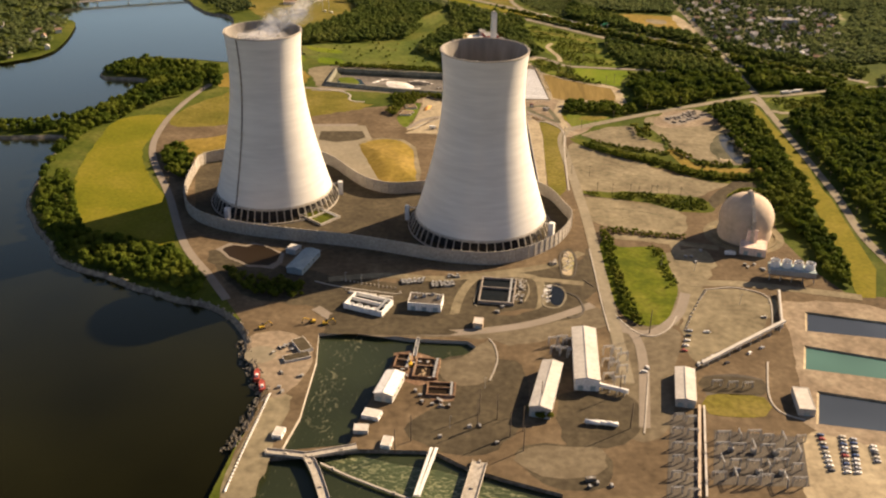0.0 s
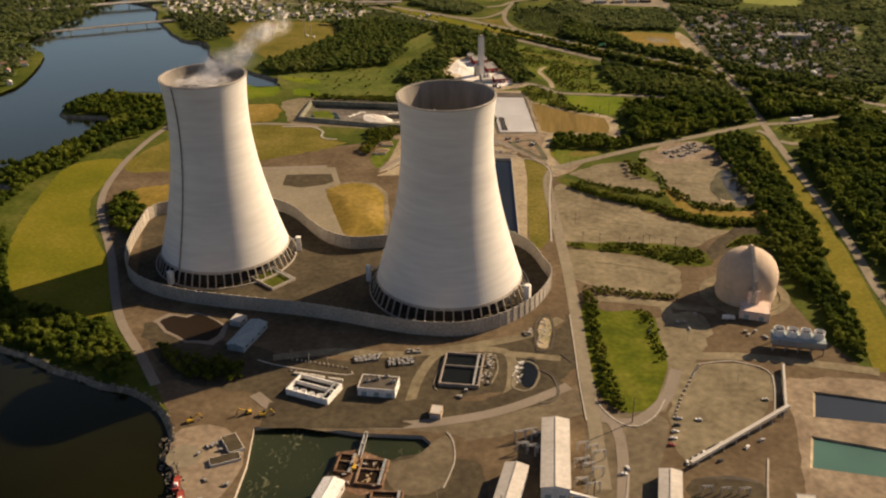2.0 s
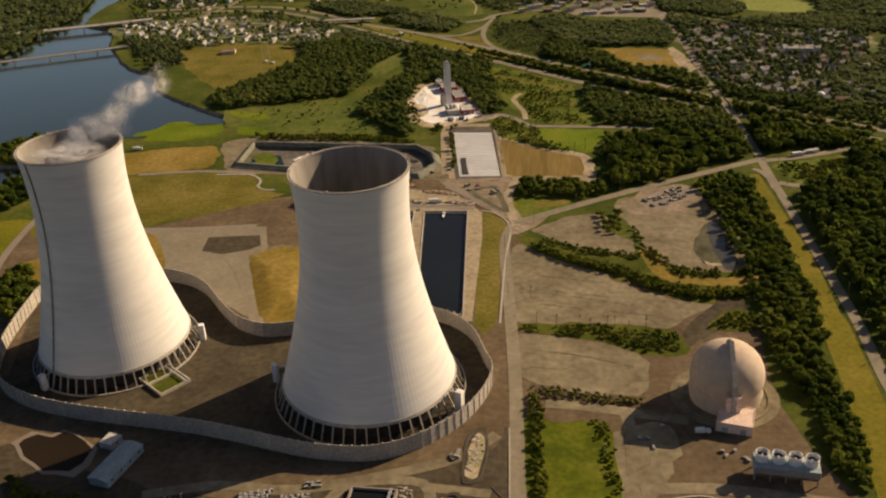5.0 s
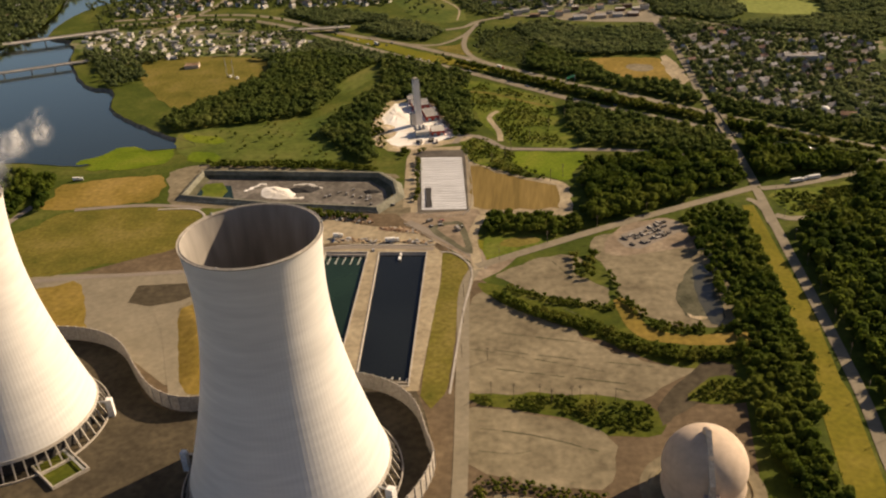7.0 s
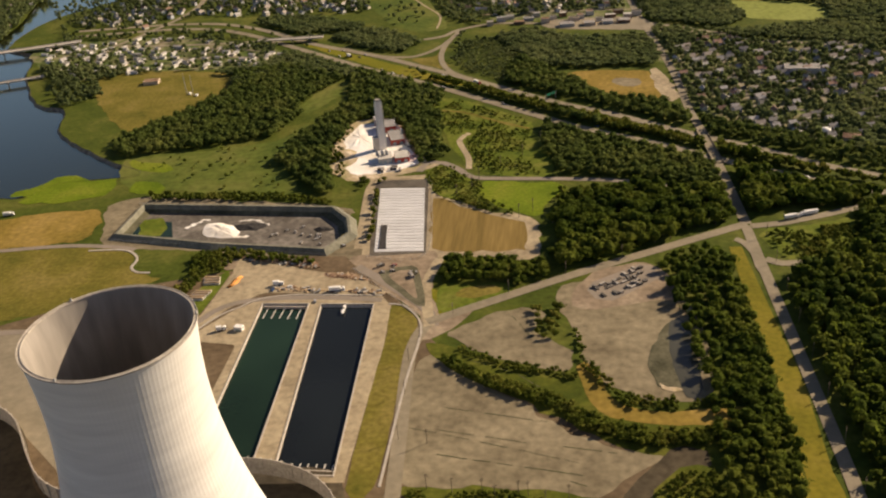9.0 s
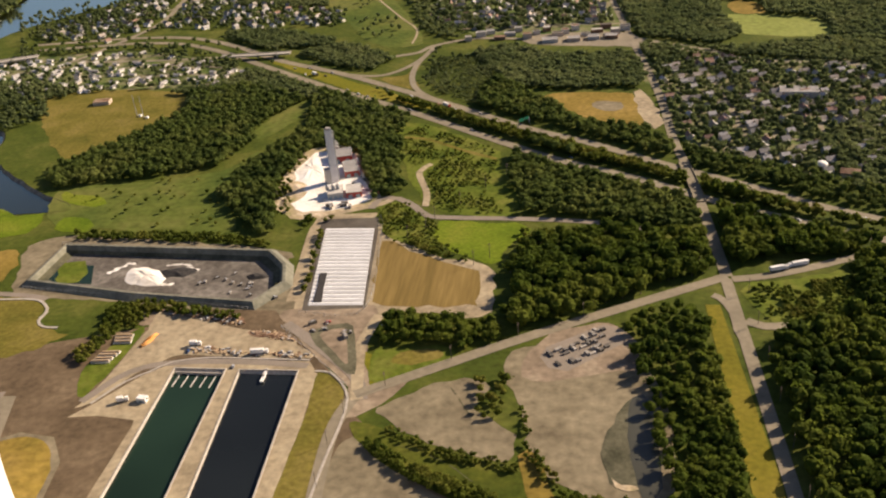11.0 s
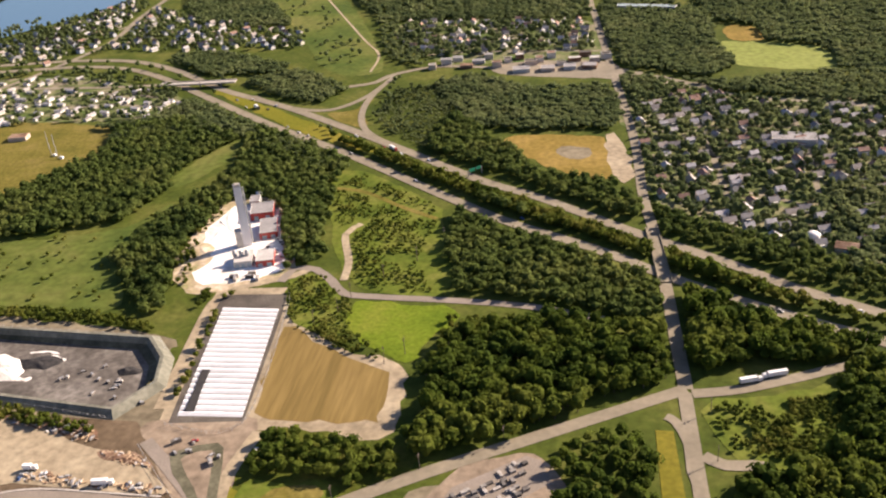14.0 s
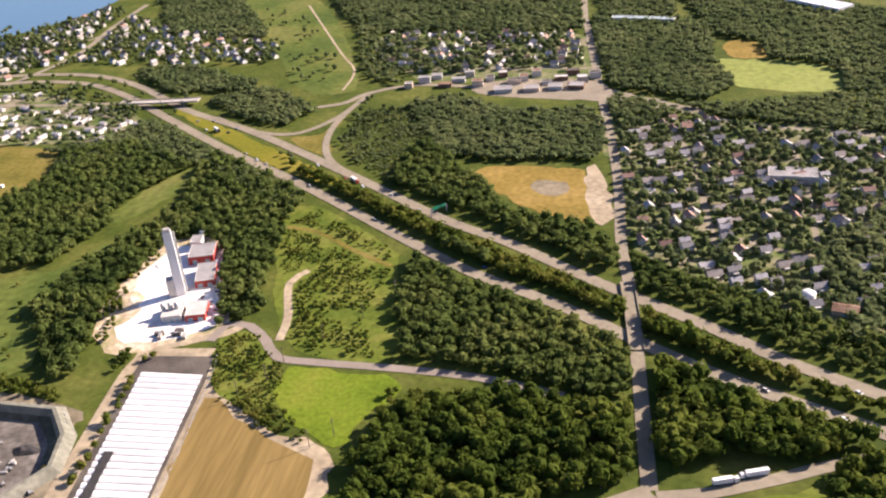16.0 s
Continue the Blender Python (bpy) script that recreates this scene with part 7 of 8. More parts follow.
for a, b, n, turn in (((249, 248), (246, 215), 9, 6), ((262, 247), (255, 214), 10, 6), ((268, 245), (261, 214), 9, 6), ((278, 239), (276, 225), 5, 6),
                      ((188.6, 363), (180.4, 336.4), 5, 5), ((187.6, 320.4), (206.1, 336.2), 6, 80)):
    for i in range(n):
        k = i / (n - 1)
        put_car(a[0] + (b[0] - a[0]) * k, a[1] + (b[1] - a[1]) * k, turn + rc.uniform(-4, 4))
for x, y in [(200.9, 362.4), (210.2, 339.4), (225.6, 336.8), (207.1, 323.1), (247.4, 386.3), (151.8, 313.2), (148.7, 308.1), (235.9, 344.2)]:
    put_car(x, y, rc.uniform(0.3, 169.4))
for x, y in [(-76.3, 1442.5), (-41.8, 1419.6), (-75.9, 1418.2), (20.9, 1328.1), (8.3, 1337.5), (39.4, 1348), (72.2, 1324.5), (106.3, 1294.6), (126.6, 1277.2), (156.5, 1259.5), (151.8, 1214), (78.2, 1278), (186.6, 1230), (251.8, 1138.6), (309.9, 1130.3), (429.2, 1002.7), (478.6, 1002.8), (466.5, 979.1), (-95.8, 1443.6), (-47.9, 1409.4), (-8.6, 1353.9)]:
    put_car(x, y, -47 + rc.uniform(-4, 4))
for x, y in [(-4.3, 820.8), (7.9, 824.8), (84.8, 857), (123.4, 851.1), (33, 803.4)]:
    put_car(x, y, rc.uniform(0.3, 169.4))
for k in range(6):
    if k not in USED:
        USED.add(k)
        CARS[k].matrix_world = pose(356 + 3 * k, 905 + 40 * k, 0.45, 0, 0, 92)


def truck(at, turn, label, trailer=11.0, cab_paint=None):
    t = thing("truck", label, "truck", "trucks", at=(*at, 0.45), turn=turn)
    part("trailer", box_mesh("trailer", trailer, 2.5, 2.8, M_WHITE, 0.1), t, "", pose(0, 0, 1.1))
    part("chassis", box_mesh("chassis", trailer + 2, 1.6, 0.4, M_DARK), t, "", pose(1, 0, 0.7))
    part("cab", box_mesh("cab", 2.4, 2.4, 2.6, cab_paint or M_WHITE, 0.35), t, "", pose(trailer / 2 + 1.9, 0, 0.7))
    part("windscreen", box_mesh("windscreen", 0.1, 2.0, 0.8, M_GLASS), t, "", pose(trailer / 2 + 3.12, 0, 1.9))
    for x in (-trailer / 2 + 1, -trailer / 2 + 2.2, trailer / 2 - .6, trailer / 2 + 2.2):
        for y in (-1.1, 1.1):
            part("wheel", TYRE, t, "", pose(x, y, 0.5, 90, 0, 0) @ Matrix.Scale(1.45, 4))
    return t


for (x, y), trn, tl in (((399, 925), 17, 10.5), ((416.3, 932.6), 197, 12)):
    truck((x, y), trn, "white box truck parked on the spur road", tl)
truck((45.1, 818.8), 8, "white tanker trailer parked by the ponds", 9)
truck((-3.4, 828.2), 5, "white truck parked in the laydown yard", 5)
truck((-28.9, 765.1), 20, "small white truck on bare ground", 4)
truck((-299.5, 960), 10, "white truck on the far track", 7)
truck((-63.4, 1415.2), -45, "dark cabbed truck on the highway", 8, M_DARK)
truck((115.9, 1289), -45, "box truck driving on the highway", 8, M_RED)
truck((241.1, 485.6), 5, "white truck parked by the dome", 6)
for i, (x, y) in enumerate([(109.2, 248.7), (114.2, 248.8), (120.3, 248)]):
    k = thing("gas_tank", "white horizontal gas tank in a bund", "tank", "gas tanks", at=(x, y, 1.2), turn=-8)
    part("drum", lathe("drum", [(0.2, -5), (1.4, -4.6), (1.5, 0), (1.4, 4.6), (0.2, 5)], 16, M_WHITE), k, "", pose(0, 0, 0.8, 0, 90, 0))
    for sx in (-3, 3):
        part("saddle", box_mesh("saddle", 0.6, 2.2, 1.3, M_CONC), k, "", pose(sx, 0, -1.15))


def excavator(at, turn, label):
    t = thing("excavator", label, "excavator", "excavators", at=(*at, 0.25), turn=turn)
    for y in (-1.3, 1.3):
        part("track", box_mesh("track", 4.2, 0.7, 1.0, M_RUBBER, 0.3), t, "", pose(0, y, 0))
    part("body", box_mesh("body", 3.8, 2.8, 1.4, M_YELLOW, 0.25), t, "", pose(-0.4, 0, 1.0))
    part("cab", box_mesh("cab", 1.5, 1.1, 1.6, M_GLASS, 0.15), t, "", pose(0.8, 0.75, 2.0))
    part("boom", box_mesh("boom", 5.5, 0.5, 0.6, M_YELLOW, 0.1), t, "", pose(3.4, -0.2, 3.4, 0, -28, 0))
    part("arm", box_mesh("arm", 3.2, 0.4, 0.5, M_YELLOW, 0.1), t, "", pose(6.4, -0.2, 3.2, 0, 60, 0))
    part("bucket", box_mesh("bucket", 1.1, 1.2, 0.9, M_DARK, 0.25), t, "", pose(7.2, -0.2, 0.8))


for p, a in (((-121.8, 343.6), 30), ((-87, 354.2), 200), ((-10.2, 304.4), 100), ((-76.9, 352.6), 10), ((33.2, 912.4), 60)):
    excavator(p, a, "yellow excavator working on open ground")

# stones along the shore
rk = np.random.default_rng(4)
octa = np.array([(1, 0, 0), (0, 1, 0), (-1, 0, 0), (0, -1, 0), (0, 0, 1), (0, 0, -1)], float)
ofaces = np.array([(0, 1, 4), (1, 2, 4), (2, 3, 4), (3, 0, 4), (1, 0, 5), (2, 1, 5), (3, 2, 5), (0, 3, 5)])
edge_line = [p for p in SHORE if 182 < p[1] < 800 and p[0] > -420]
verts, faces = [], []
for i in range(len(edge_line) - 1):
    a, b = np.array(edge_line[i]), np.array(edge_line[i + 1])
    d = (b - a) / np.linalg.norm(b - a)
    wide = 9.0 if b[1] < 330 else 4.0
    for _ in range(int(np.linalg.norm(b - a) * (2.2 if wide > 5 else 0.9))):
        o = rk.uniform(-1.5, wide)
        q = a + (b - a) * rk.random() + np.array([d[1], -d[0]]) * o
        r = rk.uniform(0.5, 1.3)
        z = 0.3 - max(0, o) / wide * 3.4
        k = len(verts)
        verts += [tuple(np.array([q[0], q[1], z]) + v * r * rk.uniform(0.7, 1.3, 3)) for v in octa]
        faces += [tuple(f + k) for f in ofaces]
tagged(new("riprap", mesh_of("riprap", verts, [tuple(int(i) for i in f) for f in faces], M_STONE)), "brown riprap stones along the shore", "stones", "", "stuff")

# barges and quay pieces
for p, a in (((-110, 286.3), 100), ((-103.9, 274.6), 105)):
    b_ = thing("work_boat", "red work boat moored at the quay", "boat", "work boats", at=(p[0] - 2, p[1], -2.9), turn=a)
    part("hull", mesh_of("hull", [(-5, -1.6, 0), (4, -1.6, 0), (6, 0, 0), (4, 1.6, 0), (-5, 1.6, 0), (-5.3, -2, 3.4), (4.4, -2, 3.4), (7, 0, 3.8), (4.4, 2, 3.4), (-5.3, 2, 3.4)], [(0, 4, 3, 2, 1), (5, 6, 7, 8, 9), (0, 1, 6, 5), (1, 2, 7, 6), (2, 3, 8, 7), (3, 4, 9, 8), (4, 0, 5, 9)], M_RED), b_)
    part("wheelhouse", box_mesh("wheelhouse", 2, 2, 2, M_WHITE, 0.2), b_, "", pose(-2.5, 0, 3.4))
QUAY = curve([(-98.8, 264.9), (-100.4, 235.2), (-102, 208.2), (-103.4, 172.9)], False, 2.6)
for x, y in QUAY:
    k = tagged(new("barrier_block", box_mesh("barrier_block", 1.0, 1.5, 1.0, M_WHITE, 0.2)), "white concrete barrier block on the quay", "barrier", "quay barrier blocks")
    k.matrix_world = pose(x, y, 0.1, 0, 0, -20)


# ---- switchyard, poles ----
def frame_mesh(w, h, material):
    """A steel portal of two lattice legs and a beam."""
    verts, faces = [], []

    def bar(sx, sy, sz, x, y, z):
        v, f = box_data(sx, sy, sz)
        k = len(verts)
        verts.extend((a + x, b + y, c + z) for a, b, c in v)
        faces.extend(tuple(i + k for i in q) for q in f)
    for x in (-w / 2, w / 2):
        for dx in (-.4, .4):
            bar(0.32, 0.32, h, x + dx, 0, 0)
        for i in range(int(h / 1.5)):
            bar(0.9, 0.14, 0.14, x, 0, 0.8 + i * 1.5)
    bar(w, 0.36, 0.36, 0, 0, h)
    bar(w, 0.36, 0.36, 0, 0, h - 1)
    for i in range(int(w / 1.5)):
        bar(0.12, 0.12, 1, -w / 2 + 1 + i * 1.5, 0, h - 1)
    return mesh_of("portal", verts, faces, material)


M_GALV = mat("pale_galvanised_steel", [(0.42, 0.41, 0.39), (0.52, 0.51, 0.48)], 0.6, rough=0.6)
PORTALS = [frame_mesh(8, 6.5, M_STEEL), frame_mesh(6, 5, M_STEEL), frame_mesh(7, 7, M_GALV)]
INSULATOR = lathe("insulator", [(0.12, 0), (0.3, 0.3), (0.12, 0.5), (0.3, 0.8), (0.12, 1.0), (0.25, 1.3), (0.1, 1.5)], 8, M_TAN)
TRANSFORMER = box_mesh("case", 3.2, 2.2, 2.6, M_STEEL, 0.15)


def gantry(x, y, k, turn):
    t = thing("switch_gantry", "grey steel switchyard gantry on gravel", "gantry", "switchyard gantries", at=(x, y, 0.2), turn=turn)
    part("portal", PORTALS[k], t)
    for i in (-1, 0, 1):
        part("insulator", INSULATOR, t, "", pose(i * 2.4, 0, (6.5, 5, 7)[k] - 2.6))


for j in range(4):
    for i in range(6):
        a, b = Vector((188.5, 241)), Vector((233.5, 240.2))
        c = Vector((178.5, 202.1))
        p = a + (b - a) * (i / 5) + (c - a) * (j / 3)
        gantry(p.x + 2.5 * noise.noise((p.x, p.y, 2)), p.y + 4 * noise.noise((p.y, p.x, 8)), (i * j + i) % 2, (4, 94, 4)[(i + 2 * j) % 3])
for x, y in [(88.6, 337.2), (94.6, 339.5), (98.7, 336.6), (89.6, 326.2), (95.7, 324.4), (100.8, 322.6), (126.2, 328.5), (131.3, 325.6), (135.4, 320.7), (124.2, 313.3), (128.3, 309.4), (133.4, 305.6), (123.3, 296.2), (130.4, 292.4)]:
    gantry(x, y, 2, 12)
for x, y in [(164, 257.3), (171.2, 255.5), (161, 243.2), (170.1, 242.5), (158.9, 229.2), (167, 228.4), (157, 216.9), (165.1, 214.1), (154.1, 202.5), (162.2, 200.6), (152.2, 189.1), (161.4, 188.3)]:
    gantry(x, y, 1, 4)
for x, y in [(194.7, 295.4), (205, 294.7), (215.2, 295)]:
    gantry(x, y, 1, 4)
for i, (x, y) in enumerate([(190.5, 229.1), (203.8, 228.4), (217, 227.8), (190.6, 210.6), (202.9, 209.9), (216.2, 210.2), (128.3, 320.5), (91.6, 331.3), (126.3, 301.3)]):
    t = thing("transformer", "grey oil filled transformer on gravel", "transformer", "transformers", at=(x, y, 0.2), turn=6)
    part("case", TRANSFORMER, t)
    for k in (-1, 0, 1):
        part("bushing", INSULATOR, t, "", pose(k * 0.9, 0, 2.6))
    for k in range(5):
        part("fin", box_mesh("fin", 0.1, 0.5, 2.0, M_STEEL), t, "", pose(-1.2 + k * .6, -1.35, 0.3))

POLE = lathe("shaft", [(0.22, 0), (0.14, 11), (0.02, 11.1)], 8, M_TRUNK)
ARM = box_mesh("crossarm", 2.6, 0.2, 0.2, M_TRUNK)


def pole(x, y, turn, k=1.0):
    t = thing("utility_pole", "dark wooden utility pole with a crossarm", "pole", "utility poles", at=(x, y, 0.1), turn=turn)
    part("shaft", POLE, t, "", Matrix.Scale(k, 4))
    part("crossarm", ARM, t, "", pose(0, 0, 9.8 * k))
    part("crossarm", ARM, t, "", pose(0, 0, 8.6 * k))


for x, y in [(141.8, 607.4), (156.3, 605), (172.9, 604.8), (180.2, 599.9), (192.7, 603.6), (197.9, 603.9), (219.8, 601.8), (137.3, 645.6), (207.3, 597)]:
    pole(x, y, 20)
for x, y in [(37.5, 240.3), (38.5, 254.3), (65.7, 239.3), (65.8, 220.3), (57.7, 233.1), (-2.5, 225), (49.6, 249.7), (-11.4, 214.7), (77.7, 265.6), (129.4, 281.3), (158.8, 357.9), (132.5, 246.4)]:
    pole(x, y, 70, 1.75)
for x, y in [(122.6, 979), (135, 995.8), (179.9, 937.3), (191.3, 947.7), (139.9, 1015.3), (158.5, 1041.2), (178.2, 1069.4), (194.7, 1099.6)]:
    pole(x, y, 40, 1.2)
for i in range(9):
    p = Vector((372.5, 569.7)).lerp(Vector((375.3, 896.7)), i / 8)
    pole(p.x, p.y, 90)
for x, y in [(117.1, 692.4), (119.7, 648.8), (114.6, 728.8), (118.4, 756.2), (138.8, 784.7), (177.1, 814.3), (218.9, 841.2), (262, 866.2)]:
    pole(x, y, 70)

# masts and lamp posts in the plant
for x, y in [(-71.8, 415.2), (-58.7, 411.8), (-44.5, 408.4), (182.1, 462.7), (208, 455.5), (232.9, 403.2), (254.7, 405), (20.5, 238.7), (41.3, 281.3)]:
    t = thing("lamp_post", "thin steel lamp post in the plant yard", "lamp post", "yard lamp posts", at=(x, y, 0.1))
    part("shaft", lathe("shaft", [(0.16, 0), (0.1, 9), (0.02, 9.1)], 8, M_STEEL), t)
    part("lamp", box_mesh("lamp", 1.2, 0.4, 0.25, M_STEEL, 0.05), t, "", pose(0.6, 0, 8.9))

# ---- loose things in the yards ----
M_CRATE = mat("faded_container_paint", [(0.14, 0.125, 0.105), (0.28, 0.25, 0.21)], 0.15, per_object=0.6)
BOXES = [box_mesh("case", 6, 2.4, 2.5, M_CRATE, 0.1), box_mesh("case", 2.6, 1.8, 1.6, M_CRATE, 0.15), box_mesh("case", 4.5, 1.6, 1.0, M_CRATE, 0.1)]
M_GREYBOX = mat("pale_container_paint", [(0.12, 0.108, 0.095), (0.28, 0.26, 0.225)], 0.15, per_object=0.7)
GREYS = [box_mesh("case", 7, 2.6, 2.6, M_GREYBOX, 0.1), box_mesh("case", 3.4, 2.2, 1.8, M_GREYBOX, 0.15), box_mesh("case", 5, 2.0, 1.2, M_GREYBOX, 0.1)]
SKIDS = [box_mesh("case", 4.2, 1.0, 1.5, M_GREYBOX, 0.1), box_mesh("case", 3.2, 0.9, 1.2, M_GREYBOX, 0.1), box_mesh("case", 2.4, 0.8, 1.6, M_GREYBOX, 0.1)]
RUSTY = [box_mesh("case", 5, 2, 2.2, M_RUST, 0.1), box_mesh("case", 3.4, 1.4, 1.4, M_RUST, 0.15), box_mesh("case", 5.5, 0.8, 1.0, M_RUST, 0.1)]
LID = box_mesh("lid", 2.2, 1.4, 0.15, M_STEEL, 0.03)
ry = random.Random(21)


def clutter(loop, n, label, group, name="crate", sizes=(0, 1, 2), z=0.25, turn=None, cases=None):
    a = np.array(loop, float)
    lo, hi = a.min(0), a.max(0)
    made = 0
    for _ in range(n * 12):
        p = np.array([[ry.uniform(lo[0], hi[0]), ry.uniform(lo[1], hi[1])]])
        if made < n and inside(p, loop)[0]:
            t = thing(name, label, "container" if name != "machine" else "machine", group, at=(p[0, 0], p[0, 1], z), turn=ry.uniform(0.3, 169.4) if turn is None else turn + ry.choice((0, 90)))
            k = ry.choice(sizes)
            part("case", (cases or BOXES)[k], t)
            part("lid", LID, t, "", pose(0, 0, (2.5, 1.6, 1.0)[k]))
            made += 1


clutter([(238, 826), (274, 851), (286, 836), (254, 806), (243, 808)], 34, "grey scrap container beside the gravel lot", "scrap containers", sizes=(1, 2), turn=35, cases=GREYS)
clutter([(-6, 824), (9, 828), (37, 820), (83, 821), (86, 814), (57, 815), (-1, 819)], 16, "pale container beside a pond", "pond side containers", turn=8, sizes=(1, 2))
clutter([(-41, 876), (14, 867), (26, 856), (12, 854), (-13, 862), (-40, 868)], 16, "weathered container in the laydown yard", "laydown containers", sizes=(1, 2))
clutter([(65.1, 863.1), (106.6, 857.4), (104.9, 831), (78.8, 843)], 8, "container beside an access track", "track side containers")
clutter([(-6.8, 903.4), (26.3, 894.1), (16.7, 911.3), (-5.3, 937.1), (-38.8, 915.8)], 12, "dark equipment box on the basin floor", "basin equipment", name="machine", sizes=(1, 2), z=-2.5)
clutter([(-17.3, 318.1), (6.8, 314), (8, 288.1), (-15.1, 290.2)], 7, "rusty equipment box in an excavation", "excavation equipment", name="machine", sizes=(1, 2), turn=5, cases=RUSTY)
clutter([(0, 268), (22, 266), (21, 256), (2, 258)], 7, "rusty equipment box in an excavation", "excavation equipment", name="machine", sizes=(1, 2), turn=5, cases=RUSTY)
clutter([(-4.9, 277.6), (21.2, 279.6), (20.4, 249.7), (-2.7, 250.8)], 4, "pale equipment box on the plant yard", "yard equipment", name="machine", sizes=(1, 2), turn=15)
clutter([(58.4, 430.1), (70.6, 430.6), (66.9, 390.9), (56.7, 390.5)], 10, "pale machine beside a clarifier", "clarifier machines", name="machine", sizes=(1,), turn=10)
clutter([(47.6, 386.1), (56.7, 386.5), (55.8, 376.3), (47.7, 375)], 3, "white machine by the clarifier", "clarifier machines", name="machine", sizes=(1, 2), turn=10)
clutter([(89.7, 464), (96.8, 464.4), (96.9, 454.1), (90.8, 453.9)], 4, "white lime bag stack on bare ground", "bag stacks", name="machine", sizes=(1, 2), cases=GREYS)
clutter([(-114.5, 322), (-85.6, 329.2), (-79.4, 308.5), (-106.2, 302.4)], 7, "pale building stone on the quay", "quay stones", name="machine", sizes=(1, 2))
clutter([(-102.1, 292.6), (-80.3, 304.5), (-80.9, 272.6), (-93.8, 265.1)], 5, "equipment box on the quay", "quay equipment", name="machine", sizes=(1, 2))
clutter([(9.3, 249.3), (45.6, 240.6), (55.7, 225), (14.5, 227.6)], 4, "equipment box on the plant yard", "yard equipment", name="machine", sizes=(1, 2), turn=15)
clutter([(102.4, 200), (123.7, 199.6), (121.8, 185.2), (102.6, 183.6)], 4, "pale van sized box on the yard", "yard equipment", name="machine", sizes=(0, 1))
clutter([(251.5, 479.8), (270.3, 477.4), (264, 454.5), (250.5, 456.1)], 5, "grey machine beside the dome", "dome machines", name="machine", sizes=(1, 2))
clutter([(203.7, 503.7), (222.3, 504.5), (215.2, 467.1), (201.7, 469.7)], 4, "grey machine beside the dome road", "dome machines", name="machine", sizes=(1, 2))
clutter([(45.6, 1098.3), (60, 1111.2), (78.4, 1065.9), (68, 1065.1)], 8, "pale equipment at the lime works", "lime works equipment", name="machine", sizes=(1, 2))
clutter([(40.3, 1042.8), (58.9, 1050.6), (64.3, 1038.3), (45.7, 1034.7)], 6, "white parked trailer at the lime works", "lime works trailers", sizes=(0,), turn=10)
clutter([(-8.1, 916.9), (40.3, 919.3), (40.9, 887.7), (13.9, 895.3)], 9, "dark spoil box beside the basin", "basin equipment", name="machine", sizes=(1, 2), z=0.2)

# loose planks and broken stone in the laydown yard
def debris(loop, n, material, label, longest=5.0):
    a = np.array(loop, float)
    lo, hi = a.min(0), a.max(0)
    verts, faces = [], []
    while n:
        p = np.array([[ry.uniform(lo[0], hi[0]), ry.uniform(lo[1], hi[1])]])
        if not inside(p, loop)[0]:
            continue
        n -= 1
        v, f = box_data(ry.uniform(0.8, longest), ry.uniform(0.3, 1.4), ry.uniform(0.2, 0.9))
        m = pose(p[0, 0], p[0, 1], 0.24, ry.uniform(-8, 8), ry.uniform(-8, 8), ry.uniform(0, 180))
        k = len(verts)
        verts += [tuple(m @ Vector(c)) for c in v]
        faces += [tuple(i + k for i in q) for q in f]
    tagged(new("debris", mesh_of("debris", verts, faces, material)), label, "debris", "", "stuff")


for loop, n in (([(-41, 877), (14, 868), (26, 855), (12, 853), (-13, 861), (-40, 868)], 70), ([(31, 847), (55, 845), (69, 833), (53, 836), (37, 840)], 50), ([(-6, 824), (9, 828), (37, 820), (83, 821), (86, 814), (57, 815), (-1, 819)], 60)):
    debris(loop, n, M_WOOD, "loose timber strewn on bare dirt")
    debris(loop, n // 2, M_RUST, "rusty scrap strewn on bare dirt", 3.0)
    debris(loop, n // 3, M_ROOF, "pale scrap panels strewn on bare dirt", 4.0)
debris([(82, 401), (87, 424), (91, 423), (88, 395)], 26, M_WHITE, "white stone blocks beside a lagoon", 2.6)
debris([(62, 394), (65, 430), (72, 432), (69, 405)], 40, M_CONC, "pale concrete blocks beside a clarifier", 3.0)
debris([(101, 446), (103, 477), (108, 480), (110.5, 464), (107, 443)], 60, M_CONC, "pale rubble in a small oval basin", 2.2)
debris([(-8, 315), (10, 312), (8, 290), (-8, 291)], 40, M_WOOD, "loose timber in an excavation", 5.0)
heap("rubble_mound", [(-41, 876), (-10, 870), (14, 866), (20, 858), (-10, 864), (-40, 870)], 1.1, M_RUST, "brown rubble windrow in the laydown yard", 0.2)
heap("rubble_mound", [(31, 847), (55, 845), (69, 833), (53, 836), (37, 840)], 1.0, M_RUST, "brown rubble windrow by an access track", 0.2)
sheet("wedge_ditch", [(77, 848), (99, 857), (107, 842), (117, 796), (101, 808), (79, 836)], M_BASINBANK, "dark ditch between two tracks", 0.36, "ground", 0.5)
sheet("wedge_ground", [(83, 844), (98, 850), (102, 838), (110, 808), (104, 813), (86, 836)], M_SANDYARD, "bare tan ground between two tracks", 0.4, "ground", 0.5)

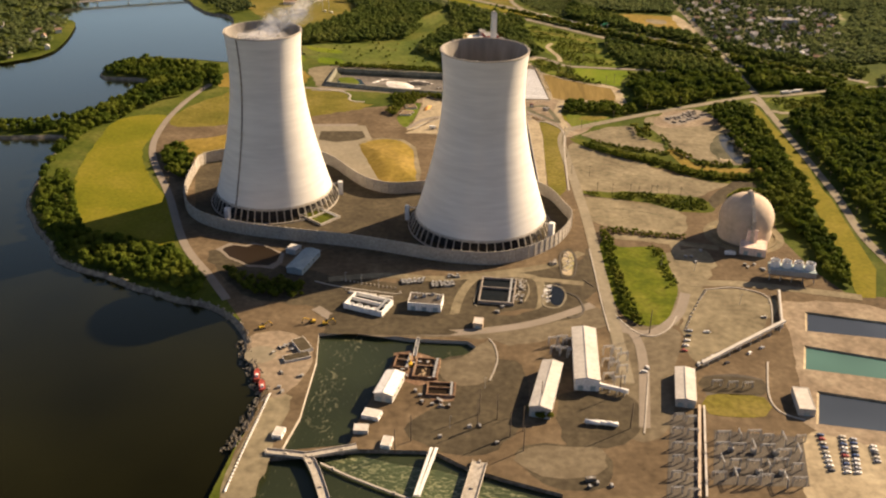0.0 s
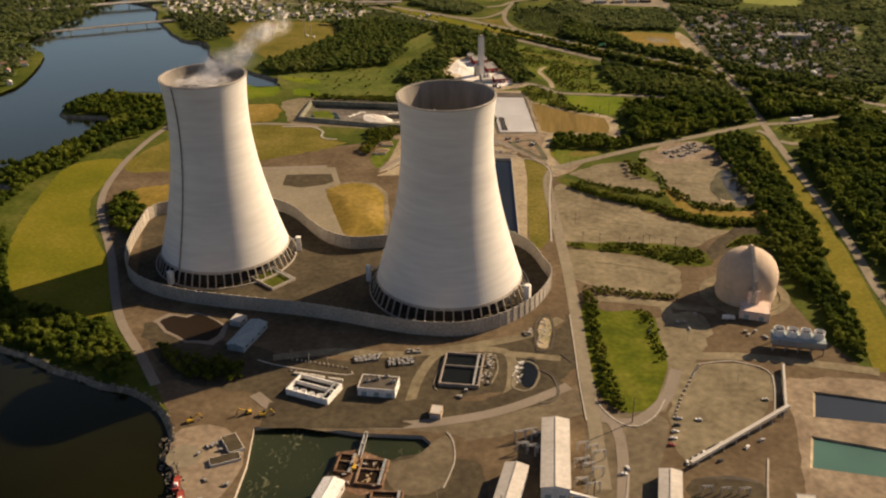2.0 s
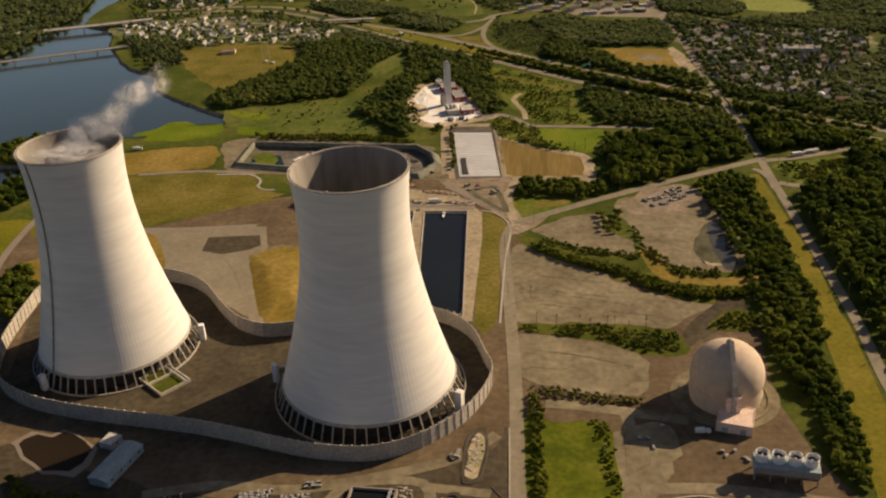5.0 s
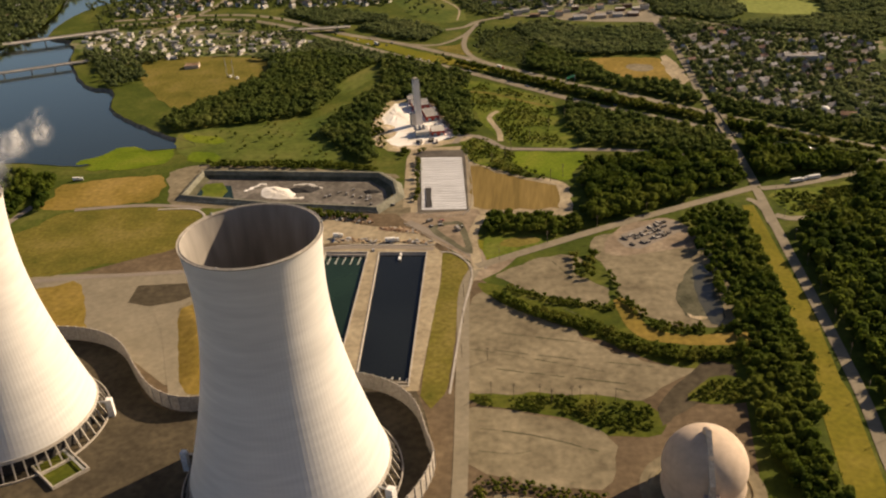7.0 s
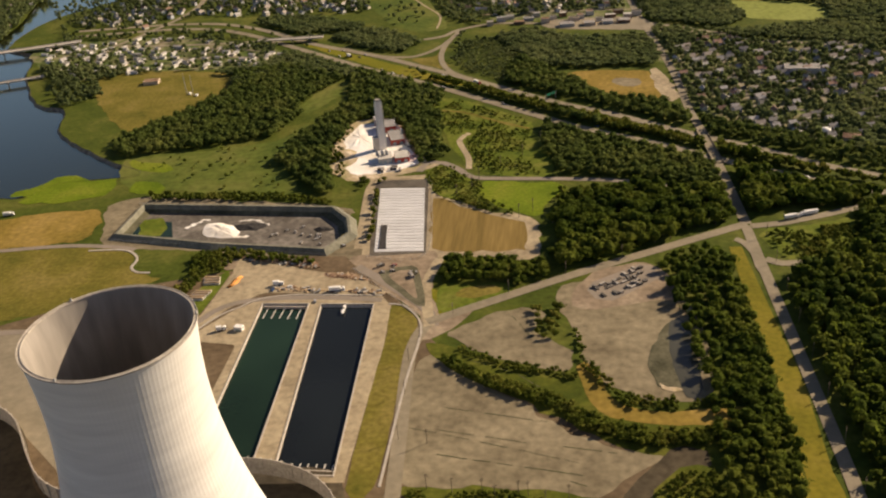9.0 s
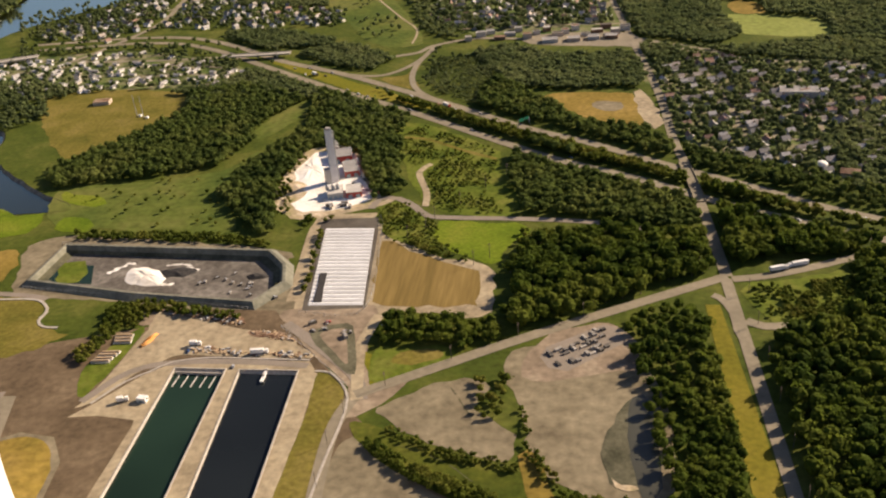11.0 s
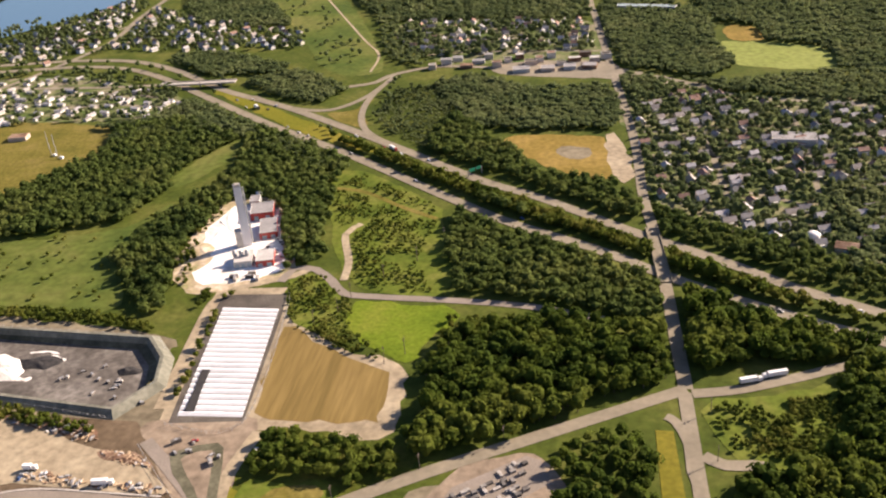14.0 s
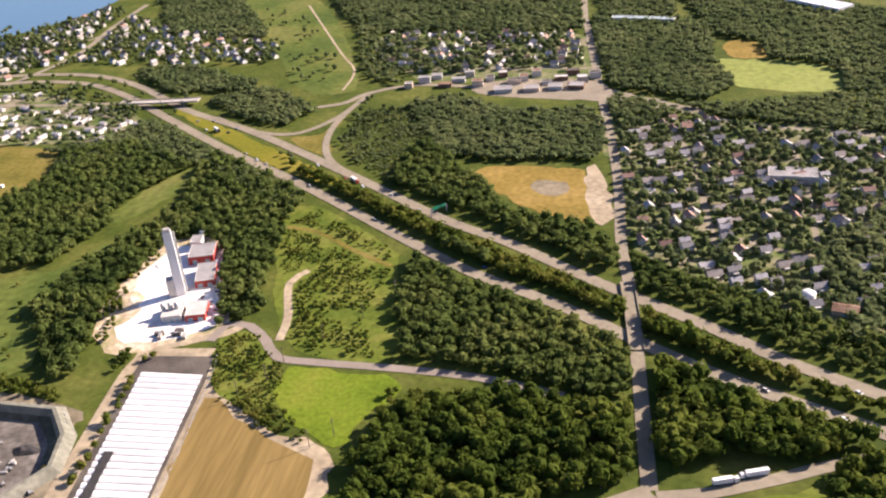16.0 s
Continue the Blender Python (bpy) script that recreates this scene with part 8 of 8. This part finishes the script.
# rows of pump skids on gravel pads
for corners, nx, ny in (([(-29.6, 421.2), (-9.5, 426.2), (-9.4, 419.1), (-26.5, 414.3)], 6, 4), ([(-5.4, 420.3), (13.8, 423.1), (15.9, 415.1), (-3.2, 411.3)], 6, 4), ([(7.6, 433), (17.7, 434.5), (17.8, 428.4), (8.7, 427)], 3, 2)):
    q = [Vector(p) for p in corners]
    for i in range(nx):
        for j in range(ny):
            p = q[0].lerp(q[1], (i + ry.uniform(.2, .8)) / nx).lerp(q[3].lerp(q[2], (i + ry.uniform(.2, .8)) / nx), (j + .5) / ny)
            t = thing("pump_skid", "pale pump skid on a gravel pad", "machine", "pump skids", at=(p.x, p.y, 0.25), turn=ry.choice((4, 8, 94)))
            part("case", SKIDS[(i + j) % 3], t)
            part("lid", LID, t, "", pose(0, 0, (1.5, 1.2, 1.6)[(i + j) % 3]))
for x, y in [(-64.5, 399.4), (-59.5, 398.7), (-53.5, 397.9), (-47.4, 396.2), (-39.3, 394.5), (-34.3, 393.7)]:
    t = thing("concrete_block", "pale concrete block behind a filter tank", "block", "filter tank blocks", at=(x, y, 0.25), turn=-8)
    part("case", box_mesh("case", 5, 1.6, 1.4, M_ROOF, 0.15), t)
# boulders along the edge of the car park
for i in range(16):
    k = i / 15 * 3
    q = [Vector(p) for p in [(211.2, 423.9), (203.9, 409.3), (192.7, 383.5), (185.5, 363.9)]]
    p = q[min(2, int(k))].lerp(q[min(2, int(k)) + 1], k - min(2, int(k)))
    bm = bmesh.new()
    bmesh.ops.create_icosphere(bm, subdivisions=2, radius=1.1)
    for v in bm.verts:
        v.co *= 0.9 + 0.35 * noise.noise(v.co * 1.3 + Vector((i * 2.7, 0, 0)))
        v.co.z = max(v.co.z * 0.8, -0.3) + 0.3
    me = bpy.data.meshes.new("boulder")
    bm.to_mesh(me)
    bm.free()
    me.materials.append(M_CONC)
    tagged(new("boulder", me), "pale boulder along the car park edge", "boulder", "car park boulders").matrix_world = pose(p.x, p.y, 0.2, 0, 0, 40 * i)
# kerbs in the plant yard
for pts, wd, m in (([(137.3, 380.5), (143.5, 366.5), (151.7, 356.6), (161.9, 354), (174.2, 365.5), (182.4, 383.1)], 1.0, M_CONC), ([(151.8, 308.2), (145.7, 270.8), (140.6, 241.6)], 1.0, M_CONC), ([(44.3, 290.4), (49.2, 314.6), (47, 333.6), (42.9, 341.5)], 0.9, M_CONC), ([(235.9, 327), (227.6, 288.3), (230.6, 270.3), (243.9, 262.6)], 1.2, M_CONC), ([(100.1, 435.9), (98.9, 460.4), (100.8, 476.8), (105.9, 483.1), (112.1, 475.2), (112.3, 454.8), (108.3, 437.3), (100.1, 435.9)], 1.2, M_DARKFLOOR), ([(100.3, 412.5), (109.5, 406.8), (113.7, 387.7), (107.7, 376.3), (100.5, 376)], 1.6, M_DARKFLOOR), ([(125.3, 487.1), (126.7, 443.1), (128, 398.4), (130.2, 357.9)], 0.9, M_CONC), ([(116.5, 433.5), (123.7, 423.6)], 0.8, M_DARKFLOOR),
                   ([(83.1, 395.6), (85, 411.9), (91, 422.3), (98.2, 419.6), (101.3, 407.5), (97.4, 393.1), (91.3, 387.8), (84.1, 390.6), (83.1, 395.6)], 1.4, M_ROAD), ([(211.1, 424.9), (228.7, 429.7), (242.2, 428.1), (257.8, 415.3), (250.5, 373.2)], 1.0, M_CONC),
                   ([(33.4, 385.5), (30.3, 393.5), (35.1, 424.1), (39.1, 429.3)], 1.0, M_ROAD), ([(68.9, 395), (72.8, 411.4), (70.6, 427.6), (62.4, 431.3)], 1.0, M_ROAD), ([(-95.9, 415.1), (-75.7, 408), (-30.3, 400), (-27.4, 404.1)], 1.0, M_CONC)):
    ribbon("yard_kerb", pts, wd, 0.31, m, "low kerb in the plant yard", "kerb", 4)

# rows of small posts along the plant road
for a, b, n in (((-74.8, 418.1), (-31.5, 408), 14), ((-69.6, 403.2), (-34.3, 393.7), 10)):
    for i in range(n):
        k = tagged(new("bollard", box_mesh("bollard", 1.0, 1.0, 1.2, M_CONC, 0.2)), "pale concrete bollard in the plant yard", "bollard", "yard bollards")
        k.matrix_world = pose(a[0] + (b[0] - a[0]) * i / (n - 1), a[1] + (b[1] - a[1]) * i / (n - 1), 0.2, 0, 0, 10)

# stacks of timber and pipe
for x, y in [(-58.8, 839.2), (-57.8, 835.1), (-56.7, 831), (-59.5, 818.3), (-60.4, 815.1), (-61.4, 810.9), (-62.3, 807.7)]:
    t = thing("timber_stack", "stack of pale sawn timber", "timber stack", "timber stacks", at=(x, y, 0.2), turn=3)
    for i in range(2):
        part("board_pack", box_mesh("board_pack", 13, 1.3, 1.2, M_ROOF, 0.08), t, "", pose(0, (i - .5) * 1.7, 0))
    part("board_pack", box_mesh("board_pack", 12, 1.2, 1.0, M_WOOD, 0.08), t, "", pose(0.4, -0.3, 1.2))
for x, y in [(-39.3, 829), (-38.3, 831.1), (-38.3, 834.3), (-37.4, 838.5)]:
    t = thing("pipe_stack", "stack of orange pipes on bare dirt", "pipe stack", "pipe stacks", at=(x, y, 0.2), turn=60)
    for i in range(4):
        part("pipe", lathe("pipe", [(0.35, -4), (0.4, -4), (0.4, 4), (0.35, 4)], 10, M_ORANGE), t, "", pose(0, (i - 1.5) * 0.85, 0.4, 0, 90, 0))
building("pump_hut", [(-17.7, 764.7), (-11.5, 764.1), (-11.6, 768.2)], 3, "small white hut beside the ponds", wall=M_WHITE, roof=M_WHITE, doors=1)

# weeds in the cracks of the old lots
for pts in ([(144, 679), (176, 672.5), (208.5, 665.7)], [(142.6, 657.5), (171, 652), (200, 646)], [(143.8, 635.8), (188.6, 627.4), (230, 620)], [(217, 644.3), (232, 641.5), (247, 638.7)], [(220.7, 615.4), (226, 613), (232, 610.7)], [(124.7, 659.5), (174.7, 645.4), (225.9, 630.2)], [(180.6, 784), (195.6, 755.4)], [(137, 574), (171.1, 567.4), (207.6, 554.5)], [(137.1, 553.4), (154.7, 551.1), (168.1, 553.8)], [(155.1, 729), (182.3, 716.9), (203.4, 699.1)]):
    c = [(x + 0.5 * noise.noise((x * .13, y * .13, 0)), y + 0.5 * noise.noise((x * .13, y * .13, 4))) for x, y in curve(pts, False, 3)]
    k = 0
    while k < len(c) - 2:
        n = ry.randint(3, 7)
        ribbon("weed_crack", c[k:k + n + 1], ry.uniform(0.25, 0.8), 0.27, M_DARKWEED, "weeds growing in a crack", "weeds", 4)
        k += n + ry.randint(0, 2)

# foam on the canals
flat("canal_water", CANAL, -2.7, M_FOAM, "dark green canal water with foam streaks", "water")
flat("canal_foam_band", curve([(-57.8, 343.5), (-65.5, 322.1), (-68.3, 305), (-69.1, 283.1), (-71.8, 259.1), (-72.6, 242.2), (-63.6, 234.6), (-60.4, 216.9), (-50.4, 217.3), (-52.6, 241), (-52.9, 262.8), (-52.1, 283.7), (-52.4, 309.7), (-46.7, 337.9)], True, 6), -2.66, M_FOAMBAND, "band of drifting foam on canal water", "water")
flat("channel_water", CHANNEL, -2.7, M_FOAM, "dark green channel water", "water")
flat("channel_rapid", [(-54.3, 207), (-28.4, 211), (-8.3, 205.6), (15.8, 202.4), (55.2, 189.4), (80.5, 177.9), (4.2, 172.5), (-7.9, 181.3), (-36.1, 193.5)], -2.66, M_RAPID, "pale green foaming water", "water")
deck("weir_wall", [(-54.2, 202), (-35.1, 191.5), (-7.9, 179.2), (5.2, 173.6)], 1.4, -0.8, "low pale concrete weir wall in the channel", M_CONC, False, "wall")

# ---- houses ----
HWALLS = [mat("house_wall", [c, tuple(k * 1.15 for k in c)], 0.3, contrast=0.08) for c in ((0.62, 0.60, 0.56), (0.50, 0.46, 0.39), (0.45, 0.46, 0.47), (0.62, 0.58, 0.45))]
HROOFS = [mat("house_roof", [c, tuple(k * 1.3 for k in c)], 0.3, fine=1.0, contrast=0.15) for c in ((0.20, 0.19, 0.18), (0.30, 0.26, 0.22), (0.36, 0.34, 0.32), (0.24, 0.15, 0.11))]


def house_parts(w, d, h, g, wall_m, roof_m):
    v = [(-w / 2, -d / 2, 0), (w / 2, -d / 2, 0), (w / 2, d / 2, 0), (-w / 2, d / 2, 0), (-w / 2, -d / 2, h), (w / 2, -d / 2, h), (w / 2, d / 2, h), (-w / 2, d / 2, h), (-w / 2, 0, h + g), (w / 2, 0, h + g)]
    walls = mesh_of("wall", v, [(0, 1, 5, 4), (2, 3, 7, 6), (1, 2, 6, 9, 5), (3, 0, 4, 8, 7)], wall_m)
    e, th, sl = 0.5, 0.25, g / (d / 2)
    r = []
    for x in (-w / 2 - e, w / 2 + e):
        r += [(x, -d / 2 - e, h - sl * e), (x, 0, h + g), (x, d / 2 + e, h - sl * e), (x, -d / 2 - e, h - sl * e + th), (x, 0, h + g + th), (x, d / 2 + e, h - sl * e + th)]
    roof = mesh_of("roof", r, [(3, 9, 10, 4), (4, 10, 11, 5), (0, 1, 7, 6), (1, 2, 8, 7), (0, 3, 4, 1), (1, 4, 5, 2), (6, 7, 10, 9), (7, 8, 11, 10), (0, 6, 9, 3), (2, 5, 11, 8)], roof_m)
    return walls, roof


HOUSES = []
rh = random.Random(8)
for i in range(12):
    w, d, h, g = rh.uniform(7, 10.5), rh.uniform(5, 7), rh.uniform(3.0, 5.2), rh.uniform(1.8, 2.8)
    HOUSES.append((house_parts(w, d, h, g, HWALLS[i % 4], HROOFS[(i * 7 // 3) % 4]), w, d, h, g))
SMALL = []
for i in range(6):
    w, d, h, g = rh.uniform(7.5, 11), rh.uniform(3.8, 4.8), 2.8, 0.9
    SMALL.append((house_parts(w, d, h, g, HWALLS[i % 2], HROOFS[2 if i % 3 else 0]), w, d, h, g))
CHIMNEY = box_mesh("chimney", 0.9, 0.9, 2.2, M_RUST)
PORCH = box_mesh("porch", 4, 2.2, 0.3, M_ROOF)
HWIN = box_mesh("window", 1.1, 0.08, 1.3, M_GLASS)


def house(x, y, turn, kinds, label, group, z=0.1):
    (walls, roof), w, d, h, g = kinds[rh.randrange(len(kinds))]
    t = thing("house", label, "house", group, at=(x, y, z), turn=turn)
    body = part("wall", walls, t)
    top = part("roof", roof, t)
    if kinds is HOUSES:
        part("chimney", CHIMNEY, top, "", pose(w * 0.25, 0.6, h + g * 0.5))
        part("porch", PORCH, body, "", pose(0, -d / 2 - 1.1, 2.6))
        for k in (-1, 1):
            part("window", HWIN, body, "", pose(k * w * 0.3, -d / 2 - 0.05, 1.0))


HOMES, FAR_HOMES = [], []


def settle(sites, kinds, label, group, angle):
    for x, y in sites:
        turn = angle + rh.choice((0, 0, 90)) + rh.uniform(-6, 6)
        if len(HOMES) < 300:
            HOMES.append(1)
            house(x, y, turn, kinds, label, group)
        else:
            FAR_HOMES.append((x, y, turn, kinds))


settle(SITES["east"], HOUSES, "pale sided gabled house among shade trees", "houses of the eastern suburb", 15)
settle(SITES["north"], HOUSES, "pale gabled house on a tree lined street", "houses of the northern suburb", -5)
settle(SITES["park"], SMALL, "small white home in a dense row", "small homes by the meadow", -20)
settle(SITES["west"], HOUSES, "white gabled house near the river", "houses of the river town", -30)
settle(SITES["far"], HOUSES, "pale house on the far bank", "houses across the river", 40)
settle(scatter([(-608.1, 989.3), (-585.5, 1037.1), (-617.2, 1167.1), (-675.9, 1243.1), (-725.2, 1136.9), (-683.9, 998.4)], 27, 0.5), HOUSES, "pale house on the far bank", "houses across the river", 20)
verts, faces, slots = [], [], []
for x, y, turn, kinds in FAR_HOMES:
    m = pose(x, y, -0.4 if x < -560 else 0.1, 0, 0, turn)
    i = rh.randrange(len(kinds))
    for me in kinds[i][0]:
        k = len(verts)
        verts += [tuple(m @ v.co) for v in me.vertices]
        for p in me.polygons:
            faces.append(tuple(k + v for v in p.vertices))
            slots.append(HWALLS.index(me.materials[0]) if me.materials[0] in HWALLS else 4 + HROOFS.index(me.materials[0]))
if verts:
    me = mesh_of("far_houses", verts, faces, HWALLS[0])
    for m in [*HWALLS[1:], *HROOFS]:
        me.materials.append(m)
    me.polygons.foreach_set("material_index", slots)
    tagged(new("far_houses", me), "pale gabled houses of a far town", "houses", "", "stuff")
# round tank and low house near the highway
t = thing("water_tank", "white round tank among trees", "tank", at=(*(467.3, 1103.4), 0.1))
part("drum", lathe("drum", [(5, 0), (5, 4), (3, 5.5), (0.2, 6)], 28, M_WHITE), t)
building("bungalow", [(478.4, 1083.5), (492.8, 1079.1), (497.2, 1090.3)], 3.5, "brown roofed bungalow on a lawn", gable=1.8, along=True, wall=M_TAN, roof=M_RUST, doors=1)

# highway sign gantry
p = (203.8, 1224)
t = thing("road_sign", "green highway sign on a steel gantry", "road sign", at=(*p, 0.3), turn=45)
part("portal", frame_mesh(15, 7, M_STEEL), t)
part("panel", box_mesh("panel", 6, 0.2, 3, M_SIGN), t, "plain green sign panel", pose(-3, -0.3, 5.2))
part("panel", box_mesh("panel", 5, 0.2, 2.6, M_SIGN), t, "plain green sign panel", pose(4, -0.3, 5.4))
for a, b in (((-241.5, 1288), 26), ((-230.2, 1280.7), 26)):
    t = thing("radio_mast", "thin red and white radio mast in a meadow", "mast", "radio masts", at=(*a, 0.1))
    part("shaft", lathe("shaft", [(0.5, 0), (0.3, b), (0.02, b + 1)], 6, M_STEEL), t)
    part("base", box_mesh("base", 3, 3, 2.4, M_WHITE, 0.1), t, "", pose(4, 0, 0))


# fences round the basin and the lined cell
def fence(points, label, gap=6.0, h=2.4):
    t = thing("fence", label, "fence", "site fences")
    c = curve(points, False, gap)
    pm, rm = box_mesh("post", 0.25, 0.25, h, M_STEEL), box_mesh("rail", 1, 0.08, 0.12, M_STEEL)
    for i, (x, y) in enumerate(c):
        part("post", pm, t, "", pose(x, y, 0.1))
        if i:
            x0, y0 = c[i - 1]
            a = math.degrees(math.atan2(y - y0, x - x0))
            for z in (h * 0.45, h * 0.95):
                part("rail", rm, t, "", pose((x + x0) / 2, (y + y0) / 2, z, 0, 0, a) @ Matrix.Diagonal((math.hypot(x - x0, y - y0), 1, 1, 1)))


fence([(-176.4, 978.8), (-78.7, 969.5), (12.8, 959.4), (30.7, 937.5)], "grey steel fence along the ash basin")
fence([(-172.9, 906.2), (-72.1, 889.4), (20.5, 874.8)], "grey steel fence along the ash basin")
fence([(60.8, 870.1), (107.4, 874.3), (98.4, 993.1), (91.6, 1023.4)], "steel fence round the lined cell")
fence([(52.8, 850.7), (113.9, 784.2)], "steel fence beside the track")
# ---- everything loose stands on the sheet below it ----
bpy.context.view_layer.update()
LOOSE = [o for o in scene.objects if o.parent is None and o.type in {'MESH', 'EMPTY'} and o.get("kind", "") == "" and 0.05 < o.matrix_world.translation.z < 0.6 and o.matrix_world.translation.xy.length > 0.1]
SPOT = np.array([o.matrix_world.translation[:] for o in LOOSE])
FOOT = np.full(len(LOOSE), -3.0)
for loop, holes, h in LAID:
    ok = inside(SPOT, loop)
    for q in holes:
        ok &= ~inside(SPOT, q)
    FOOT[ok] = np.maximum(FOOT[ok], h)
for c, half, h in TRACKS:
    ok = np.sqrt(((SPOT[:, None, :2] - c[None]) ** 2).sum(-1)).min(1) < half + 1
    FOOT[ok] = np.maximum(FOOT[ok], h)
for ob, p, h in zip(LOOSE, SPOT, FOOT):
    ob.matrix_world = Matrix.Translation((0, 0, h - p[2])) @ ob.matrix_world

# ---- to the model's scale ----
for ob in [o for o in scene.objects if o.parent is None and o.type in {'MESH', 'EMPTY'}]:
    ob.matrix_world = Matrix.Scale(PLAN, 4) @ ob.matrix_world
